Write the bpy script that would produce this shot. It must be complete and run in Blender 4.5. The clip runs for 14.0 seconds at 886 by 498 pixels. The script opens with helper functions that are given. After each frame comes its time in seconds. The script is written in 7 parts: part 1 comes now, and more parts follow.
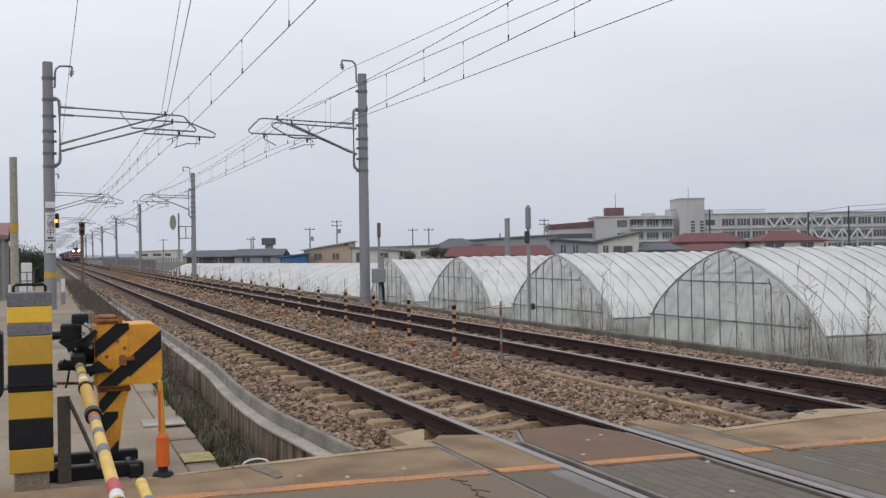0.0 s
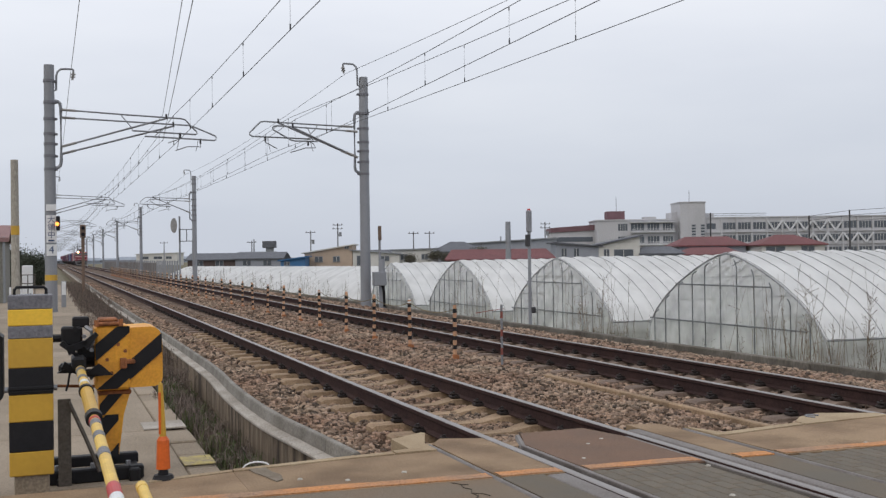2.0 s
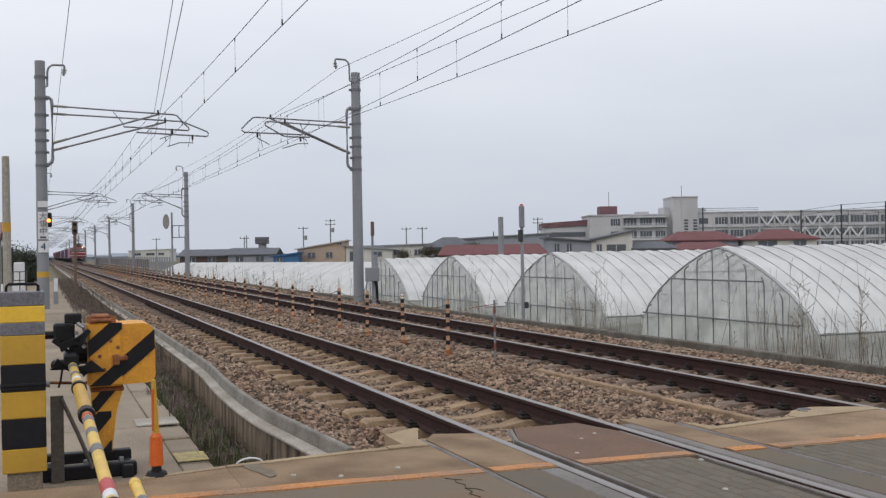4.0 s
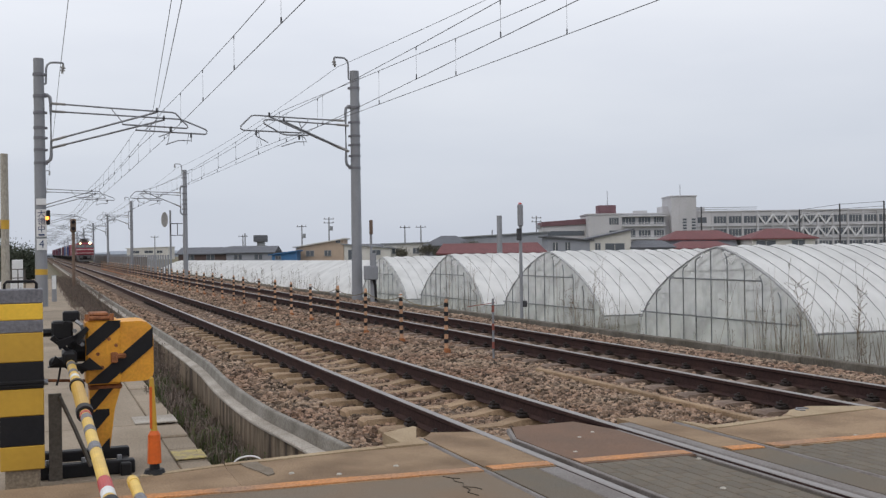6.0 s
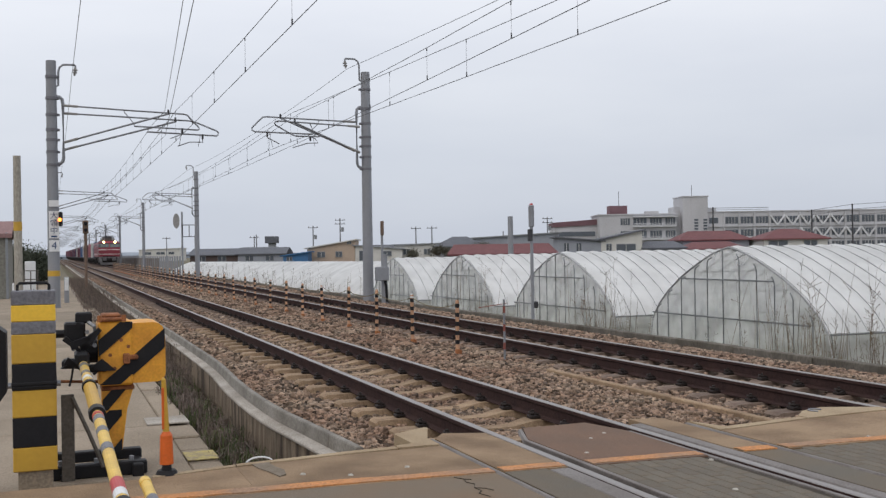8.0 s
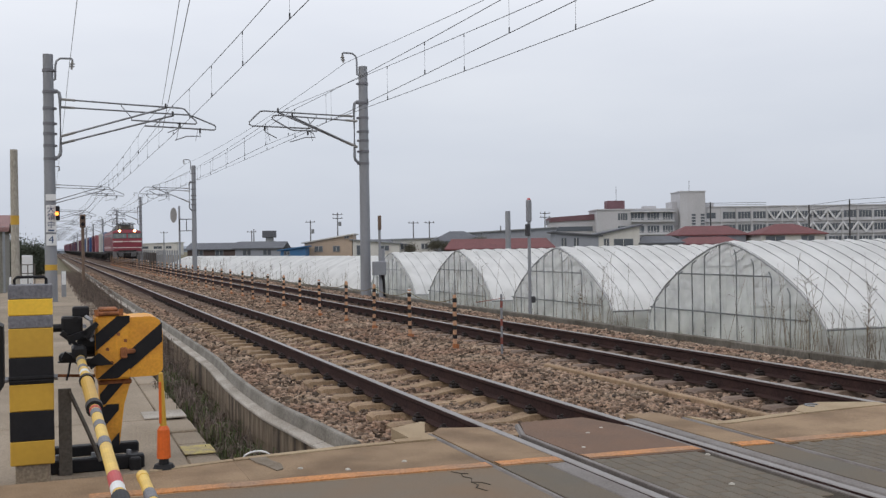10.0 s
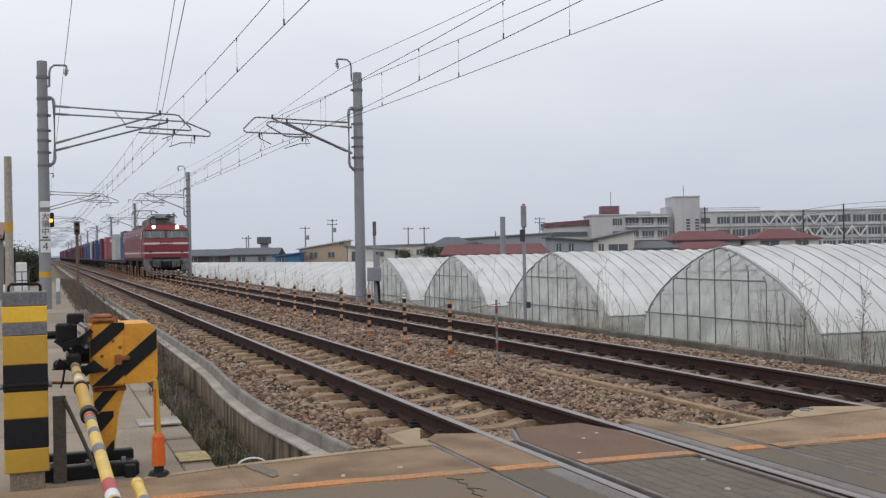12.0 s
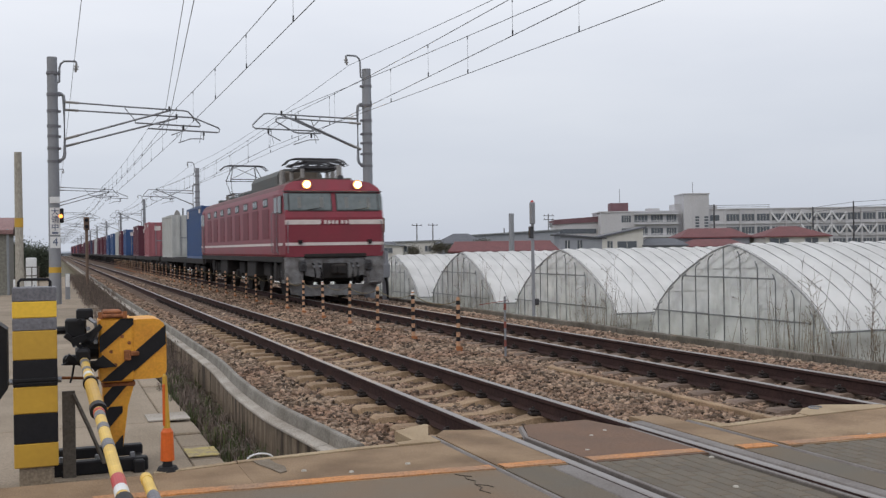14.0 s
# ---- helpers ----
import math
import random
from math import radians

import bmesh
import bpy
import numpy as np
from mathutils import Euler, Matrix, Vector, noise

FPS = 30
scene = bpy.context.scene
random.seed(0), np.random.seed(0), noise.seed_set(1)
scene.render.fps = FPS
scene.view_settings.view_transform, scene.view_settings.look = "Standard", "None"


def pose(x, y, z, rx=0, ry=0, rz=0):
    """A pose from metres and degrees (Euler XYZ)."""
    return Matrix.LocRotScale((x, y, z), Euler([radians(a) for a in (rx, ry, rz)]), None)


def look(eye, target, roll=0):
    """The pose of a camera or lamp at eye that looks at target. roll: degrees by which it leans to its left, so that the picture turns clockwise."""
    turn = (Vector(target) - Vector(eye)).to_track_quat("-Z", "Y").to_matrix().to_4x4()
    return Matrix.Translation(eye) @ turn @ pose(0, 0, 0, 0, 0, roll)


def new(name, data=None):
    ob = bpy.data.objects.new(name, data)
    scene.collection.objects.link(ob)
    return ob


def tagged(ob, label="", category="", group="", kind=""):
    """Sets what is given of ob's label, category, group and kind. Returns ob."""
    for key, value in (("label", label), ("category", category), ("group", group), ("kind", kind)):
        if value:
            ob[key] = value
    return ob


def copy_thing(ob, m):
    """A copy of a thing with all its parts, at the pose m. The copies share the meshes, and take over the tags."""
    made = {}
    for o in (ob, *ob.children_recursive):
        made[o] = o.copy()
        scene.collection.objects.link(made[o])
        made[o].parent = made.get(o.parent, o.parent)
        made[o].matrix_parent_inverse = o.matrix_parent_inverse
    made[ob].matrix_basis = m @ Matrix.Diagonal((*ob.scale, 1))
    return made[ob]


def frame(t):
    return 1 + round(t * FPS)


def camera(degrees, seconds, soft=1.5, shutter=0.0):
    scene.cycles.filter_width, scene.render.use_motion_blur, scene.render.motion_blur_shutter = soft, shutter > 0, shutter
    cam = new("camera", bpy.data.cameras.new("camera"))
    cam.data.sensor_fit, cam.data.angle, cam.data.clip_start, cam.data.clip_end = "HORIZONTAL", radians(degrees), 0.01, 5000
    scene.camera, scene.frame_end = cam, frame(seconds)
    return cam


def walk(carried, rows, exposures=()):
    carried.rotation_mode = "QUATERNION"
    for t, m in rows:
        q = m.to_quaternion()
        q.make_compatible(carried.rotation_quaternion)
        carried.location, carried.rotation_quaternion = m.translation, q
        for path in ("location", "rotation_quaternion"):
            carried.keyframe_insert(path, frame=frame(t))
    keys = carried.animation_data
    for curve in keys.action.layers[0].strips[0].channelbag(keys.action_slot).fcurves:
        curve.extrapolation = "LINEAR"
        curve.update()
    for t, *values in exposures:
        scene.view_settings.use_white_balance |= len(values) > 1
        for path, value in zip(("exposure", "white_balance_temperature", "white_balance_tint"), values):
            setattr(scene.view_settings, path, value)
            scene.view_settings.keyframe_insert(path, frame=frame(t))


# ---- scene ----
cam = camera(46.0, 14.0, soft=1.35, shutter=0.3)
EYE = (0.0, 0.0, 1.467)  # above the rail heads
walk(cam, [(t, pose(*EYE, 90 + pitch, roll, yaw)) for t, yaw, pitch, roll in (
    (0, -20.710, 0.139, 0.854), (0.5, -20.422, 0.105, 0.891), (1, -20.639, 0.255, 0.788),
    (1.5, -20.556, 0.254, 0.933), (2, -20.668, 0.321, 0.768), (2.5, -20.620, 0.219, 0.761),
    (3, -20.839, 0.267, 0.778), (5.5, -21.150, -0.244, 0.945), (6, -21.140, -0.015, 0.806),
    (6.5, -21.290, 0.015, 0.794), (7, -21.206, -0.077, 0.772), (7.5, -20.745, 0.017, 0.875),
    (8, -20.536, 0.044, 0.895), (10.5, -20.733, -0.294, 0.836), (11, -20.771, -0.234, 0.937),
    (11.5, -20.812, -0.096, 0.966), (12, -20.954, 0.059, 0.981), (12.5, -21.017, 0.211, 1.081),
    (13, -20.760, -0.101, 0.924), (13.5, -20.528, -0.269, 0.865), (14, -20.485, -0.120, 0.819),
)])

# ---- sky and light: an overcast afternoon ----
world = bpy.data.worlds.new("overcast_sky")
scene.world = world
world.use_nodes = True
wt = world.node_tree
wt.nodes.clear()
w_out = wt.nodes.new("ShaderNodeOutputWorld")
w_bg = wt.nodes.new("ShaderNodeBackground")
w_sky = wt.nodes.new("ShaderNodeTexSky")
w_sky.sky_type, w_sky.sun_disc = "NISHITA", False
w_sky.sun_elevation, w_sky.sun_rotation = radians(48), radians(200)
w_dim = wt.nodes.new("ShaderNodeVectorMath")
w_dim.operation = "SCALE"
w_dim.inputs["Scale"].default_value = 0.05
w_co = wt.nodes.new("ShaderNodeTexCoord")
w_map = wt.nodes.new("ShaderNodeMapping")
w_map.inputs["Scale"].default_value = (1.2, 1.2, 5.0)
w_noise = wt.nodes.new("ShaderNodeTexNoise")
w_noise.inputs["Scale"].default_value, w_noise.inputs["Detail"].default_value = 1.4, 5
w_ramp = wt.nodes.new("ShaderNodeValToRGB")
w_ramp.color_ramp.elements[0].position, w_ramp.color_ramp.elements[0].color = 0.30, (0.66, 0.70, 0.79, 1)
w_ramp.color_ramp.elements[1].position, w_ramp.color_ramp.elements[1].color = 0.72, (0.80, 0.83, 0.895, 1)
w_sep = wt.nodes.new("ShaderNodeSeparateXYZ")
w_alt = wt.nodes.new("ShaderNodeValToRGB")
w_alt.color_ramp.elements[0].position, w_alt.color_ramp.elements[0].color = 0.0, (0.82, 0.84, 0.875, 1)
w_alt.color_ramp.elements[1].position, w_alt.color_ramp.elements[1].color = 0.6, (1.32, 1.30, 1.27, 1)
for at, tint in ((0.12, (0.955, 0.966, 0.980, 1)), (0.25, (1.23, 1.215, 1.195, 1))):
    w_alt.color_ramp.elements.new(at).color = tint
w_mul = wt.nodes.new("ShaderNodeMix")
w_mul.data_type, w_mul.blend_type = "RGBA", "MULTIPLY"
w_mul.inputs[0].default_value = 1.0
w_mix = wt.nodes.new("ShaderNodeMix")
w_mix.data_type = "RGBA"
w_mix.inputs[0].default_value = 0.92
for a, b in ((w_co.outputs["Generated"], w_map.inputs[0]), (w_map.outputs[0], w_noise.inputs["Vector"]),
             (w_noise.outputs["Fac"], w_ramp.inputs[0]), (w_co.outputs["Generated"], w_sep.inputs[0]),
             (w_sep.outputs["Z"], w_alt.inputs[0]), (w_ramp.outputs[0], w_mul.inputs[6]), (w_alt.outputs[0], w_mul.inputs[7]),
             (w_sky.outputs[0], w_dim.inputs[0]), (w_dim.outputs[0], w_mix.inputs[6]), (w_mul.outputs[2], w_mix.inputs[7]),
             (w_mix.outputs[2], w_bg.inputs[0]), (w_bg.outputs[0], w_out.inputs[0])):
    wt.links.new(a, b)
w_side = wt.nodes.new("ShaderNodeMapRange")
w_side.inputs["From Min"].default_value, w_side.inputs["From Max"].default_value = -1.0, 1.0
w_side.inputs["To Min"].default_value, w_side.inputs["To Max"].default_value = 1.05, 0.955
wt.links.new(w_sep.outputs["X"], w_side.inputs["Value"])
wt.links.new(w_side.outputs[0], w_bg.inputs[1])

sun = new("sun", bpy.data.lights.new("sun", "SUN"))
sun.data.energy, sun.data.angle, sun.data.color = 0.62, radians(35), (1.0, 0.87, 0.70)
sun.matrix_world = look((-27, -18, 32), (0, 0, 0))


# ---- materials ----
def mat(name, color, rough=0.7, metal=0.0, second=None, scale=6.0, amount=0.5, grain=60.0, grain_amount=0.25,
        bump=0.15, island=0.0, rand=0.0, emit=None, spec=0.35, stretch=(1, 1, 1), bump_scale=None):
    """A surface with stains (scale, towards second) and fine grain; island or rand vary single pieces."""
    m = bpy.data.materials.new(name)
    m.use_nodes = True
    nt = m.node_tree
    b = nt.nodes["Principled BSDF"]
    b.inputs["Roughness"].default_value, b.inputs["Metallic"].default_value = rough, metal
    b.inputs["Specular IOR Level"].default_value = spec
    second = second or tuple(c * 0.6 for c in color)
    co = nt.nodes.new("ShaderNodeTexCoord")
    mp = nt.nodes.new("ShaderNodeMapping")
    mp.inputs["Scale"].default_value = stretch
    nt.links.new(co.outputs["Object"], mp.inputs[0])
    n1 = nt.nodes.new("ShaderNodeTexNoise")
    n1.inputs["Scale"].default_value, n1.inputs["Detail"].default_value = scale, 5
    n2 = nt.nodes.new("ShaderNodeTexNoise")
    n2.inputs["Scale"].default_value, n2.inputs["Detail"].default_value = grain, 3
    nt.links.new(mp.outputs[0], n1.inputs["Vector"])
    nt.links.new(mp.outputs[0], n2.inputs["Vector"])
    r1 = nt.nodes.new("ShaderNodeMapRange")
    r1.inputs["From Min"].default_value, r1.inputs["From Max"].default_value = 0.38, 0.66
    r1.inputs["To Max"].default_value = amount
    nt.links.new(n1.outputs["Fac"], r1.inputs["Value"])
    mix = nt.nodes.new("ShaderNodeMix")
    mix.data_type = "RGBA"
    mix.inputs[6].default_value, mix.inputs[7].default_value = (*color, 1), (*second, 1)
    nt.links.new(r1.outputs[0], mix.inputs[0])
    r2 = nt.nodes.new("ShaderNodeMapRange")
    r2.inputs["From Min"].default_value, r2.inputs["From Max"].default_value = 0.3, 0.7
    r2.inputs["To Min"].default_value, r2.inputs["To Max"].default_value = 1 - grain_amount, 1 + grain_amount
    nt.links.new(n2.outputs["Fac"], r2.inputs["Value"])
    val = r2.outputs[0]
    for out, strength in (("island", island), ("rand", rand)):
        if strength:
            src = nt.nodes.new("ShaderNodeNewGeometry" if out == "island" else "ShaderNodeObjectInfo")
            rr = nt.nodes.new("ShaderNodeMapRange")
            rr.inputs["To Min"].default_value, rr.inputs["To Max"].default_value = 1 - strength, 1 + strength
            nt.links.new(src.outputs["Random Per Island" if out == "island" else "Random"], rr.inputs["Value"])
            mu = nt.nodes.new("ShaderNodeMath")
            mu.operation = "MULTIPLY"
            nt.links.new(val, mu.inputs[0])
            nt.links.new(rr.outputs[0], mu.inputs[1])
            val = mu.outputs[0]
    sc = nt.nodes.new("ShaderNodeVectorMath")
    sc.operation = "SCALE"
    nt.links.new(mix.outputs[2], sc.inputs[0])
    nt.links.new(val, sc.inputs["Scale"])
    nt.links.new(sc.outputs[0], b.inputs["Base Color"])
    if bump:
        bp = nt.nodes.new("ShaderNodeBump")
        bp.inputs["Strength"].default_value, bp.inputs["Distance"].default_value = bump, 0.02
        nt.links.new(n2.outputs["Fac"], bp.inputs["Height"])
        nt.links.new(bp.outputs[0], b.inputs["Normal"])
    if emit:
        b.inputs["Emission Color"].default_value = (*emit[:3], 1)
        b.inputs["Emission Strength"].default_value = emit[3]
    return m


def film_mat(name, color, clear, cloudy=0.5):
    """Milky plastic film: part clear, part scattering, streaked with dirt."""
    m = bpy.data.materials.new(name)
    m.use_nodes = True
    nt = m.node_tree
    nt.nodes.clear()
    out = nt.nodes.new("ShaderNodeOutputMaterial")
    tr, pr, tl = (nt.nodes.new(f"ShaderNodeBsdf{k}") for k in ("Transparent", "Principled", "Translucent"))
    co = nt.nodes.new("ShaderNodeTexCoord")
    n = nt.nodes.new("ShaderNodeTexNoise")
    n.inputs["Scale"].default_value, n.inputs["Detail"].default_value = 1.1, 6
    n2 = nt.nodes.new("ShaderNodeTexNoise")
    n2.inputs["Scale"].default_value, n2.inputs["Detail"].default_value = 5.0, 6
    nt.links.new(co.outputs["Object"], n.inputs["Vector"])
    nt.links.new(co.outputs["Object"], n2.inputs["Vector"])
    ramp = nt.nodes.new("ShaderNodeValToRGB")
    ramp.color_ramp.elements[0].position, ramp.color_ramp.elements[0].color = 0.3, (*[c * 0.9 for c in color], 1)
    ramp.color_ramp.elements[1].position, ramp.color_ramp.elements[1].color = 0.6, (*color, 1)
    nt.links.new(n.outputs["Fac"], ramp.inputs[0])
    nt.links.new(ramp.outputs[0], pr.inputs["Base Color"])
    nt.links.new(ramp.outputs[0], tl.inputs["Color"])
    pr.inputs["Roughness"].default_value = 0.35
    bp = nt.nodes.new("ShaderNodeBump")
    bp.inputs["Strength"].default_value, bp.inputs["Distance"].default_value = 0.5, 0.05
    nt.links.new(n2.outputs["Fac"], bp.inputs["Height"])
    nt.links.new(bp.outputs[0], pr.inputs["Normal"])
    m1, m2 = nt.nodes.new("ShaderNodeMixShader"), nt.nodes.new("ShaderNodeMixShader")
    m1.inputs[0].default_value = cloudy
    nt.links.new(pr.outputs[0], m1.inputs[1])
    nt.links.new(tl.outputs[0], m1.inputs[2])
    rg = nt.nodes.new("ShaderNodeMapRange")
    rg.inputs["From Min"].default_value, rg.inputs["From Max"].default_value = 0.3, 0.7
    rg.inputs["To Min"].default_value, rg.inputs["To Max"].default_value = clear * 1.4, clear * 0.6
    nt.links.new(n.outputs["Fac"], rg.inputs["Value"])
    nt.links.new(rg.outputs[0], m2.inputs[0])
    nt.links.new(m1.outputs[0], m2.inputs[1])
    nt.links.new(tr.outputs[0], m2.inputs[2])
    nt.links.new(m2.outputs[0], out.inputs[0])
    return m


M_SOIL = mat("soil", (0.16, 0.13, 0.09), 0.95, second=(0.10, 0.11, 0.05), scale=0.6, amount=0.8, grain=25)
M_BALLAST_BED = mat("ballast_bed", (0.115, 0.077, 0.056), 0.95, second=(0.07, 0.049, 0.038), scale=3, grain=22, grain_amount=0.5, bump=0.9)
M_STONE = mat("ballast_stone", (0.218, 0.142, 0.101), 0.92, second=(0.30, 0.232, 0.172), scale=0.9, amount=0.8, grain=70, island=0.85, bump=0.2)
M_ROAD = mat("road_asphalt", (0.185, 0.155, 0.118), 0.85, second=(0.215, 0.137, 0.08), scale=1.1, amount=0.7, grain=120, grain_amount=0.3, bump=0.35, rand=0.08)
M_ROAD_EDGE = mat("road_edge_concrete", (0.30, 0.208, 0.127), 0.85, second=(0.170, 0.110, 0.064), scale=1.9, amount=0.9, grain=90, bump=0.3, rand=0.06)
M_KERB_EDGE = mat("pale_edge_concrete", (0.40, 0.31, 0.20), 0.85, second=(0.28, 0.20, 0.12), scale=2, amount=0.8, grain=80, bump=0.3)
M_RUSTY_PANEL = mat("rust_stained_panel", (0.17, 0.10, 0.065), 0.8, second=(0.13, 0.085, 0.06), scale=2.2, amount=0.8, grain=90, bump=0.25)
M_GUARD = mat("worn_steel_band", (0.20, 0.182, 0.172), 0.6, 0.15, second=(0.12, 0.10, 0.088), scale=3, amount=0.7, grain=60, bump=0.08)
M_BLOCK = mat("paving_block", (0.138, 0.122, 0.098), 0.85, second=(0.165, 0.124, 0.084), scale=1.6, amount=0.55, grain=100, bump=0.3, rand=0.10)
M_BRACKET = mat("bracket_grey_paint", (0.12, 0.105, 0.09), 0.7, second=(0.07, 0.06, 0.05), scale=6, grain=50)
M_SIGNAL = mat("signal_brown", (0.17, 0.115, 0.085), 0.7, second=(0.10, 0.075, 0.06), scale=6, grain=40)
M_PANEL = mat("crossing_panel", (0.130, 0.114, 0.090), 0.8, second=(0.175, 0.126, 0.078), scale=1.6, amount=0.55, grain=100, bump=0.3, rand=0.12)
M_ORANGE = mat("orange_road_paint", (0.52, 0.225, 0.075), 0.7, second=(0.31, 0.19, 0.115), scale=2.2, amount=1.0, grain=70, grain_amount=0.35)
M_WHITE_PAINT = mat("white_road_stud", (0.46, 0.43, 0.38), 0.7, scale=20)
M_RAIL_SIDE = mat("rail_rust", (0.044, 0.027, 0.026), 0.85, second=(0.070, 0.040, 0.034), scale=3, grain=50, spec=0.1)
M_RAIL_TOP = mat("rail_running_surface", (0.30, 0.28, 0.27), 0.45, 0.65, second=(0.25, 0.22, 0.20), scale=2, grain=40, grain_amount=0.1, bump=0.03)
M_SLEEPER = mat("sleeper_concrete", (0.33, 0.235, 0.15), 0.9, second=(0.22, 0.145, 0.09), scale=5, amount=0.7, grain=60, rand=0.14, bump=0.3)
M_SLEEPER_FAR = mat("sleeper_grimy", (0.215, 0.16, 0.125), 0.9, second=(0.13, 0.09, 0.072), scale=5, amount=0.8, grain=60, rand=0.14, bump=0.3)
M_CLIP = mat("clip_iron", (0.035, 0.027, 0.025), 0.7, 0.3, grain=40)
M_CONCRETE = mat("wall_concrete", (0.43, 0.395, 0.35), 0.88, second=(0.24, 0.21, 0.175), scale=1.8, amount=0.8, grain=60, rand=0.06, bump=0.25)
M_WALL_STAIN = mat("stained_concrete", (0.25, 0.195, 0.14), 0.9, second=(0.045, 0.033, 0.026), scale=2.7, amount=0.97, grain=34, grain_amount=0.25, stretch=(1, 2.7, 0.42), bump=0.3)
M_PATH = mat("path_concrete", (0.30, 0.245, 0.185), 0.9, second=(0.20, 0.16, 0.115), scale=1.2, amount=0.7, grain=60, rand=0.08, bump=0.25)
M_POLE = mat("mast_concrete", (0.262, 0.272, 0.295), 0.75, second=(0.20, 0.205, 0.22), scale=2.5, amount=0.6, grain=50, grain_amount=0.07, stretch=(1, 1, 0.3), bump=0.05)
M_STEEL = mat("galvanised_steel", (0.26, 0.27, 0.29), 0.5, 0.5, second=(0.17, 0.17, 0.18), scale=4, grain=60, bump=0.05)
M_DARK_STEEL = mat("dark_steel", (0.07, 0.07, 0.075), 0.55, 0.4, grain=60, bump=0.05)
M_WIRE = mat("wire_copper_dull", (0.075, 0.077, 0.085), 0.6, 0.3, grain=20, bump=0)
M_INSUL = mat("insulator", (0.30, 0.29, 0.28), 0.4, grain=30, bump=0)
M_BLACK = mat("black_paint", (0.013, 0.013, 0.016), 0.55, second=(0.022, 0.021, 0.021), scale=6, grain=60, grain_amount=0.12, bump=0.0, spec=0.22)
M_BRIGHT_YELLOW = mat("bright_reflective_sheet", (0.88, 0.56, 0.06), 0.4, second=(0.75, 0.46, 0.05), scale=5, amount=0.5, grain=60, grain_amount=0.05, bump=0.03)
M_YELLOW = mat("yellow_reflective_sheet", (0.56, 0.335, 0.045), 0.45, second=(0.44, 0.26, 0.04), scale=3, amount=0.7, grain=30, grain_amount=0.04, bump=0.01)
M_ARM_YELLOW = mat("arm_yellow_paint", (0.74, 0.50, 0.10), 0.45, second=(0.58, 0.37, 0.07), scale=7, amount=0.7, grain=60, grain_amount=0.1, bump=0.04)
M_YELLOW_ORANGE = mat("machine_orange_yellow", (0.76, 0.36, 0.04), 0.5, second=(0.52, 0.21, 0.035), scale=5, amount=0.6, grain=50, grain_amount=0.1, bump=0.06)
M_RUST = mat("rust", (0.33, 0.13, 0.055), 0.85, second=(0.13, 0.05, 0.025), scale=14, amount=0.9, grain=90, bump=0.3)
M_GREYBAND = mat("grey_reflective_band", (0.17, 0.17, 0.19), 0.5, second=(0.12, 0.12, 0.135), scale=4, grain=60)
M_ORANGE_PLASTIC = mat("orange_plastic", (0.66, 0.13, 0.02), 0.45, second=(0.45, 0.09, 0.02), scale=7, grain=50, grain_amount=0.08, bump=0.03)
M_WHITE = mat("white_plate", (0.72, 0.73, 0.74), 0.5, second=(0.55, 0.55, 0.55), scale=5, amount=0.4, grain=40, grain_amount=0.05, bump=0.02)
M_RED = mat("red_reflector", (0.50, 0.03, 0.03), 0.4, grain=40, grain_amount=0.05, bump=0)
M_INK = mat("sign_ink_blue_black", (0.04, 0.07, 0.16), 0.6, grain=40, bump=0)
M_STAKE_O = mat("stake_orange", (0.56, 0.33, 0.20), 0.6, second=(0.40, 0.20, 0.11), scale=10, grain=40, rand=0.15)
M_STAKE_FOOT = mat("stake_foot_orange", (0.34, 0.13, 0.05), 0.65, second=(0.26, 0.10, 0.05), scale=12, grain=40)
M_ROPE = mat("rope_yellow_black", (0.22, 0.17, 0.08), 0.9, second=(0.06, 0.05, 0.04), scale=18, amount=0.9, grain=40)
M_GRASS = mat("green_grass", (0.06, 0.085, 0.03), 0.85, second=(0.11, 0.10, 0.045), scale=2.5, amount=0.7, grain=30, island=0.4, bump=0)
M_DRY = mat("dry_weed", (0.165, 0.125, 0.085), 0.9, second=(0.08, 0.06, 0.045), scale=2, grain=30, island=0.35, bump=0)
M_DEAD = mat("dead_stalk", (0.165, 0.128, 0.106), 0.9, second=(0.095, 0.075, 0.066), scale=2, grain=30, island=0.35, bump=0)
M_FILM = film_mat("roof_film", (0.965, 0.972, 0.972), 0.17, 0.33)
M_FILM_GABLE = film_mat("gable_film", (0.90, 0.925, 0.905), 0.55, 0.40)
M_STRAP = mat("dark_strap", (0.10, 0.105, 0.11), 0.7, grain=40, bump=0)
M_EDGE_PIPE = mat("pale_edge_pipe", (0.46, 0.47, 0.48), 0.5, 0.2, second=(0.30, 0.30, 0.31), scale=3, grain=40, bump=0.03)
M_HOOP = mat("hoop_pipe", (0.20, 0.21, 0.22), 0.5, 0.4, grain=40, bump=0.03)


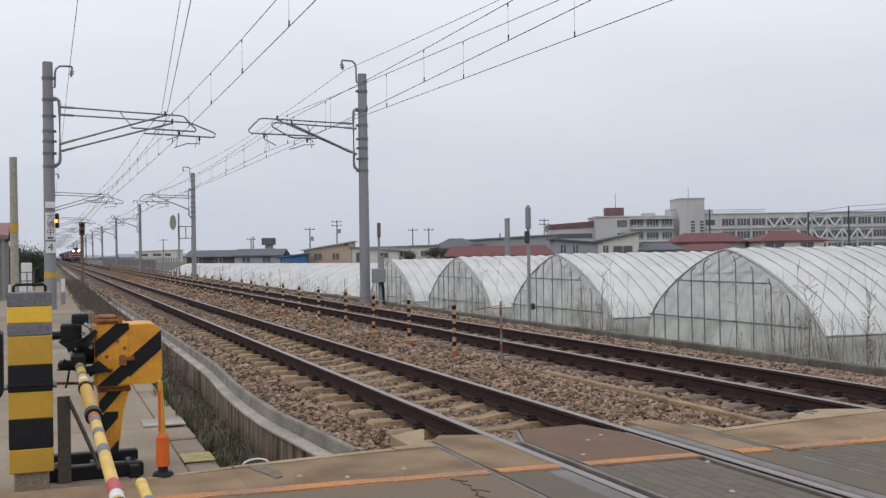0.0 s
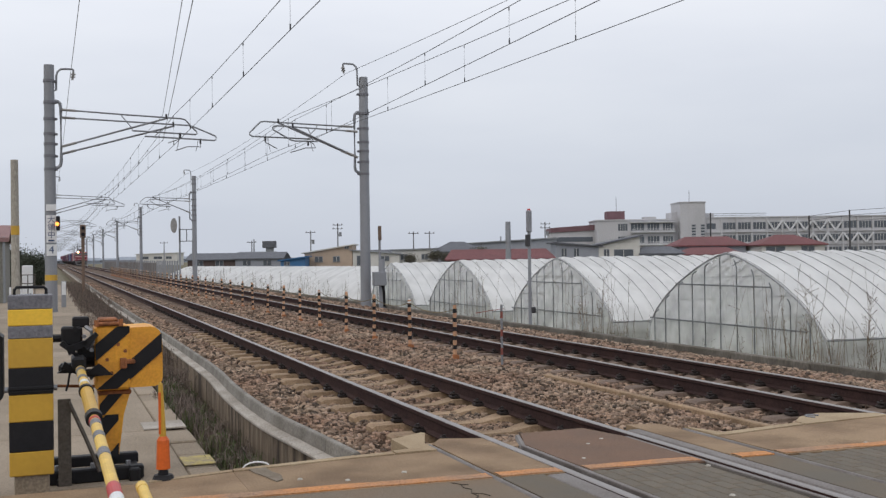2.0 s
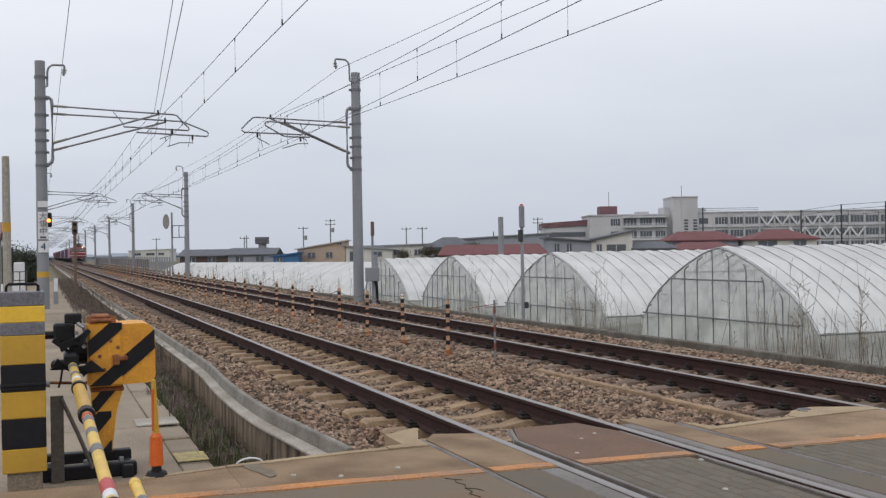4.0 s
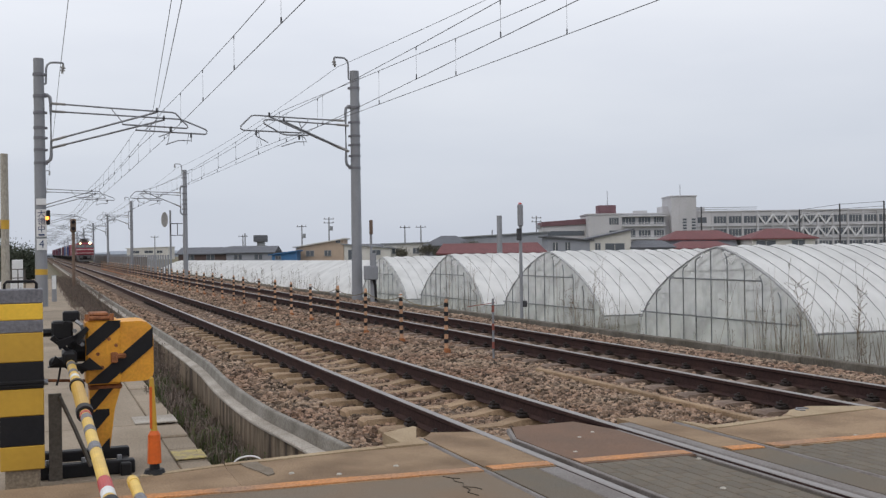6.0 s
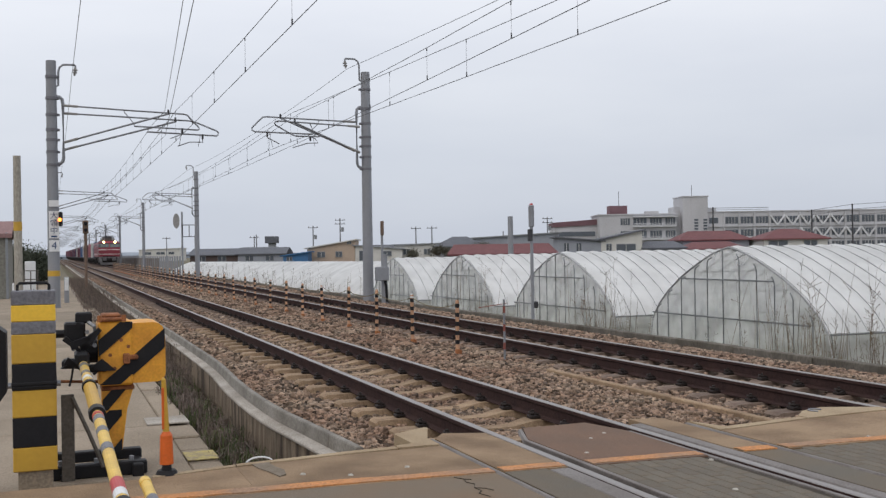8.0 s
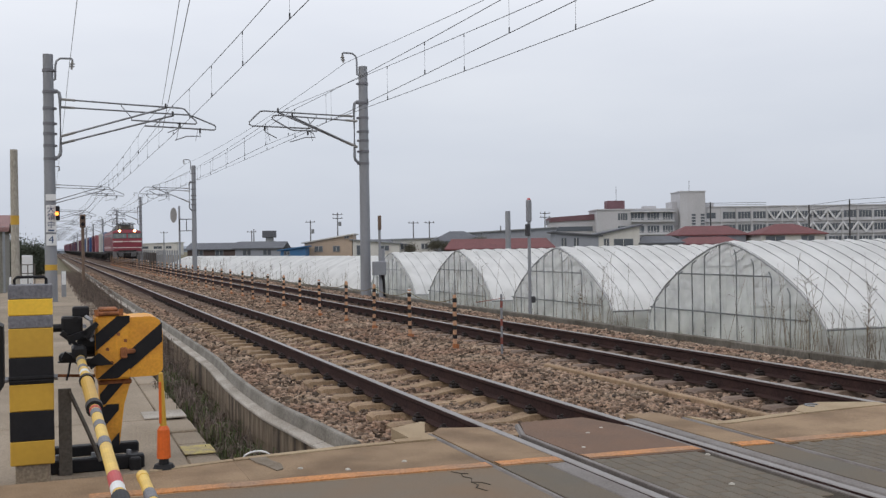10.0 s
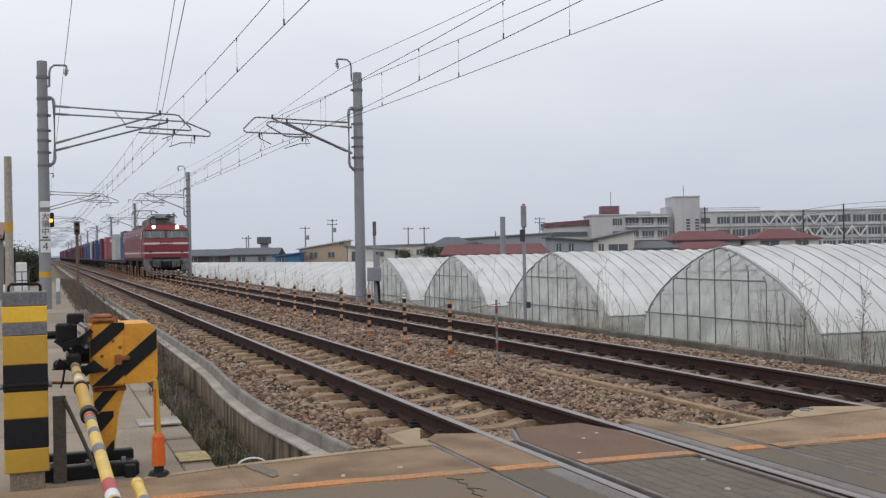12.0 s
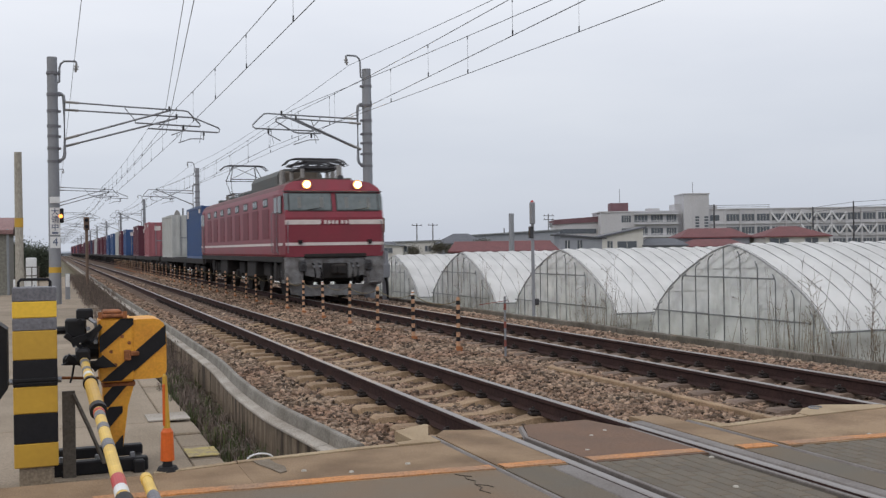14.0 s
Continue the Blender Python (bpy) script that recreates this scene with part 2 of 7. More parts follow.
# ---- building blocks ----
class Geo:
    """Vertices and faces of one mesh, gathered from simple solids."""

    def __init__(self):
        self.v, self.f, self.m = [], [], []

    def add(self, verts, faces, slot=0):
        n = len(self.v)
        self.v += [tuple(p) for p in verts]
        self.f += [tuple(i + n for i in f) for f in faces]
        self.m += [slot] * len(faces)
        return self

    def box(self, c, size, bevel=0.0, slot=0, m=None):
        hx, hy, hz = (s / 2 for s in size)
        b = min(bevel, hx * 0.9, hy * 0.9, hz * 0.9)
        m = (m or Matrix.Identity(4))
        if b <= 0:
            vs = [(sx * hx, sy * hy, sz * hz) for sx in (-1, 1) for sy in (-1, 1) for sz in (-1, 1)]
            fs = [(0, 1, 3, 2), (4, 6, 7, 5), (0, 4, 5, 1), (2, 3, 7, 6), (0, 2, 6, 4), (1, 5, 7, 3)]
        else:
            vs, key = [], {}
            for sx in (-1, 1):
                for sy in (-1, 1):
                    for sz in (-1, 1):
                        for k in range(3):
                            key[sx, sy, sz, k] = len(vs)
                            vs.append((sx * (hx - b * (k != 0)), sy * (hy - b * (k != 1)), sz * (hz - b * (k != 2))))
            fs = []
            for s in (-1, 1):
                fs.append([key[s, a, d, 0] for a, d in ((-1, -1), (1, -1), (1, 1), (-1, 1))][::s])
                fs.append([key[a, s, d, 1] for a, d in ((-1, -1), (-1, 1), (1, 1), (1, -1))][::s])
                fs.append([key[a, d, s, 2] for a, d in ((-1, -1), (1, -1), (1, 1), (-1, 1))][::s])
                for q in (-1, 1):
                    e = s * q
                    fs.append([key[s, q, -1, 0], key[s, q, -1, 1], key[s, q, 1, 1], key[s, q, 1, 0]][::e])
                    fs.append([key[s, -1, q, 0], key[s, 1, q, 0], key[s, 1, q, 2], key[s, -1, q, 2]][::e])
                    fs.append([key[-1, s, q, 1], key[-1, s, q, 2], key[1, s, q, 2], key[1, s, q, 1]][::e])
                    for w in (-1, 1):
                        fs.append([key[s, q, w, 0], key[s, q, w, 1], key[s, q, w, 2]][::s * q * w])
        c = Vector(c)
        return self.add([m @ (Vector(p) + c) for p in vs], fs, slot)

    def cyl(self, a, b, r0, r1=None, n=12, slot=0, cap=True):
        a, b = Vector(a), Vector(b)
        r1 = r0 if r1 is None else r1
        q = (b - a).to_track_quat("Z", "Y")
        ring = [Vector((math.cos(2 * math.pi * i / n), math.sin(2 * math.pi * i / n), 0)) for i in range(n)]
        vs = [a + q @ (p * r0) for p in ring] + [b + q @ (p * r1) for p in ring]
        fs = [(i, (i + 1) % n, n + (i + 1) % n, n + i) for i in range(n)]
        if cap:
            fs += [tuple(range(n))[::-1], tuple(range(n, 2 * n))]
        return self.add(vs, fs, slot)

    def tube(self, pts, r, n=6, slot=0, r_end=None):
        pts = [Vector(p) for p in pts]
        vs, fs = [], []
        for i, p in enumerate(pts):
            d = (pts[min(i + 1, len(pts) - 1)] - pts[max(i - 1, 0)]).normalized()
            side = d.cross(Vector((0, 0, 1)))
            side = side.normalized() if side.length > 1e-3 else d.cross(Vector((0, 1, 0))).normalized()
            up = side.cross(d)
            rr = r if r_end is None else r + (r_end - r) * i / (len(pts) - 1)
            vs += [p + rr * (side * math.cos(2 * math.pi * k / n) + up * math.sin(2 * math.pi * k / n)) for k in range(n)]
        for i in range(len(pts) - 1):
            fs += [(i * n + k, i * n + (k + 1) % n, (i + 1) * n + (k + 1) % n, (i + 1) * n + k) for k in range(n)]
        fs += [tuple(range(n)), tuple(range((len(pts) - 1) * n, len(pts) * n))[::-1]]
        return self.add(vs, fs, slot)

    def prism(self, outline, a, b, slot=0, axis="y", slots=None):
        """An outline swept along an axis from a to b. For axis y it is (x, z); for x (y, z); for z (x, y)."""
        put = {"y": lambda p, t: (p[0], t, p[1]), "x": lambda p, t: (t, p[0], p[1]), "z": lambda p, t: (p[0], p[1], t)}[axis]
        n = len(outline)
        vs = [put(p, a) for p in outline] + [put(p, b) for p in outline]
        side = [(i, (i + 1) % n, n + (i + 1) % n, n + i) for i in range(n)]
        k = len(self.m)
        self.add(vs, side + [tuple(range(n)), tuple(range(n, 2 * n))[::-1]], slot)
        if slots:
            for i, s in slots.items():
                self.m[k + i] = s
        return self

    def quad(self, pts, slot=0):
        return self.add(pts, [tuple(range(len(pts)))], slot)

    def mesh(self, name, mats, fix=True, smooth=False):
        me = bpy.data.meshes.new(name)
        me.from_pydata(self.v, [], self.f)
        mats = mats if isinstance(mats, (list, tuple)) else [mats]
        for x in mats:
            me.materials.append(x)
        if len(mats) > 1:
            me.polygons.foreach_set("material_index", self.m)
        if fix and len(self.f) < 20000:
            bm = bmesh.new()
            bm.from_mesh(me)
            bmesh.ops.recalc_face_normals(bm, faces=bm.faces)
            bm.to_mesh(me)
            bm.free()
        if smooth:
            me.polygons.foreach_set("use_smooth", [True] * len(me.polygons))
        return me


def part(name, geo, material, parent=None, label="", smooth=False, at=None):
    ob = new(name, geo if isinstance(geo, bpy.types.Mesh) else geo.mesh(name, material, smooth=smooth))
    if parent is not None:
        ob.parent = parent
    if at is not None:
        ob.matrix_basis = at
    return tagged(ob, label)


def thing(name, label, category, m=None, group="", kind=""):
    ob = tagged(new(name), label, category, group, kind)
    ob.empty_display_size = 0.2
    if m is not None:
        ob.matrix_basis = m
    return ob


def single(name, geo, material, label, category="", group="", kind="", m=None, smooth=False):
    ob = tagged(new(name, geo.mesh(name, material, smooth=smooth)), label, category, group, kind)
    if m is not None:
        ob.matrix_basis = m
    return ob


def smoothstep(a, b, x):
    x = min(max((x - a) / (b - a), 0), 1)
    return x * x * (3 - 2 * x)


M_KERB_DARK = mat("grimy_kerb", (0.165, 0.15, 0.13), 0.9, second=(0.085, 0.075, 0.06), scale=2.2, amount=0.9, grain=30, rand=0.12, stretch=(1, 1, 0.5))
# weathered concrete, darkened to paint the shade on the upstand above the ledge
M_COPING_SHADE = mat("shaded_weathered_coping", (0.25, 0.235, 0.21), 0.9, second=(0.15, 0.135, 0.115), scale=2.5, amount=0.9, grain=50, rand=0.08, bump=0.3)
M_MORTAR = mat("mortar_patch", (0.21, 0.175, 0.135), 0.9, second=(0.16, 0.125, 0.09), scale=9, amount=0.7, grain=80, bump=0.4)
M_CRACK = mat("crack_dirt", (0.06, 0.048, 0.036), 0.95, grain=40)
M_WORN_YELLOW = mat("worn_yellow_paint", (0.46, 0.37, 0.13), 0.85, second=(0.29, 0.235, 0.17), scale=11, amount=1.0, grain=60, bump=0.2)
M_DULLRED = mat("dull_red_paint", (0.24, 0.07, 0.055), 0.7, second=(0.13, 0.06, 0.05), scale=9, grain=40)


# ---- the ground and the crossing ----
TRACK_NEAR, TRACK_FAR, GAUGE = 3.835, 7.488, 1.067   # track centres, rail heads at z = 0
ROAD_EDGE = 7.4                                      # the road ends here, the ballast begins


def build_ground():
    xs = [-2500, -300, -60, -12, -4, -1.3, 0.9, 1.28, 1.5, 1.9, 2.3, 6, 10.9, 11.3, 12.6, 20, 60, 300, 2500]
    zs = [-0.4, -0.4, -0.4, -0.36, -0.32, -0.30, -0.30, -0.34, -0.48, -0.56, -0.58, -0.60, -0.62, -0.62, -1.0, -1.0, -1.0, -1.0, -1.0]
    ys = [-600, -60, -10, 0, 7.2, 10, 15, 20, 30, 45, 70, 120, 250, 600, 1500, 3500]
    g = Geo()
    n = len(xs)
    g.add([(x, y, z) for y in ys for x, z in zip(xs, zs)],
          [(j * n + i, j * n + i + 1, (j + 1) * n + i + 1, (j + 1) * n + i) for j in range(len(ys) - 1) for i in range(n - 1)])
    single("ground", g, M_SOIL, "bare brown soil with weedy patches", "ground", kind="structure")


def build_ballast_bed():
    prof = [(2.03, -0.70), (2.03, -0.22), (2.5, -0.23), (2.8, -0.24), (4.9, -0.24), (5.3, -0.20), (5.9, -0.18), (6.3, -0.21),
            (8.6, -0.24), (9.4, -0.24), (10.2, -0.32), (10.9, -0.42), (10.95, -0.70)]
    g = Geo().prism(prof, -30, ROAD_EDGE - 8.6).prism(prof, ROAD_EDGE - 0.02, 420)
    single("ballast_bed", g, M_BALLAST_BED, "brown crushed-stone ballast bed under both tracks", "ballast", kind="structure")


def bed_height(x):
    px = [2.03, 2.5, 2.8, 4.9, 5.3, 5.9, 6.3, 8.6, 9.4, 10.2, 10.9]
    pz = [-0.26, -0.23, -0.24, -0.24, -0.20, -0.18, -0.21, -0.24, -0.24, -0.32, -0.42]
    return np.interp(x, px, pz)


def build_stones():
    """Loose ballast stones: jittered lumps, fewer and larger with distance."""
    rng = np.random.default_rng(5)
    ico = np.array([(x, y, z) for x in (-1, 1) for y in (-1, 1) for z in (-1, 1)], float) * 0.8
    fi = np.array([(0, 1, 3), (0, 3, 2), (4, 6, 7), (4, 7, 5), (0, 4, 5), (0, 5, 1), (2, 3, 7), (2, 7, 6), (0, 2, 6), (0, 6, 4), (1, 5, 7), (1, 7, 3)])
    pos, size = [], []
    for y0, y1, count, s in ((7.42, 10.5, 36000, 0.0185), (10.5, 16, 44000, 0.0215), (16, 26, 40000, 0.027), (26, 45, 40000, 0.029), (45, 80, 26000, 0.037)):
        x = rng.uniform(2.08, 10.85, count)
        pos.append(np.c_[x, rng.uniform(y0, y1, count), bed_height(x)])
        size.append(s * rng.uniform(0.6, 1.45, count))
    pos, size = np.vstack(pos), np.hstack(size)
    rail = np.zeros(len(pos), bool)
    for c in (TRACK_NEAR, TRACK_FAR):
        for sx in (-1, 1):
            rail |= np.abs(pos[:, 0] - c - sx * (GAUGE / 2 + 0.03)) < 0.09
    # the tops of the sleepers stay free
    on = np.zeros(len(pos), bool)
    for c in (TRACK_NEAR, TRACK_FAR):
        k = np.mod(pos[:, 1] - SLEEPER_START, SLEEPER_STEP)
        on |= (np.abs(pos[:, 0] - c) < 1.0) & (np.minimum(k, SLEEPER_STEP - k) < 0.125)
    keep = ~rail & (~on | (rng.random(len(pos)) < 0.02)) & ~((np.abs(pos[:, 0] - 6.12) < 0.05) & (pos[:, 1] < 12.6) & (rng.random(len(pos)) < 0.8))
    pos, size = pos[keep], size[keep]
    n = len(pos)
    v = ico[None] * rng.uniform(0.45, 1.35, (n, 8, 3)) * (size[:, None, None] * rng.uniform(0.6, 1.5, (n, 1, 3)) * np.array([1, 1, 0.75]))
    a = rng.uniform(0, 6.28, n)
    ca, sa = np.cos(a), np.sin(a)
    v = np.stack((v[..., 0] * ca[:, None] - v[..., 1] * sa[:, None], v[..., 0] * sa[:, None] + v[..., 1] * ca[:, None], v[..., 2] + v[..., 0] * rng.uniform(-0.5, 0.5, (n, 1))), -1)
    pos[:, 2] += size * rng.uniform(-0.3, 0.9, n)
    v += pos[:, None]
    f = (fi[None] + 8 * np.arange(n)[:, None, None]).reshape(-1, 3)
    me = bpy.data.meshes.new("ballast_stones")
    me.vertices.add(n * 8)
    me.vertices.foreach_set("co", v.reshape(-1))
    me.loops.add(len(f) * 3)
    me.loops.foreach_set("vertex_index", f.reshape(-1).astype(np.int32))
    me.polygons.add(len(f))
    me.polygons.foreach_set("loop_start", np.arange(0, len(f) * 3, 3, dtype=np.int32))
    me.update()
    me.validate()
    me.materials.append(M_STONE)
    tagged(new("ballast_stones", me), "brown and grey angular crushed stones between the rails", "ballast", kind="stuff")


SLEEPER_START, SLEEPER_STEP = 7.72, 0.665


def rail_mesh(name, y0, y1):
    h, b, w = 0.0325, 0.0725, 0.009
    prof = [(-h, -0.006), (-h + 0.006, 0), (h - 0.006, 0), (h, -0.006), (h, -0.036), (w, -0.05), (w, -0.135), (b, -0.15), (b, -0.16),
            (-b, -0.16), (-b, -0.15), (-w, -0.135), (-w, -0.05), (-h, -0.036)]
    return Geo().prism(prof, y0, y1, slots={0: 1, 1: 1, 2: 1}).mesh(name, [M_RAIL_SIDE, M_RAIL_TOP])


def sleeper_mesh(mt):
    """Pre-stressed sleeper: thick under the rails, lower and narrower in the middle."""
    g = Geo()
    st = [(-0.96, 0.105, 0.13, -0.185), (-0.92, 0.115, 0.145, -0.160), (-0.40, 0.115, 0.145, -0.160), (-0.20, 0.09, 0.12, -0.205),
          (0.20, 0.09, 0.12, -0.205), (0.40, 0.115, 0.145, -0.160), (0.92, 0.115, 0.145, -0.160), (0.96, 0.105, 0.13, -0.185)]
    vs, fs = [], []
    for x, wt_, wb, z in st:
        vs += [(x, -wb, -0.34), (x, -wt_, z), (x, wt_, z), (x, wb, -0.34)]
    for i in range(len(st) - 1):
        for k in range(3):
            a = i * 4 + k
            fs.append((a, a + 1, a + 5, a + 4))
    fs += [(0, 1, 2, 3), (28, 29, 30, 31)]
    g.add(vs, fs)
    return g.mesh("sleeper", mt)


def clip_mesh():
    g = Geo().box((0, 0, -0.14), (0.10, 0.11, 0.03), 0.008).cyl((0.01, 0, -0.13), (0.01, 0, -0.075), 0.02, 0.016, 6)
    g.tube([(-0.03, -0.045, -0.115), (0.02, -0.05, -0.10), (0.045, 0, -0.105), (0.02, 0.05, -0.10), (-0.03, 0.045, -0.115)], 0.011, 5)
    return g.mesh("rail_clip", M_CLIP)


def build_tracks():
    c_me = clip_mesh()
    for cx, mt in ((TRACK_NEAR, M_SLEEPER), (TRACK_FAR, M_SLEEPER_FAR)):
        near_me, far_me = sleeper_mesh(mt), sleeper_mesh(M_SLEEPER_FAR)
        tr = thing("railway_track", "rusty-sided steel rails on concrete sleepers in brown ballast", "railway track",
                   pose(cx, 0, 0), "railway tracks")
        for sx in (-1, 1):
            part("rail", rail_mesh("rail", -30, 900), None, tr, "worn rail with a bright running surface", at=pose(sx * (GAUGE / 2 + 0.0325), 0, 0))
        for i in range(150):
            y = SLEEPER_START + SLEEPER_STEP * i
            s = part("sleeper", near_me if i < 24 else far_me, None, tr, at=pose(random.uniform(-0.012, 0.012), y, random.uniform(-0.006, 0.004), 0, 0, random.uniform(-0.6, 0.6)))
            if i < 42:
                for sx in (-1, 1):
                    for o in (-1, 1):
                        part("rail_clip", c_me, None, s, at=pose(sx * (GAUGE / 2 + 0.0325) + o * 0.115, 0, 0, 0, 0, 0 if o > 0 else 180))
        g = Geo()
        for i in range(150, 700):
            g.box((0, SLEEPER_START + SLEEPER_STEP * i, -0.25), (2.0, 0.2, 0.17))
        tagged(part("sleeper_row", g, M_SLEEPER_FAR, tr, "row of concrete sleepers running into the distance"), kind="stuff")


def slab(name, x0, x1, y0, y1, top, mt, parent, thick=0.3, skew=0.0):
    """A road slab whose far end may run slightly askew."""
    g = Geo()
    b = 0.012
    ins = [(x0, y0), (x1, y0), (x1, y1 + skew), (x0, y1)]
    mid = ((x0 + x1) / 2, (y0 + y1) / 2)
    inner = [(x + b * (1 if x < mid[0] else -1), y + b * (1 if y < mid[1] else -1)) for x, y in ins]
    vs = [(x, y, top - thick) for x, y in ins] + [(x, y, top - b) for x, y in ins] + [(x, y, top) for x, y in inner]
    fs = [(3, 2, 1, 0), (8, 9, 10, 11)]
    for i in range(4):
        j = (i + 1) % 4
        fs += [(i, j, 4 + j, 4 + i), (4 + i, 4 + j, 8 + j, 8 + i)]
    g.add(vs, fs)
    return part(name, g, mt, parent)


def plate(name, outline, top, mt, parent, thick=0.3, label=""):
    """A road slab of any outline (x, y)."""
    return part(name, Geo().prism(outline, top - thick, top, axis="z"), mt, parent, label)


def line_y(x):
    return 6.52 - 0.055 * x


def build_road():
    road = thing("road", "worn grey-brown level crossing road with orange edge lines", "road", kind="structure")
    near = -1.2
    nl, nr = TRACK_NEAR - GAUGE / 2 - 0.07, TRACK_NEAR + GAUGE / 2 + 0.07      # outer sides of the rail heads
    fl, fr = TRACK_FAR - GAUGE / 2 - 0.07, TRACK_FAR + GAUGE / 2 + 0.07
    fw = 0.065                             # flangeway
    # approach with its thicker concrete edge
    slab("slab", -14, 0.2, near, 6.42, -0.004, M_ROAD, road)
    plate("slab", [(0.21, near), (2.70, near), (2.70, line_y(2.7) - 0.09), (0.21, line_y(0.2) - 0.09)], 0.0, M_ROAD, road)
    plate("edge_slab", [(-1.0, 6.43), (0.2, 6.43), (1.16, line_y(1.16) - 0.085), (1.16, 7.20), (0.6, 7.08), (-1.0, 7.06)], 0.0, M_ROAD_EDGE, road, 0.6)
    plate("edge_slab", [(1.1615, line_y(1.16) - 0.085), (2.70, line_y(2.7) - 0.085), (2.70, 7.33), (2.05, 7.31), (1.1615, 7.20)], 0.0, M_ROAD_EDGE, road, 0.6)
    plate("edge_strip", [(0.6, 7.085), (1.16, 7.205), (1.16, 7.27), (0.6, 7.145)], 0.006, M_KERB_EDGE, road, 0.5)
    plate("edge_strip", [(1.17, 7.205), (2.05, 7.315), (2.37, 7.335), (2.37, 7.42), (2.05, 7.395), (1.17, 7.275)], 0.008, M_KERB_EDGE, road, 0.5)
    plate("end_block", [(2.38, 7.34), (2.70, 7.34), (2.70, 7.62), (2.86, 8.06), (2.84, 8.10), (2.52, 7.90), (2.52, 7.46), (2.38, 7.43)], 0.012, M_KERB_EDGE, road, 0.5, "pale concrete block holding back the ballast")
    slab("edge_rail", 2.712, 2.755, near, 7.62, 0.003, M_GUARD, road)
    plate("panel", [(2.765, near), (nl - 0.17, near), (nl - 0.17, line_y(3.1) - 0.08), (2.765, line_y(2.76) - 0.08)], 0.0, M_PANEL, road)
    plate("panel", [(2.765, line_y(2.76) - 0.075), (nl - 0.17, line_y(3.1) - 0.075), (nl - 0.015, line_y(3.2) - 0.075), (nl - 0.015, 7.70), (2.90, 7.82), (2.765, 7.62)], 0.001, M_ROAD_EDGE, road)
    slab("rail_band", nl - 0.165, nl - 0.012, near, 6.25, 0.001, M_GUARD, road)
    # between the rails: chamfered end plate, then small paving blocks
    for c, full, seen in ((TRACK_NEAR, 7.79, True), (TRACK_FAR, 7.40, False)):
        l, r = c - GAUGE / 2 + fw, c + GAUGE / 2 - fw
        slab("panel", l + 0.035, r - 0.035, near, 4.70, 0.0, M_PANEL, road)
        plate("end_panel", [(l + 0.035, line_y(l) - 0.1), (r - 0.035, line_y(r) - 0.1), (r - 0.035, full - 0.48), (r - 0.15, full - 0.02), (l + 0.21, full - 0.04), (l + 0.035, full - 0.50)], 0.004, M_RUSTY_PANEL, road, 0.3, "rust-stained end plate")
        for x, s in ((l, 1), (r, -1)):
            g = Geo().box((x + s * 0.015, (near + full - 0.5) / 2, -0.05), (0.036, full - 0.5 - near, 0.104), 0.005)
            part("flange_guard", g, M_GUARD, road)
        part("flange_guard_end", Geo().tube([(l + 0.015, full - 0.52, -0.02), (l + 0.19, full - 0.03, -0.03)], 0.025, 6), M_GUARD, road)
    # panels on the outer sides and between the tracks
    slab("rail_band", nr + 0.012, nr + 0.13, near, 7.55, 0.002, M_GUARD, road)
    plate("panel", [(nr + 0.14, near), (4.865, near), (4.865, line_y(4.86) - 0.08), (nr + 0.14, line_y(4.6) - 0.08)], 0.0, M_PANEL, road)
    plate("panel", [(nr + 0.14, line_y(4.6) - 0.075), (4.865, line_y(4.86) - 0.075), (4.865, 7.70), (nr + 0.14, 7.78)], 0.001, M_ROAD_EDGE, road)
    slab("edge_rail", 4.89, 4.935, near, 7.42, 0.003, M_GUARD, road)
    slab("panel", 4.945, fl - 0.012, near, 4.70, 0.0, M_PANEL, road)
    plate("edge_slab", [(4.945, line_y(4.95) - 0.085), (fl - 0.015, line_y(fl) - 0.085), (fl - 0.015, 7.20), (5.90, 7.12), (5.05, 6.98), (4.945, 7.0)], 0.003, M_ROAD_EDGE, road)
    plate("edge_strip", [(4.945, 7.01), (5.05, 6.99), (5.90, 7.13), (5.90, 7.22), (5.06, 7.09), (4.945, 7.45)], 0.010, M_KERB_EDGE, road, 0.5)
    plate("end_block", [(5.92, 7.13), (fl - 0.015, 7.20), (fl - 0.015, 7.34), (6.40, 7.55), (6.12, 7.45), (5.92, 7.26)], 0.012, M_KERB_EDGE, road, 0.5)
    part("lifting_ring", Geo().tube([(6.22 + 0.06 * math.cos(a / 10 * 6.283), 7.40 + 0.06 * math.sin(a / 10 * 6.283), 0.018) for a in range(8)], 0.008, 5), M_STEEL, road)
    slab("panel", fr + 0.012, fr + 0.7, near, 7.3, 0.0, M_PANEL, road)
    slab("slab", fr + 0.71, 26, near, 7.1, -0.01, M_ROAD, road)
    # paving blocks in running bond
    me = Geo().box((0, 0, 0), (0.0945, 0.1945, 0.08), 0.004).mesh("paving_block", M_BLOCK)
    for x0, x1 in ((TRACK_NEAR - GAUGE / 2 + fw + 0.04, TRACK_NEAR + GAUGE / 2 - fw - 0.04), (4.945, fl - 0.02)):
        col, x = 0, x0 + 0.05
        while x + 0.049 <= x1 + 0.005:
            y = 4.82 + (0.1 if col % 2 else 0)
            while y + 0.1 < line_y(x) + 0.06:
                part("paving_block", me, None, road, at=pose(x, y, -0.040 + random.uniform(-0.001, 0.001), random.uniform(-0.3, 0.3), random.uniform(-0.3, 0.3), 0))
                y += 0.2
            x += 0.1
            col += 1
        g = Geo().box(((x0 + x1) / 2, 5.55, -0.124), (x1 - x0, 1.66, 0.228))
        part("joint_bed", g, M_CRACK, road, "dark sand joints")
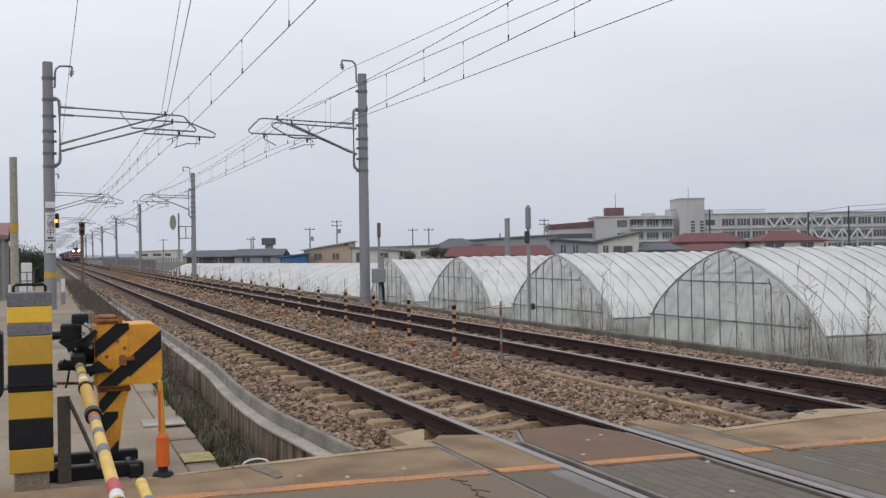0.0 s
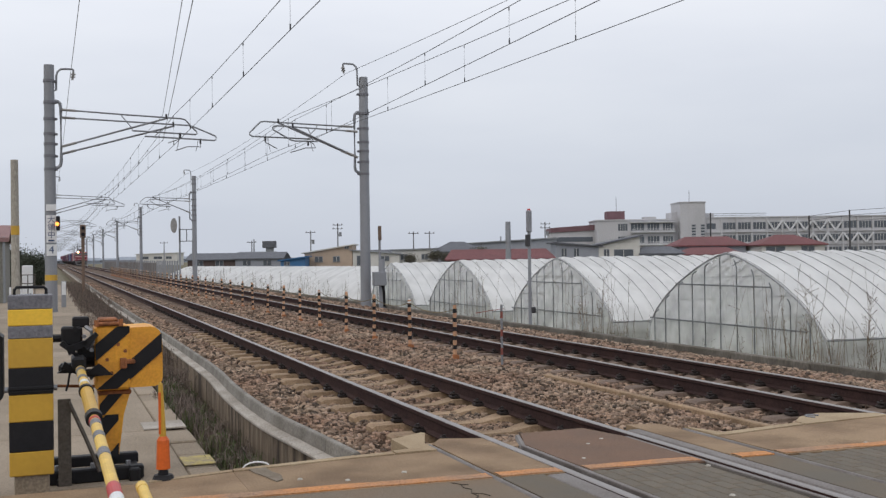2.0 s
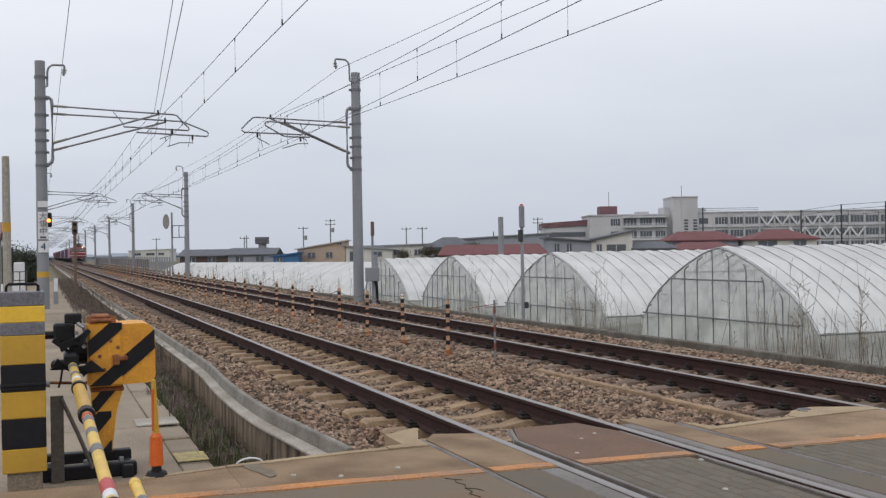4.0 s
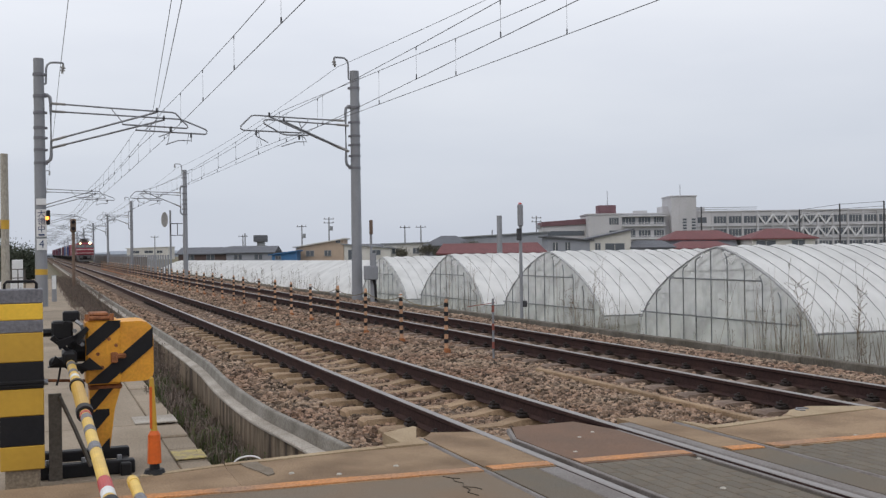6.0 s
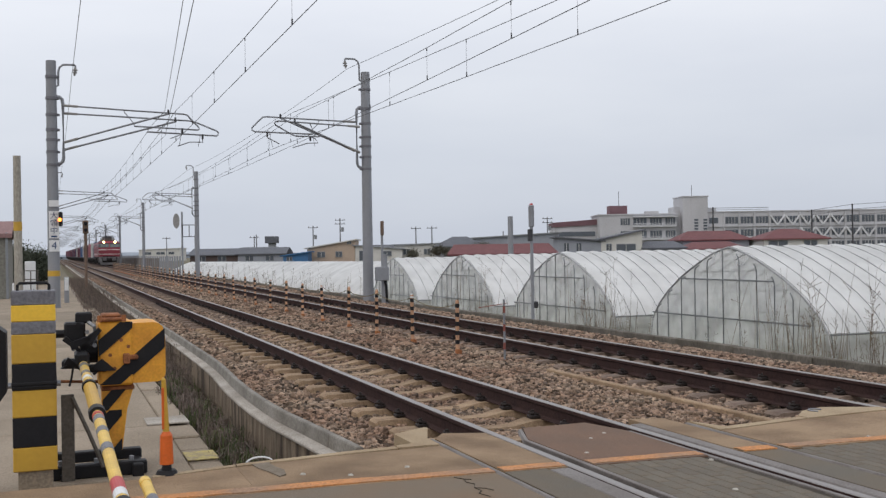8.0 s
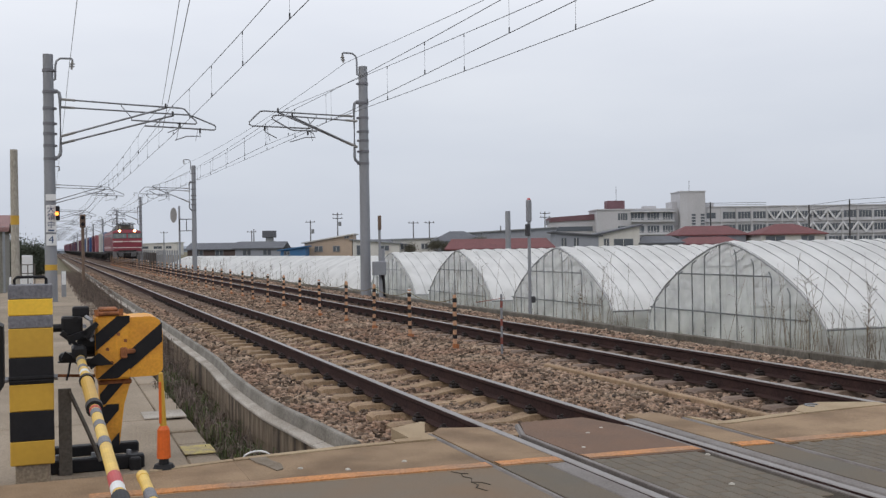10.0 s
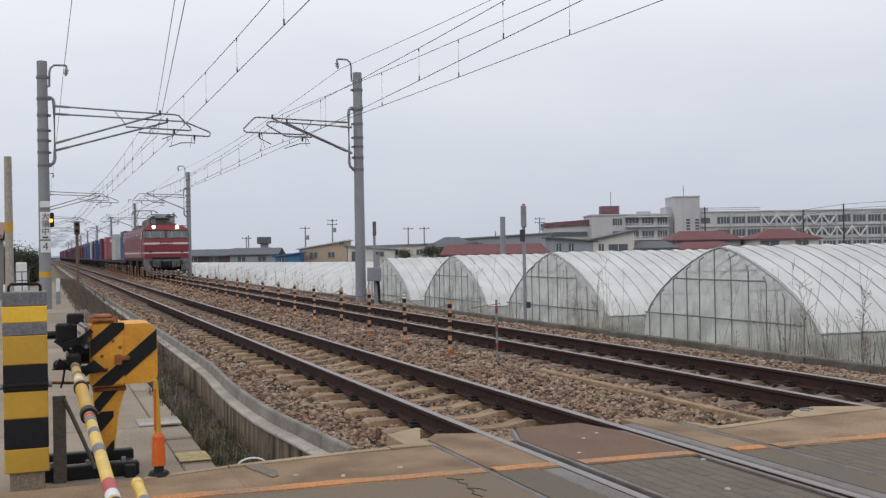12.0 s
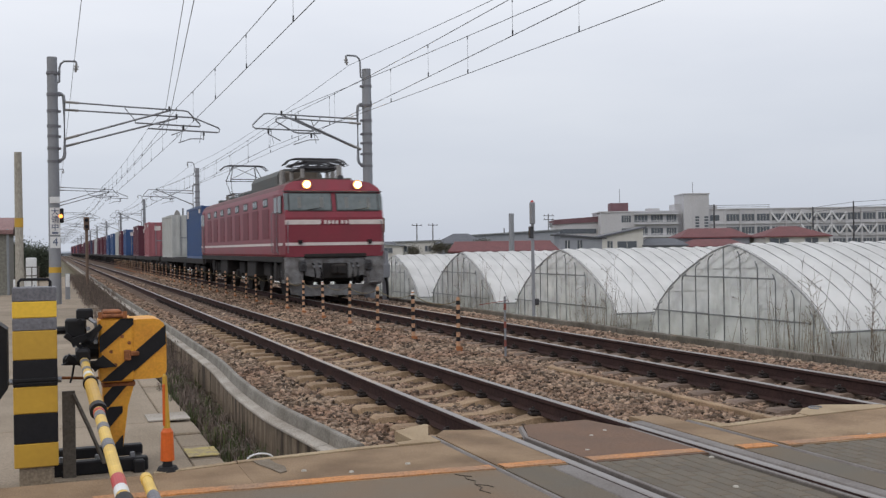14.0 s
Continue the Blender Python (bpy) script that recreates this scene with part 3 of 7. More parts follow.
    # orange edge lines, broken by the flangeways
    for x0, x1 in ((0.2, 2.705), (2.77, nl - 0.02), (TRACK_NEAR - GAUGE / 2 + fw + 0.04, TRACK_NEAR + GAUGE / 2 - fw - 0.04), (nr + 0.15, 4.86), (4.95, fl - 0.03),
                   (TRACK_FAR - GAUGE / 2 + fw + 0.02, TRACK_FAR + GAUGE / 2 - fw - 0.02), (fr + 0.03, fr + 0.69), (fr + 0.72, 20)):
        g = Geo()
        k = max(2, int((x1 - x0) / 0.12))
        w0 = w1 = 0.062
        for i in range(k):
            a, b = x0 + (x1 - x0) * i / k, x0 + (x1 - x0) * (i + 1) / k
            v0, v1 = 0.062 + random.uniform(-0.012, 0.012), 0.062 + random.uniform(-0.012, 0.012)
            g.add([(a, line_y(a) - w0, 0.008), (b, line_y(b) - v0, 0.008), (b, line_y(b) + v1, 0.008), (a, line_y(a) + w1, 0.008),
                   (a, line_y(a) - w0, -0.05), (b, line_y(b) - v0, -0.05), (b, line_y(b) + v1, -0.05), (a, line_y(a) + w1, -0.05)], [(0, 1, 2, 3), (4, 7, 6, 5), (0, 4, 5, 1), (2, 6, 7, 3)])
            w0, w1 = v0, v1
        part("edge_line", g, M_ORANGE, road, "faded orange painted line")
    # cracks and a mortar patch
    for pts in ([(2.40, 6.27), (2.44, 6.20), (2.42, 6.11), (2.45, 6.04), (2.41, 5.95), (2.42, 5.86), (2.38, 5.80), (2.41, 5.70)], [(2.44, 6.20), (2.48, 6.17)], [(2.41, 5.95), (2.47, 5.90), (2.49, 5.84)]):
        for (xa, ya), (xb, yb) in zip(pts, pts[1:]):
            d = Vector((xb - xa, yb - ya)).normalized()
            n = Vector((-d.y, d.x)) * random.uniform(0.0015, 0.0035)
            part("crack", Geo().prism([(xa - n.x, ya - n.y), (xb - n.x, yb - n.y), (xb + n.x, yb + n.y), (xa + n.x, ya + n.y)], -0.02, 0.0045, axis="z"), M_CRACK, road)
    part("mortar_patch", Geo().prism([(1.27, 7.22), (1.39, 7.23), (1.40, 7.08), (1.44, 6.95), (1.42, 6.80), (1.37, 6.76), (1.33, 6.95), (1.29, 7.08)], -0.02, 0.009, axis="z"), M_MORTAR, road, "rough grey mortar patch")
    for x, y in ((1.53, 6.78), (3.82, 5.26), (5.77, 6.28), (1.81, 6.62), (2.23, 6.71), (3.85, 7.11), (4.05, 7.26), (3.55, 6.62), (4.2, 6.05)):
        part("road_stud", Geo().cyl((x, y, 0.0), (x, y, 0.008), 0.020, 0.014, 9), M_WHITE_PAINT, road, "small pale stud")


def build_kerb_wall():
    """Retaining wall beside the near track: a stained face and a paler rounded coping with shade in its colour, in cast
    lengths.
    """
    wall = thing("wall_track_side", "stained concrete retaining wall with a pale rounded coping", "retaining wall", kind="structure")
    cuts = [7.45, 8.1, 9.0, 10.2, 11.6, 13.2, 15, 17.2, 20, 24, 29, 35, 43, 55, 75, 110, 180]

    def wx(y):
        return sum(float(np.interp(y + d, [7.4, 8.17, 8.77, 9.4, 10.0, 10.7, 11.35, 12.2, 13.7, 15, 17, 21, 37, 63, 180],
                                   [2.145, 2.09, 2.05, 1.99, 1.97, 1.967, 1.973, 1.997, 2.075, 2.097, 2.105, 2.11, 2.06, 2.1, 2.1])) for d in (-0.3, 0.0, 0.3)) / 3

    for y0, y1 in zip(cuts, cuts[1:]):
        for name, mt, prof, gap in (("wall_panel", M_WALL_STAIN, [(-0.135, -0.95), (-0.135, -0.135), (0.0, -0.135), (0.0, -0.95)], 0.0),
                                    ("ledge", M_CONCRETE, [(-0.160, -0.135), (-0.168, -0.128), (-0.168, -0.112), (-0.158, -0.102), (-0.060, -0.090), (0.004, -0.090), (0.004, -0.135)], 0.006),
                                    ("coping", M_COPING_SHADE, [(-0.066, -0.0895), (-0.054, 0.004), (-0.046, 0.016), (-0.004, 0.017), (0.006, 0.006), (0.006, -0.0895)], 0.004)):
            g = Geo()
            n = 6
            vs, fs, k = [], [], len(prof)
            for i in range(n + 1):
                y = y0 + gap + (y1 - y0 - 2 * gap) * i / n
                vs += [(wx(y) + x, y, z) for x, z in prof]
            for i in range(n):
                fs += [(i * k + j, i * k + (j + 1) % k, (i + 1) * k + (j + 1) % k, (i + 1) * k + j) for j in range(k)]
            fs += [tuple(range(k)), tuple(range(n * k, n * k + k))]
            g.add(vs, fs)
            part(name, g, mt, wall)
    far = thing("wall_field_side", "low weathered concrete kerb wall along the field", "kerb wall", kind="structure")
    y = 7.1
    while y < 90:
        step = 2.0 if y < 40 else 6.0
        part("kerb_stone", Geo().box((11.03 + random.uniform(-0.01, 0.01), y + step / 2, -0.58), (0.14, step - 0.015, 0.62 + random.uniform(-0.015, 0.015)), 0.015), M_KERB_DARK, far)
        y += step


def build_path():
    path = thing("pavement", "cracked concrete service path with drain covers beside the railway", "path", kind="structure")
    y = 7.18
    while y < 70:
        step = 3.2 if y < 25 else 6
        part("paving_slab", Geo().box((-0.51, y + step / 2, -0.29), (2.98, step - 0.012, 0.22), 0.01), M_PATH, path)
        y += step
    y = 7.3
    while y < 34:
        part("drain_cover", Geo().box((1.12, y + 0.3, -0.30), (0.25, 0.575, 0.2), 0.012), M_PATH, path, at=pose(0, 0, random.uniform(-0.012, 0.012)))
        y += 0.6
    part("metal_cover", Geo().box((1.03, 10.6, -0.171), (0.40, 0.42, 0.018), 0.005), M_CONCRETE, path, "flat grey cover plate")
    part("painted_mark", Geo().box((1.12, 8.74, -0.190), (0.25, 0.38, 0.008), 0.002), M_WORN_YELLOW, path, "worn yellow painted square")


build_ground()
build_ballast_bed()
build_road()
build_kerb_wall()
build_path()


# ---- overhead line ----
MAST_Y = [-11.0, 35.3, 81.3, 131.0, 178.0, 226.0, 275.0, 325.0, 375.0, 430.0, 490.0]
MAST_FAR_X, MAST_NEAR_X, MAST_TOP = 10.4, 0.05, 7.75


# one bracket arm: depth, top tube with its curled tip, stay, brace, drop bracket and steady arm, as (reach, height)
LEFT_ARMS = [
    (-0.20, [(0.36, 6.22), (2.25, 6.13), (4.05, 6.06), (4.18, 6.03), (4.39, 5.80), (4.55, 5.64), (4.57, 5.59), (4.52, 5.55), (2.50, 5.62)],
     [(0.36, 5.05), (3.58, 6.05)], [(2.18, 6.12), (2.20, 6.06), (2.50, 5.70), (2.50, 5.62)], [(4.02, 5.58), (4.02, 5.40), (3.63, 5.25)]),
    (0.25, [(0.36, 6.03), (4.34, 5.90), (4.48, 5.87), (5.21, 5.58), (5.26, 5.52), (5.24, 5.45), (5.19, 5.42), (2.94, 5.50)],
     [(0.36, 4.86), (3.85, 5.86)], [(3.63, 5.88), (3.26, 5.52)], [(4.73, 5.45), (4.73, 5.17), (4.67, 5.20), (4.30, 5.19), (3.91, 5.05)]),
]
RIGHT_ARMS = [
    (-0.20, [(0.36, 6.02), (1.88, 6.06), (3.47, 6.11), (3.60, 6.09), (3.78, 5.92), (3.98, 5.71), (3.98, 5.65), (3.89, 5.59), (1.86, 5.55)],
     [(0.36, 5.00), (2.99, 6.08)], [(1.64, 6.04), (1.65, 5.94), (1.91, 5.68), (1.93, 5.56)], [(3.45, 5.58), (3.45, 5.40), (3.04, 5.19)]),
    (0.25, [(0.30, 5.80), (3.13, 5.92), (3.24, 5.90), (3.29, 5.84), (3.26, 5.78), (2.66, 5.45), (2.52, 5.42), (1.73, 5.42)],
     [(0.30, 4.90), (2.59, 5.88)], [(2.06, 5.86), (1.88, 5.43)], [(2.06, 5.42), (1.88, 5.34), (1.80, 5.20), (2.15, 5.19), (2.68, 5.02)]),
]


def build_mast(height, arms, hook):
    """A concrete mast at the origin whose two bracket arms reach along +x; hook: foot and top of the wire hook."""
    m = thing("catenary_mast", "grey concrete mast with tubular bracket arms carrying the wires", "catenary mast", group="catenary masts")
    part("pole", Geo().cyl((0, 0, -1.1), (0, 0, height), 0.19, 0.155, 20), M_POLE, m, smooth=False)
    for z in (4.30, 4.72, 5.10, 5.42, 5.90, 6.42, 7.10):
        part("band", Geo().cyl((0, 0, z), (0, 0, z + 0.085), 0.182, 0.181, 18).box((0.19, 0, z + 0.04), (0.10, 0.13, 0.07), 0.01), M_GREYBAND, m)
    # hooked outrigger that carries the top wire
    foot, t, out = hook[0], hook[1], 0.73
    part("wire_hook", Geo().tube([(0.15, 0, foot), (0.21, 0, foot + 0.02), (0.22, 0, t - 0.22), (0.26, 0, t - 0.09), (0.36, 0, t - 0.01), (0.48, 0, t), (out - 0.03, 0, t), (out, 0, t - 0.03), (out, 0, t - 0.10)], 0.033, 8), M_STEEL, m)
    part("insulator", Geo().cyl((out, 0, t - 0.08), (out - 0.03, 0, t - 0.34), 0.040, 0.034, 10).cyl((out, 0, t - 0.15), (out, 0, t - 0.18), 0.075, n=10)
         .cyl((out - 0.015, 0, t - 0.23), (out - 0.015, 0, t - 0.26), 0.075, n=10), M_INSUL, m)
    part("drop_bar", Geo().tube([(0.14, 0, 6.52), (0.24, 0, 6.51), (0.32, 0, 6.44), (0.34, 0, 6.30), (0.34, 0, 4.58), (0.31, 0, 4.46), (0.24, 0, 4.40), (0.14, 0, 4.38)], 0.052, 8), M_STEEL, m)
    for dy, top, stay, brace, steady in arms:
        for z in (top[0][1], stay[0][1]):
            part("cross_bar", Geo().tube([(0.34, 0, z), (0.34, dy, z)], 0.03, 6), M_STEEL, m)
        for name, pts, r in (("top_tube", top, 0.026), ("stay_tube", stay, 0.030), ("brace", brace, 0.015), ("steady_arm", steady, 0.017)):
            part(name, Geo().tube([(x, dy, z) for x, z in pts], r, 8), M_STEEL, m)
        x, z = stay[1]
        part("messenger_clamp", Geo().cyl((x, dy, z - 0.02), (x, dy, z + 0.14), 0.04, 0.03, 8), M_DARK_STEEL, m)
        x, z = steady[0]
        part("drop_clamp", Geo().box((x, dy, z - 0.07), (0.06, 0.06, 0.17), 0.01), M_DARK_STEEL, m)
        for (x, z), (x2, z2) in ((top[0], top[1]), (stay[0], stay[1])):
            k = 0.42 / (x2 - x)
            part("rod_insulator", Geo().cyl((x, dy, z), (x + 0.42, dy, z + (z2 - z) * k), 0.040, n=8), M_INSUL, m)
        x = top[-2][0] - 0.55
        part("jumper_wire", Geo().tube([(x, dy, top[-2][1]), (x + 0.02, dy + 0.06, 5.42), (x - 0.01, dy + 0.10, 5.22), (x - 0.04, dy + 0.14, 5.06)], 0.008, 5), M_WIRE, m)
    return m


def build_masts():
    left = build_mast(7.65, LEFT_ARMS, (6.85, 7.55))
    left.matrix_basis = pose(MAST_NEAR_X, MAST_Y[1], 0)
    right = build_mast(MAST_TOP, RIGHT_ARMS, (7.44, 8.20))
    right.matrix_basis = pose(MAST_FAR_X, MAST_Y[1], 0, 0, 0, 180)
    for y in MAST_Y[:1] + MAST_Y[2:]:
        copy_thing(left, pose(MAST_NEAR_X, y, 0))
        copy_thing(right, pose(MAST_FAR_X, y, 0, 0, 0, 180))
    part("painted_band", Geo().cyl((0, 0, 0.82), (0, 0, 1.0), 0.188, n=20), M_YELLOW, left, "faded yellow band")
    # plates and lamp on the near mast
    for name, z, hgt, label in (("number_plate_small", 3.12, 0.20, "small white plate"), ("name_plate", 2.45, 0.86, "tall white crossing name plate with blue characters"),
                                ("number_plate", 1.78, 0.36, "white plate with a blue numeral")):
        plate = part(name, Geo().box((0.02, -0.20, z), (0.30, 0.012, hgt), 0.004), M_WHITE, left, label)
        if name == "number_plate":
            lettering("4", 0.34, 0.004, M_INK, plate, pose(0.02, -0.209, z, 90, 0, 0))
        elif name == "name_plate":
            lettering("大", 0.24, 0.004, M_INK, plate, pose(0.02, -0.209, z + 0.28, 90, 0, 0))
            lettering("中", 0.24, 0.004, M_INK, plate, pose(0.02, -0.209, z - 0.20, 90, 0, 0))
            lettering("領", 0.24, 0.004, M_INK, plate, pose(0.02, -0.209, z + 0.04, 90, 0, 0))
            part("character_bar", Geo().box((0.02, -0.209, z - 0.37), (0.18, 0.006, 0.05)), M_INK, plate)


def wire(name, pts, r, label, category="overhead wire"):
    return single(name, Geo().tube(pts, r, 5), M_WIRE, label, category, "overhead wires")


def spans(ends, sag, n=10):
    pts = []
    for (a, b) in zip(ends, ends[1:]):
        a, b = Vector(a), Vector(b)
        for i in range(n):
            t = i / n
            p = a.lerp(b, t)
            p.z -= sag * 4 * t * (1 - t)
            pts.append(p)
    return pts + [Vector(ends[-1])]


def build_wires():
    """Two lines over each track: one keeps to the track, its overlapping neighbour leaves towards an anchor behind."""
    for c, first, side in ((TRACK_NEAR, (0.045, -0.355), 1), (TRACK_FAR, (0.46, -0.32), -1)):
        st = [first[1], first[0]] + [0.12 if i % 2 else -0.12 for i in range(len(MAST_Y) - 2)]
        lines = [(spans([(c + s, y, 6.18) for s, y in zip(st, MAST_Y)], 0.36), spans([(c + s, y, 5.20) for s, y in zip(st, MAST_Y)], 0.03), "")]
        if side > 0:
            start, mast = ((0.05, MAST_Y[0], 6.9), (0.15, MAST_Y[0], 6.2)), ((c - 0.3, MAST_Y[1], 6.17), (c - 0.3, MAST_Y[1], 5.36))
        else:
            start, mast = ((10.8, MAST_Y[0], 6.2), (10.8, MAST_Y[0], 5.6)), ((7.72, MAST_Y[1], 6.22), (7.72, MAST_Y[1], 5.25))
        far = [(c - side * 0.35, y) for y in MAST_Y[1:]]
        lines.append((spans([start[0], mast[0]], 0.12) + spans([(x, y, 6.30) for x, y in far], 0.28)[1:],
                      spans([start[1], mast[1]], 0.08) + spans([(x, y, 5.40) for x, y in far], 0.05)[1:], " of the overlapping line"))
        for k, (mess, cont, word) in enumerate(lines):
            wire("messenger_wire", mess, 0.0075, "thin dark messenger wire sagging between masts" + word)
            wire("contact_wire", cont, 0.0075, "thin dark contact wire above the track" + word)
            for i in range(3 + k, 42, 1):
                if side > 0 and k == 1 and i < 12:
                    continue
                a, b = mess[i], cont[i]
                single("dropper", Geo().tube([a, b], 0.003, 4).cyl(b, b + Vector((0, 0, 0.10)), 0.014, n=6).cyl(a - Vector((0, 0, 0.07)), a, 0.012, n=6), M_WIRE, "thin vertical dropper wire", "dropper", "droppers")
    # feeders on the mast tops
    wire("feeder_wire", spans([(0.67, y, 7.20) for y in MAST_Y], 0.15), 0.008, "thin feeder wire carried on mast hooks")
    wire("feeder_wire", spans([(12.4, MAST_Y[0], 7.86)] + [(9.78, y, 7.86) for y in MAST_Y[1:]], 0.30), 0.008, "thin feeder wire carried on mast hooks")


def lettering(body, size, depth, material, parent, m, name="lettering"):
    """Flat raised characters in the built-in font."""
    cu = bpy.data.curves.new("lettering", "FONT")
    cu.body, cu.size, cu.extrude, cu.align_x, cu.align_y = body, size, depth, "CENTER", "CENTER"
    ob = bpy.data.objects.new("lettering", cu)
    me = bpy.data.meshes.new_from_object(ob)
    bpy.data.objects.remove(ob)
    me.materials.append(material)
    return part(name, me, None, parent, at=m)


build_masts()
build_wires()


# ---- greenhouses in the field ----
ARCH = [(0, 1.39), (0.28, 1.34), (0.60, 1.25), (1.05, 1.08), (1.40, 0.92), (1.75, 0.75), (2.25, 0.45), (2.66, 0.12), (2.92, -0.20), (3.0, -0.60), (3.02, -1.15)]
ARCH = [(-a, z) for a, z in ARCH[:0:-1]] + ARCH


def arch_z(y):
    return float(np.interp(abs(y), [p[0] for p in ARCH if p[0] >= 0], [p[1] for p in ARCH if p[0] >= 0]))


def build_greenhouse(length, step, plain=False):
    """A pipe-framed film tunnel whose axis runs along +x from the gable at x = 0."""
    gh = thing("greenhouse", "long arched greenhouse of grey pipes under milky white film", "greenhouse", group="greenhouses")
    n = int(length / step)
    cover = [p for p in ARCH if p[1] > -0.3]
    a = len(cover)
    # the cover: sags a little between hoops, wrinkles low down
    g = Geo()
    rows = []
    for i in range(2 * n + 1):
        x = i * step / 2
        dip = -0.034 if i % 2 else 0.0
        rows.append([(x, y * (1 - dip * 0.4) + random.uniform(-0.008, 0.008), z - dip * (0.9 if z > 0.5 else 0.25) + random.uniform(-0.008, 0.008) + 0.028) for y, z in cover])
    for r in rows:
        g.v += r
    for i in range(len(rows) - 1):
        for j in range(a - 1):
            g.f.append((i * a + j, i * a + j + 1, (i + 1) * a + j + 1, (i + 1) * a + j))
            g.m.append(0)
    part("end_hoop", Geo().tube([(0, y, z + 0.02) for y, z in ARCH], 0.014, 6), M_EDGE_PIPE, gh, "pale end hoop under the film edge")
    for y in (0.0, -1.4, 1.4, -2.3, 2.3):
        part("purlin", Geo().tube([(0.02, y, arch_z(y) - 0.05), (length, y, arch_z(y) - 0.05)], 0.013, 5), M_HOOP, gh)
    part("film_cover", g, M_FILM, gh, "milky white plastic film stretched over hoops", smooth=True)
    hoop = Geo().tube([(0, y, z) for y, z in ARCH], 0.010, 5).mesh("hoop", M_HOOP)
    for i in range(n + 1):
        part("hoop", hoop, None, gh, at=pose(i * step, 0, 0))
    if not plain:
        strap = Geo().tube([(0, y * 1.012, z + 0.032) for y, z in ARCH], 0.0055, 4).mesh("strap", M_STRAP)
        for i in range(n):
            part("strap", strap, None, gh, at=pose(i * step + 0.02, 0, 0))
    for sy in (-1, 1):
        part("side_rail", Geo().tube([(0, sy * 2.97, -0.19), (length, sy * 2.97, -0.19)], 0.016, 6), M_HOOP, gh)
        g = Geo()
        k = int(length / 0.5)
        for i in range(k + 1):
            w = random.uniform(-0.03, 0.03)
            g.v += [(i * length / k, sy * (3.03 + w), -0.2), (i * length / k, sy * (3.06 - w), -1.1)]
        g.f = [(2 * i, 2 * i + 2, 2 * i + 3, 2 * i + 1) for i in range(k)]
        g.m = [0] * k
        part("skirt_film", g, M_FILM_GABLE, gh, smooth=True)
    a = len(ARCH)
    for end in ((0,) if not plain else (0, length)):
        # gable film, posts, bars
        g = Geo()
        g.v = [(end + random.uniform(-0.012, 0.012), y * 0.995, z) for y, z in ARCH] + [(end, y * 0.995, -1.15) for y, z in ARCH]
        g.f = [(j, j + 1, a + j + 1, a + j) for j in range(a - 1)]
        g.m = [0] * (a - 1)
        part("gable_film", g, M_FILM_GABLE, gh, "cloudy dirty plastic gable film")
        for y in (-2.6, -2.07, -1.54, -1.0, -0.45, 0.10, 0.64, 1.10, 1.62, 2.15, 2.6):
            top = arch_z(y) - 0.03
            g = Geo()
            if y in (0.10,):
                g.tube([(end - 0.085, y, -1.1), (end - 0.085, y, top)], 0.014, 6)
            else:
                s = 1 if y < 0 else -1
                g.tube([(end - 0.085, y, -1.1), (end - 0.085, y, top - 0.14), (end - 0.085, y + s * 0.03, top - 0.06), (end - 0.05, y + s * 0.12, top + 0.0)], 0.014, 6)
            part("gable_post", g, M_HOOP, gh)
        part("gable_bar", Geo().box((end - 0.105, 0.08, 0.74), (0.03, 3.2, 0.03), 0.004), M_HOOP, gh)
        part("gable_bar", Geo().box((end - 0.105, 0.10, -0.05), (0.03, 5.3, 0.03), 0.004), M_HOOP, gh)
        g = Geo()
        for i in range(13):
            y = -2.8 + 0.466 * i
            w = random.uniform(-0.025, 0.025)
            g.v += [(end - 0.045 + w, y, -0.06), (end - 0.06 - w, y, -1.15)]
        g.f = [(2 * i, 2 * i + 2, 2 * i + 3, 2 * i + 1) for i in range(12)]
        g.m = [0] * 12
        part("gable_skirt", g, M_FILM_GABLE, gh, "hanging sheet of cloudy film", smooth=True)
        for y0, y1 in ((-0.98, -0.42), (-0.40, 0.62)):
            g = Geo()
            k = 8
            for i in range(k + 1):
                y = y0 + (y1 - y0) * i / k
                g.v += [(end - 0.06 + 0.02 * math.sin(i * 2.1), y, 0.72), (end - 0.06 + 0.03 * math.sin(i * 2.1 + 0.6), y, -0.08)]
            g.f = [(2 * i, 2 * i + 2, 2 * i + 3, 2 * i + 1) for i in range(k)]
            g.m = [0] * k
            part("door_curtain", g, M_FILM_GABLE, gh, "loose film curtain over the doorway", smooth=True)
    return gh


def build_greenhouses():
    first = build_greenhouse(33.6, 0.42)
    first.matrix_basis = pose(13.0, 18.0, 0.02)
    for y, z, turn in ((25.62, -0.07, 0.4), (33.05, -0.15, -0.3), (40.5, -0.26, 0.3)):
        copy_thing(first, pose(13.0, y, z, 0, 0, turn))
    long = build_greenhouse(74, 1.0, plain=True)
    tagged(long, "low white film greenhouse lying along the railway")
    long.matrix_basis = pose(17.2, 47.0, -0.50, 0, 0.30, 91.8)


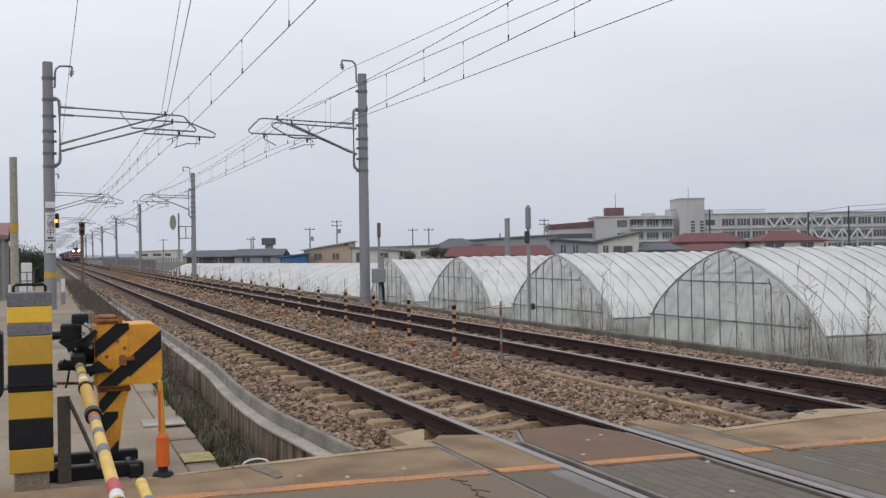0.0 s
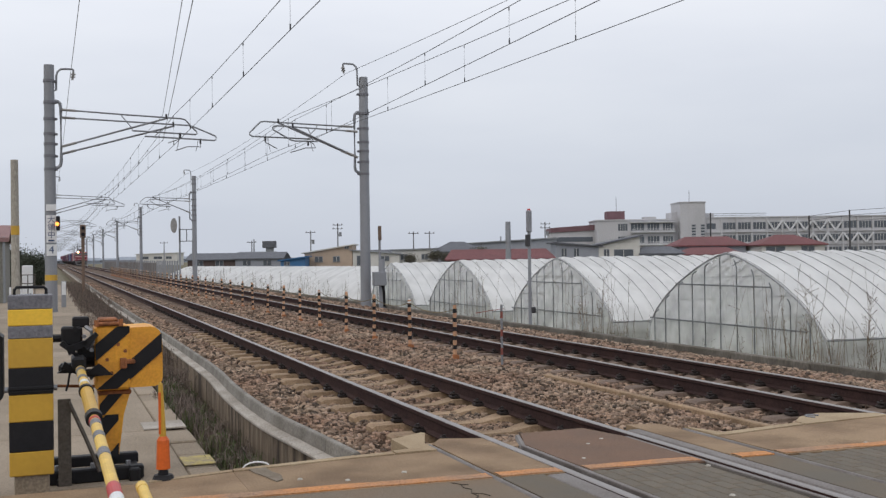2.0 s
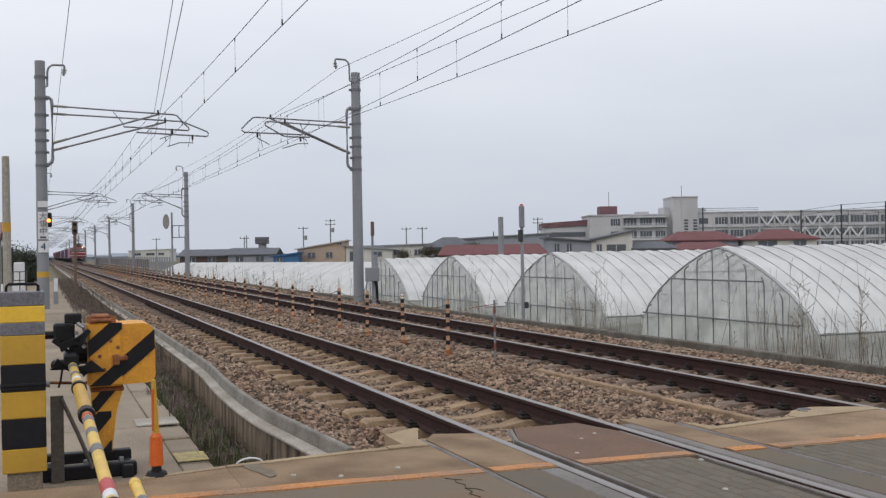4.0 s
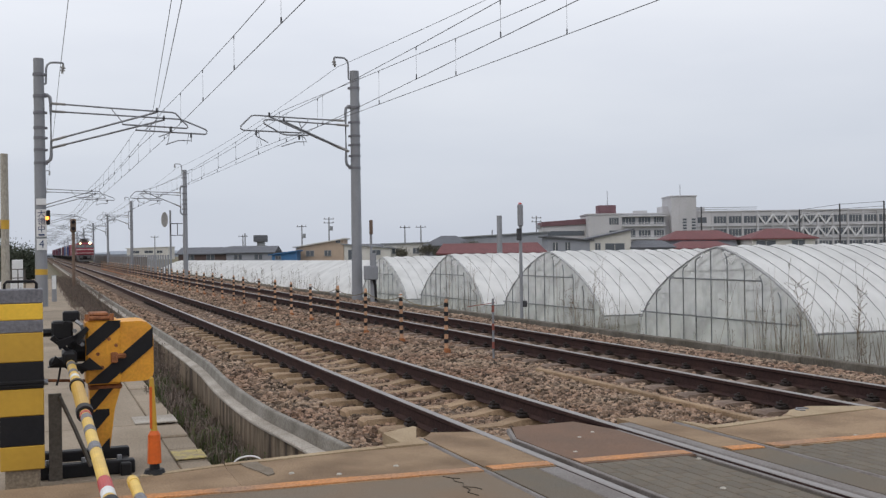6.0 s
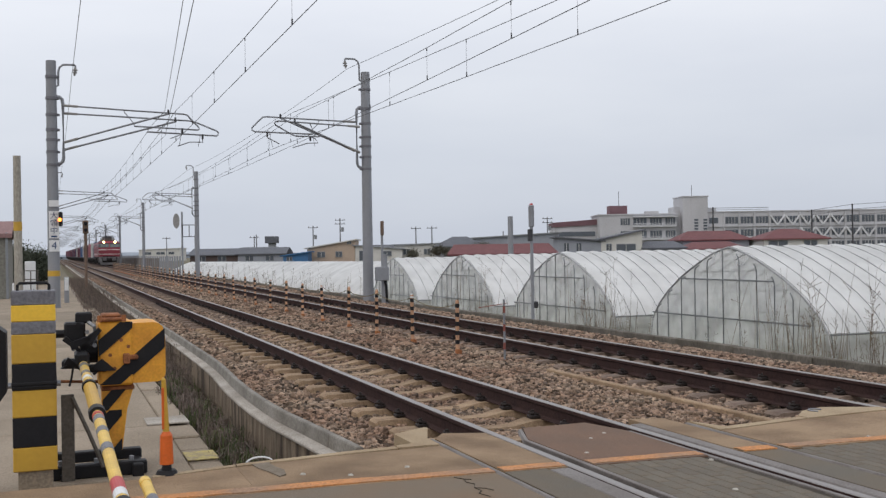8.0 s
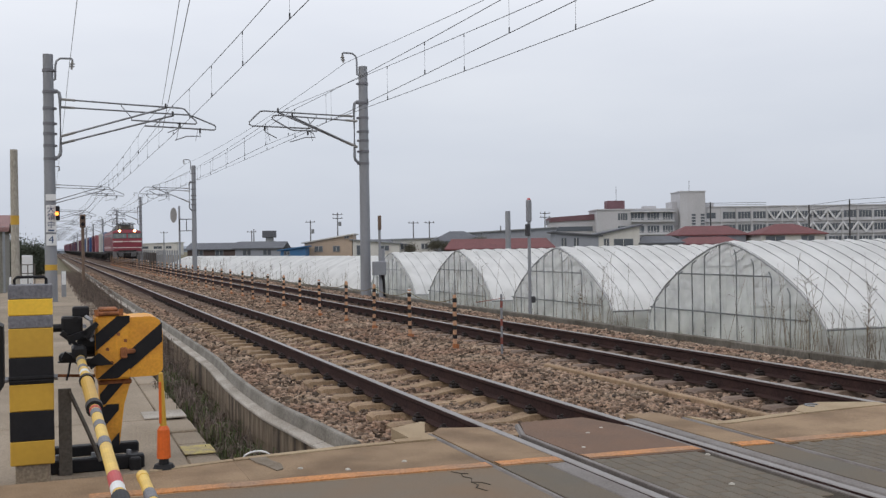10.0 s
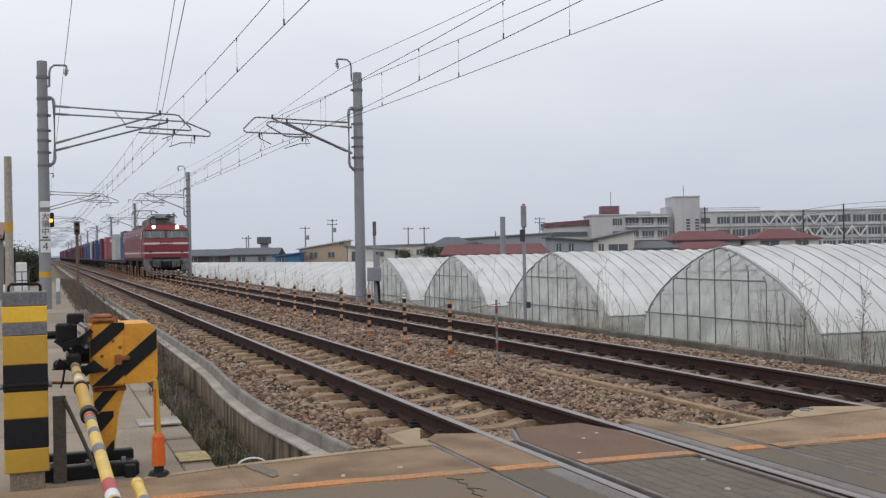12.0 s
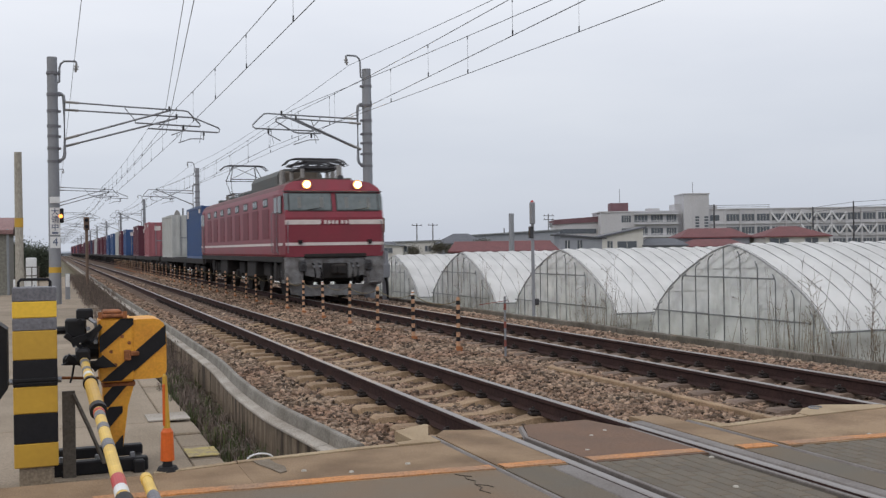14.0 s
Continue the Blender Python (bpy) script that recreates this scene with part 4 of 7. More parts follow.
# ---- level crossing gear ----
def stripes(parent, outline_box, y, slant, width, start, count, step, mt, label=""):
    """Black slanting stripes on a face at depth y, each a thin plate clipped to the box (x0, x1, z0, z1)."""
    x0, x1, z0, z1 = outline_box
    for i in range(count):
        c = start + i * step
        poly = [(x0 - 3, c + slant * (x0 - 3 - x0)), (x1 + 3, c + slant * (x1 + 3 - x0)), (x1 + 3, c + width + slant * (x1 + 3 - x0)), (x0 - 3, c + width + slant * (x0 - 3 - x0))]
        for axis, lim, keep in ((0, x0, 1), (0, x1, -1), (1, z0, 1), (1, z1, -1)):
            out = []
            for p, q in zip(poly, poly[1:] + poly[:1]):
                ip, iq = (p[axis] - lim) * keep >= 0, (q[axis] - lim) * keep >= 0
                if ip:
                    out.append(p)
                if ip != iq:
                    t = (lim - p[axis]) / (q[axis] - p[axis])
                    out.append((p[0] + t * (q[0] - p[0]), p[1] + t * (q[1] - p[1])))
            poly = out
            if not poly:
                break
        if len(poly) > 2:
            part("warning_stripe", Geo().prism(poly, y - 0.004, y + 0.004), mt, parent, label)


def build_gate():
    """Barrier machine; the origin lies under the arm's pivot, at rail level, the arm runs along -y."""
    gt = thing("crossing_barrier", "orange and black striped crossing barrier machine with lowered yellow arm", "crossing barrier", group="crossing barriers")
    # pedestal and base
    base = part("base_frame", Geo().box((0.06, 0.10, -0.06), (0.66, 0.10, 0.08), 0.01).box((0.06, -0.16, -0.12), (0.70, 0.10, 0.10), 0.01).box((-0.16, 0, -0.16), (0.08, 0.5, 0.08), 0.01)
                .box((0.34, -0.03, -0.13), (0.08, 0.5, 0.10), 0.01), M_BLACK, gt, "black steel ground frame")
    for x in (-0.2, 0.05, 0.3):
        part("bolt", Geo().cyl((x, -0.16, -0.07), (x, -0.16, -0.035), 0.018, n=6), M_STEEL, base)
    ped = part("pedestal", Geo().add([(0.11, -0.06, -0.02), (0.24, -0.06, -0.02), (0.24, 0.12, -0.02), (0.11, 0.12, -0.02),
                                      (0.10, -0.07, 0.30), (0.28, -0.07, 0.30), (0.28, 0.13, 0.30), (0.10, 0.13, 0.30),
                                      (0.10, -0.07, 0.47), (0.33, -0.07, 0.47), (0.33, 0.13, 0.47), (0.10, 0.13, 0.47)],
                                     [(0, 1, 5, 4), (1, 2, 6, 5), (2, 3, 7, 6), (3, 0, 4, 7), (4, 5, 9, 8), (5, 6, 10, 9), (6, 7, 11, 10), (7, 4, 8, 11), (8, 9, 10, 11), (3, 2, 1, 0)]),
               M_YELLOW_ORANGE, gt)
    stripes(ped, (0.105, 0.24, -0.02, 0.30), -0.073, 1.15, 0.15, -0.22, 3, 0.32, M_BLACK)
    stripes(ped, (0.105, 0.30, 0.30, 0.46), -0.075, 1.15, 0.12, 0.26, 1, 0.32, M_BLACK)
    part("rust_band", Geo().box((0.215, 0.03, 0.465), (0.24, 0.22, 0.035), 0.008), M_RUST, ped, "rusted flange")
    # gear case and the rounded motor case
    case = part("gear_case", Geo().box((0.20, 0.04, 0.73), (0.25, 0.36, 0.48), 0.018), M_YELLOW_ORANGE, gt, "orange gear case with rust spots")
    part("case_lid", Geo().box((0.175, 0.03, 0.985), (0.19, 0.36, 0.03), 0.010).box((0.175, 0.03, 1.010), (0.14, 0.26, 0.025), 0.010), M_RUST, case, "rust-stained lid")
    for x in (0.085, 0.26):
        part("lid_bolt", Geo().cyl((x, -0.17, 0.97), (x, -0.17, 1.02), 0.016, n=6), M_RUST, case)
    motor = part("motor_case", Geo().prism([(0.27, 0.50), (0.27, 0.93), (0.285, 0.950), (0.47, 0.955), (0.515, 0.945), (0.543, 0.92), (0.557, 0.875), (0.562, 0.83), (0.562, 0.57), (0.555, 0.535), (0.535, 0.513), (0.50, 0.503)], -0.12, 0.34),
                 M_YELLOW_ORANGE, gt, "rounded orange motor case")
    stripes(motor, (0.275, 0.558, 0.52, 0.935), -0.123, 0.85, 0.145, 0.155, 2, 0.365, M_BLACK)
    stripes(case, (0.078, 0.322, 0.50, 0.965), -0.143, 0.85, 0.125, 0.37, 2, 0.34, M_BLACK)
    part("latch", Geo().box((0.31, -0.15, 0.70), (0.10, 0.03, 0.035), 0.008).box((0.275, -0.155, 0.69), (0.05, 0.03, 0.08), 0.008), M_RUST, case, "rusty latch")
    for x, z in ((0.16, 0.72), (0.24, 0.83), (0.19, 0.62), (0.29, 0.78)):
        part("rust_spot", Geo().cyl((x, -0.139, z), (x, -0.1445, z), 0.014, n=7), M_RUST, case)
    # crank, clamp and counterweight link: black cast parts
    crank = part("crank", Geo().cyl((-0.02, 0.02, 0.74), (0.09, 0.02, 0.74), 0.085, n=16).cyl((-0.05, 0.02, 0.74), (-0.02, 0.02, 0.74), 0.12, n=16), M_BLACK, gt, "black cast crank hub")
    part("crank_arm", Geo().box((-0.04, -0.10, 0.71), (0.10, 0.34, 0.10), 0.02).box((-0.10, 0.0, 0.66), (0.16, 0.12, 0.07), 0.02).box((0.06, -0.14, 0.63), (0.16, 0.10, 0.05), 0.012), M_BLACK, crank)
    part("wing", Geo().prism([(-0.19, 0.63), (-0.04, 0.72), (0.02, 0.66), (-0.05, 0.625)], -0.08, 0.02), M_BLACK, crank)
    part("wing", Geo().prism([(0.02, 0.64), (0.10, 0.70), (0.20, 0.61), (0.10, 0.61)], -0.20, -0.16), M_BLACK, crank)
    part("switch_box", Geo().box((-0.085, -0.02, 0.90), (0.15, 0.16, 0.14), 0.015).box((-0.02, 0.0, 1.0), (0.12, 0.12, 0.08), 0.012).cyl((-0.06, -0.12, 0.95), (-0.06, -0.08, 0.95), 0.022, n=8), M_BLACK, gt)
    for a, b, w in (((-0.12, 0.80), (0.02, 0.86), 0.05), ((-0.15, 0.70), (-0.02, 0.62), 0.04), ((0.0, 0.83), (0.09, 0.92), 0.05), ((-0.16, 0.86), (-0.05, 0.76), 0.035), ((0.03, 0.60), (0.13, 0.66), 0.04)):
        d = Vector((b[0] - a[0], b[1] - a[1])).normalized()
        n = Vector((-d.y, d.x)) * w * 0.6
        part("lever", Geo().prism([(a[0] - n.x, a[1] - n.y), (b[0] - n.x * 0.5, b[1] - n.y * 0.5), (b[0] + n.x * 0.5, b[1] + n.y * 0.5), (a[0] + n.x, a[1] + n.y)], -0.14 - w, -0.10 - w * 0.3), M_BLACK, crank)
    for x, z in ((-0.10, 0.78), (-0.03, 0.70), (0.05, 0.80), (0.0, 0.90)):
        part("bolt", Geo().cyl((x, -0.17, z), (x, -0.12, z), 0.016, n=6), M_STEEL, crank)
    part("connector", Geo().tube([(0.01, -0.12, 0.97), (0.05, -0.15, 0.94), (0.06, -0.14, 0.86), (0.03, -0.10, 0.80)], 0.015, 6), M_STEEL, gt)
    part("link_rod", Geo().tube([(-0.22, -0.02, 0.885), (-0.10, -0.02, 0.885)], 0.03, 8), M_BLACK, gt)
    part("cable", Geo().tube([(-0.10, -0.08, 0.64), (-0.115, -0.09, 0.55), (-0.13, -0.10, 0.50)], 0.008, 5), M_BLACK, gt)
    part("cross_rod", Geo().tube([(-0.22, 0.05, 0.525), (0.10, 0.05, 0.505)], 0.012, 6), M_RUST, gt)
    # the arm: tapered tube with sleeves and bands
    length, z = 6.6, 0.667

    def r(s):
        return 0.0325 - 0.0021 * s

    def seg(name, s0, s1, mt, extra=0.0, label="", parent=None):
        return part(name, Geo().cyl((0, -s0, z), (0, -s1, z), r(s0) + extra, r(s1) + extra, 16), mt, parent or arm, label)

    arm = part("arm", Geo().cyl((0, 0.02, z), (0, -length, z), r(0), r(length), 16), M_ARM_YELLOW, gt, "yellow tube arm with grey bands", at=pose(-0.033, 0, 0))
    for s0, s1, mt in ((0.35, 0.52, M_GREYBAND), (0.86, 1.0, M_GREYBAND), (1.16, 1.28, M_WHITE), (3.30, 3.42, M_GREYBAND), (3.74, 3.88, M_GREYBAND), (2.93, 3.06, M_GREYBAND),
                       (5.3, 5.44, M_GREYBAND), (5.75, 5.9, M_GREYBAND), (6.2, 6.33, M_GREYBAND)):
        seg("band", s0, s1, mt, 0.0015)
    seg("sleeve", 1.62, 2.72, M_YELLOW, 0.008, "wider amber sleeve")
    for s0, s1 in ((1.56, 1.64), (2.68, 2.80)):
        seg("ring", s0, s1, M_BLACK, 0.016, "black rubber ring")
    for s0, s1 in ((2.84, 2.90), (4.46, 4.64)):
        seg("reflector", s0, s1, M_RED, 0.002, "red reflective wrap")
    seg("reflector_edge", 4.64, 4.74, M_WHITE, 0.002)
    for s0 in (5.1, 5.5):
        seg("band", s0, s0 + 0.13, M_GREYBAND, 0.0015)
    seg("clamp", 4.80, 4.93, M_BLACK, 0.008, "black clamp")
    seg("tip_cap", length - 0.04, length + 0.02, M_ARM_YELLOW, 0.002)
    return gt


def build_crossing_gear():
    gate = build_gate()
    gate.matrix_basis = pose(0.235, 8.30, 0.0)
    copy_thing(gate, pose(0.262, -2.80, 0.0, 0, 0, 180))
    for x, y in ((0.235, 8.30), (0.262, -2.80)):
        single("plinth", Geo().box((x + 0.1, y, -0.25), (1.0, 0.75, 0.16), 0.015), M_PATH, "low worn concrete plinth under the barrier machine", "plinth", "plinths")
    # striped guard post
    ps = thing("guard_post", "square post wrapped in yellow, black and grey warning sheet", "guard post", pose(-0.123, 7.62, 0))
    for z0, z1, mt, lab in ((1.14, 1.235, M_GREYBAND, "grey band"), (1.03, 1.14, M_BRIGHT_YELLOW, "bright yellow reflective band"), (0.945, 1.03, M_GREYBAND, "grey band"), (0.75, 0.945, M_YELLOW, "yellow band"),
                            (0.57, 0.75, M_BLACK, "black band"), (0.39, 0.57, M_YELLOW, "yellow band"), (0.19, 0.39, M_BLACK, "black band"), (0.03, 0.19, M_YELLOW, "yellow band")):
        d = 0.001 * (hash((z0 > 0.5)) % 3)
        part("band", Geo().box((0, 0, (z0 + z1) / 2), (0.278 + d, 0.25, z1 - z0), 0.006), mt, ps, lab)
    part("core", Geo().box((0, 0.01, 0.4), (0.22, 0.21, 1.62), 0.01), M_PATH, ps, "weathered concrete post core")
    part("strap", Geo().box((0, 0, 0.615), (0.285, 0.27, 0.022), 0.004).box((0, 0, 0.592), (0.28, 0.265, 0.012), 0.003), M_BLACK, ps)
    for x in (-0.15, 0.15):
        part("strap_bolt", Geo().cyl((x - 0.015, -0.08, 0.605), (x + 0.015, -0.08, 0.605), 0.02, n=8), M_STEEL, ps)
    part("handle", Geo().tube([(-0.10, 0, 1.23), (-0.10, 0, 1.27), (-0.085, 0, 1.285), (0.085, 0, 1.285), (0.10, 0, 1.27), (0.10, 0, 1.23)], 0.011, 6), M_BLACK, ps, "dark lifting handle")
    # angle-iron stay beside the post
    st = thing("stay_bracket", "dark painted steel stay with a diagonal brace", "bracket", pose(0.03, 8.05, 0))
    part("upright", Geo().box((0.06, 0, 0.12), (0.09, 0.02, 0.68), 0.003), M_BRACKET, st)
    part("diagonal", Geo().tube([(0.09, -0.01, 0.44), (0.20, -0.02, 0.18), (0.30, -0.03, -0.08)], 0.016, 6), M_BRACKET, st)
    # flexible marker
    de = thing("delineator", "thin yellow flexible rod on an orange sleeve and black foot", "delineator", pose(0.695, 7.17, 0.0))
    part("foot", Geo().cyl((0, 0, 0.0), (0, 0, 0.03), 0.075, 0.06, 12).cyl((0, 0, 0.03), (0, 0, 0.07), 0.035, 0.03, 10), M_BLACK, de)
    part("sleeve", Geo().cyl((0, 0, 0.07), (0, 0, 0.26), 0.046, 0.040, 14).cyl((0, 0, 0.26), (0, 0, 0.285), 0.040, 0.025, 14), M_ORANGE_PLASTIC, de, "orange plastic sleeve")
    part("rod", Geo().cyl((0, 0, 0.285), (-0.012, 0, 0.63), 0.022, 0.015, 12).cyl((-0.012, 0, 0.63), (-0.012, 0, 0.644), 0.016, 0.008, 12), M_YELLOW, de)
    part("rod_back", Geo().box((-0.018, -0.010, 0.44), (0.02, 0.02, 0.28), 0.006), M_ORANGE_PLASTIC, de)
    # dark alarm box hanging beside the post
    al = thing("alarm_box", "black rounded metal alarm box beside the guard post", "alarm box", pose(-0.47, 7.75, 0))
    part("housing", Geo().prism([(-0.28, 0.95), (0.08, 1.02), (0.17, 0.95), (0.17, 0.55), (0.08, 0.42), (-0.28, 0.40)], -0.12, 0.14), M_BLACK, al)
    part("leg", Geo().box((0.0, 0.05, 0.12), (0.08, 0.08, 0.85), 0.01), M_BLACK, al)
    # distance marker on the path and grass verge post
    mk = thing("marker_post", "short grey post with a white plate beside the path", "marker post", pose(0.46, 38.8, -0.2))
    part("stem", Geo().box((0, 0, 0.45), (0.16, 0.12, 0.95), 0.01), M_POLE, mk)
    part("plate", Geo().box((0.0, -0.07, 0.68), (0.13, 0.012, 0.46), 0.004), M_WHITE, mk)
    # pipe rim standing at the road's edge
    rim = [(1.34 + 0.095 * math.cos(a / 12 * math.pi), 7.31, -0.01 + 0.045 * math.sin(a / 12 * math.pi)) for a in range(13)]
    single("pipe_end", Geo().tube(rim, 0.007, 6), M_WHITE, "pale bent pipe rim at the road edge", "pipe rim")


# ---- lineside ----
def build_stakes():
    y, tops = 15.22, []
    for i in range(46):
        s = thing("stake", "slim orange and black banded plastic stake in the ballast", "stake", pose(5.9 + random.uniform(-0.03, 0.03), y, -0.2, random.uniform(-1.5, 1.5), random.uniform(-2, 2), 0), "rope stakes")
        h = 0.88 + random.uniform(-0.03, 0.02)
        part("rod", Geo().cyl((0, 0, -0.1), (0, 0, h), 0.034, 0.031, 8), M_STAKE_O, s, "orange plastic rod")
        for k in range(5):
            z = 0.19 + 0.142 * k
            part("band", Geo().cyl((0, 0, z), (0, 0, z + 0.066), 0.036, 0.035, n=8), M_BLACK, s)
        part("cap", Geo().cyl((0, 0, h - 0.05), (0, 0, h + 0.02), 0.035, 0.022, 8), M_WHITE if i % 3 == 1 else M_STAKE_O, s)
        part("foot_sleeve", Geo().cyl((0, 0, -0.08), (0, 0, 0.11), 0.045, 0.040, 9).box((0.045, -0.01, 0.05), (0.04, 0.03, 0.10), 0.006), M_STAKE_FOOT, s, "stained orange foot sleeve")
        tops.append(Vector((5.9, y, h - 0.25)))
        y += 2.13
    for a, b in zip(tops, tops[1:]):
        pts = [a.lerp(b, t / 6) - Vector((0, 0, 0.10 * 4 * (t / 6) * (1 - t / 6))) for t in range(7)]
        single("rope", Geo().tube(pts, 0.007, 5), M_ROPE, "thin faded rope slung between stakes", "rope", "ropes")
    s = thing("stake", "thin red and grey steel stake with a cross rod", "stake", pose(6.25, 14.15, -0.2), "rope stakes")
    part("rod", Geo().cyl((0, 0, -0.1), (0, 0, 0.92), 0.018, n=8), M_STEEL, s)
    for z in (0.18, 0.45, 0.72):
        part("band", Geo().cyl((0, 0, z), (0, 0, z + 0.10), 0.021, n=8), M_DULLRED, s)
    part("cross_rod", Geo().tube([(-0.35, 0.15, 0.80), (0.03, -0.02, 0.86)], 0.006, 5), M_DULLRED, s)
    # cable trough between the tracks
    tr = thing("cable_trough", "narrow pale concrete cable trough lying in the ballast", "cable trough", kind="structure")
    y = 7.5
    while y < 12.4:
        part("trough_lid", Geo().box((6.12, y + 0.49, -0.172), (0.085, 0.975, 0.10), 0.01), M_SLEEPER, tr, at=pose(random.uniform(-0.008, 0.008), 0, 0))
        y += 0.985


def tree_branch(g, a, d, length, r, depth, tips):
    b = a + d * length
    g.cyl(a, b, r, r * 0.65, 6)
    if depth == 0:
        tips.append(b)
        return
    for k in range(3):
        nd = (d + Vector((random.uniform(-0.8, 0.8), random.uniform(-0.8, 0.8), random.uniform(-0.1, 0.6)))).normalized()
        tree_branch(g, a.lerp(b, random.uniform(0.6, 1.0)), nd, length * 0.7, r * 0.6, depth - 1, tips)


M_SHRUB = mat("bare_shrub", (0.10, 0.092, 0.07), 0.85, second=(0.06, 0.065, 0.045), scale=3, grain=30, island=0.4, bump=0)
M_LEAF = mat("evergreen_leaf", (0.052, 0.064, 0.045), 0.8, second=(0.075, 0.082, 0.058), scale=3, grain=30, island=0.5, bump=0)
M_BARK = mat("bark", (0.10, 0.075, 0.055), 0.9, grain=40)


def build_tree(x, y, z, height, leaves, leaf, bushy=0.0):
    t = thing("tree", "dense dark evergreen bush beside the path" if bushy > 0.5 else "small grey-brown garden tree with a thin crown", "tree", pose(x, y, z), "trees")
    g, tips = Geo(), []
    tree_branch(g, Vector((0, 0, 0)), Vector((0.03, 0, 1)).normalized(), height * 0.42, height * 0.035, 3, tips)
    part("trunk", g, M_BARK, t)
    c = Geo()
    for i in range(leaves):
        p = random.choice(tips) + Vector([random.gauss(0, height * (0.075 + 0.06 * bushy)) for _ in range(3)])
        if bushy:
            p.z *= 1 - 0.75 * bushy * random.random()
        n = Vector([random.gauss(0, 1) for _ in range(3)]).normalized()
        u = n.orthogonal().normalized() * leaf * random.uniform(0.6, 1.4)
        v = n.cross(u).normalized() * leaf * 0.5
        c.add([p - u, p - v, p + u, p + v], [(0, 1, 2, 3)])
    part("crown", c.mesh("crown", M_LEAF if bushy > 0.5 else M_SHRUB, fix=False), None, t)
    return t


def build_lineside():
    # slim lamp-headed posts beside the far track
    p = thing("signal_post", "slim grey post with a tall narrow signal box on top", "signal post", pose(11.3, 23.8, -0.7), "signal posts")
    part("pole", Geo().cyl((0, 0, 0), (0, 0, 3.2), 0.045, 0.04, 10), M_POLE, p)
    part("head", Geo().box((0.0, 0, 2.98), (0.11, 0.14, 0.55), 0.02), M_POLE, p)
    part("cap", Geo().cyl((0, 0, 3.26), (0, 0, 3.30), 0.05, 0.03, 10), M_RED, p)
    part("relay_box", Geo().box((-0.04, 0, 2.5), (0.10, 0.12, 0.30), 0.015), M_DARK_STEEL, p)
    part("cable_box", Geo().box((0.08, 0, 0.75), (0.12, 0.12, 0.16), 0.02), M_DARK_STEEL, p)
    p = thing("signal_post", "slim grey post with a dark lamp head beside the mast", "signal post", pose(10.74, 34.7, -0.6), "signal posts")
    part("pole", Geo().cyl((0, 0, 0), (0, 0, 2.7), 0.05, 0.045, 10).cyl((0.08, 0, 0), (0.08, 0, 1.95), 0.10, n=10), M_POLE, p)
    part("head", Geo().box((0, -0.03, 2.85), (0.10, 0.14, 0.50), 0.02), M_SIGNAL, p)
    part("equipment_box", Geo().box((-0.06, -0.12, 1.27), (0.46, 0.22, 0.48), 0.02), M_POLE, p, "grey equipment box")
    part("cable", Geo().tube([(0.05, -0.1, 1.05), (0.10, -0.1, 0.85), (0.12, -0.08, 0.3)], 0.05, 7), M_BLACK, p)
    p = thing("signal_post", "slim signal post with a round target and a cage", "signal post", pose(12.0, 105.0, -0.9), "signal posts")
    part("pole", Geo().cyl((0, 0, 0), (0, 0, 6.5), 0.09, n=10), M_POLE, p)
    part("target", Geo().prism([(-0.55 + 0.32 * math.cos(a / 12 * 6.283), 5.6 + 0.75 * math.sin(a / 12 * 6.283)) for a in range(12)], -0.06, 0.06), M_INSUL, p)
    part("cage", Geo().tube([(0.0, -0.2, 5.2), (1.3, -0.2, 5.2), (1.3, -0.2, 4.05), (0, -0.2, 4.05), (0, -0.2, 5.2)], 0.05, 6).tube([(0.65, -0.2, 5.2), (0.65, -0.2, 4.05)], 0.04, 6), M_DARK_STEEL, p)
    p = thing("signal_post", "brown two-lamp signal head on a grey post beside the near track", "signal post", pose(1.55, 54.0, -0.9), "signal posts")
    part("pole", Geo().cyl((0, 0, 0), (0, 0, 3.7), 0.075, n=10), M_SIGNAL, p)
    part("head", Geo().box((0, -0.05, 3.75), (0.27, 0.2, 0.66), 0.04), M_SIGNAL, p)
    for z in (3.92, 3.60):
        part("hood", Geo().cyl((0, -0.14, z), (0, -0.26, z), 0.09, 0.09, 12), M_BLACK, p)
    # orange repeater lamp on the near mast
    p = thing("repeater_lamp", "black hooded lamp housing showing an orange light on the mast", "signal lamp", pose(0.27, 35.0, 2.62))
    part("housing", Geo().box((0, 0, 0), (0.12, 0.22, 0.46), 0.03), M_BLACK, p)
    part("bracket", Geo().box((-0.10, 0.15, 0.0), (0.25, 0.04, 0.05)), M_DARK_STEEL, p)
    part("lamp", Geo().cyl((-0.03, -0.11, -0.02), (-0.03, -0.15, -0.02), 0.06, n=14), mat("orange_lamp", (1, 0.4, 0.1), 0.4, emit=(1.0, 0.26, 0.04, 3.0), bump=0), p, "glowing orange lens")
    # plain concrete pole by the house
    p = thing("utility_pole", "plain concrete pole with a yellow band", "utility pole", pose(-0.76, 27.0, -0.4))
    part("shaft", Geo().cyl((0, 0, 0), (0, 0, 4.28), 0.105, 0.085, 16), mat("pole_concrete_warm", (0.36, 0.335, 0.29), 0.85, second=(0.27, 0.25, 0.21), scale=2, grain=40, stretch=(1, 1, 0.3)), p)
    part("band", Geo().cyl((0, 0, 2.48), (0, 0, 2.70), 0.099, n=16), M_YELLOW, p)
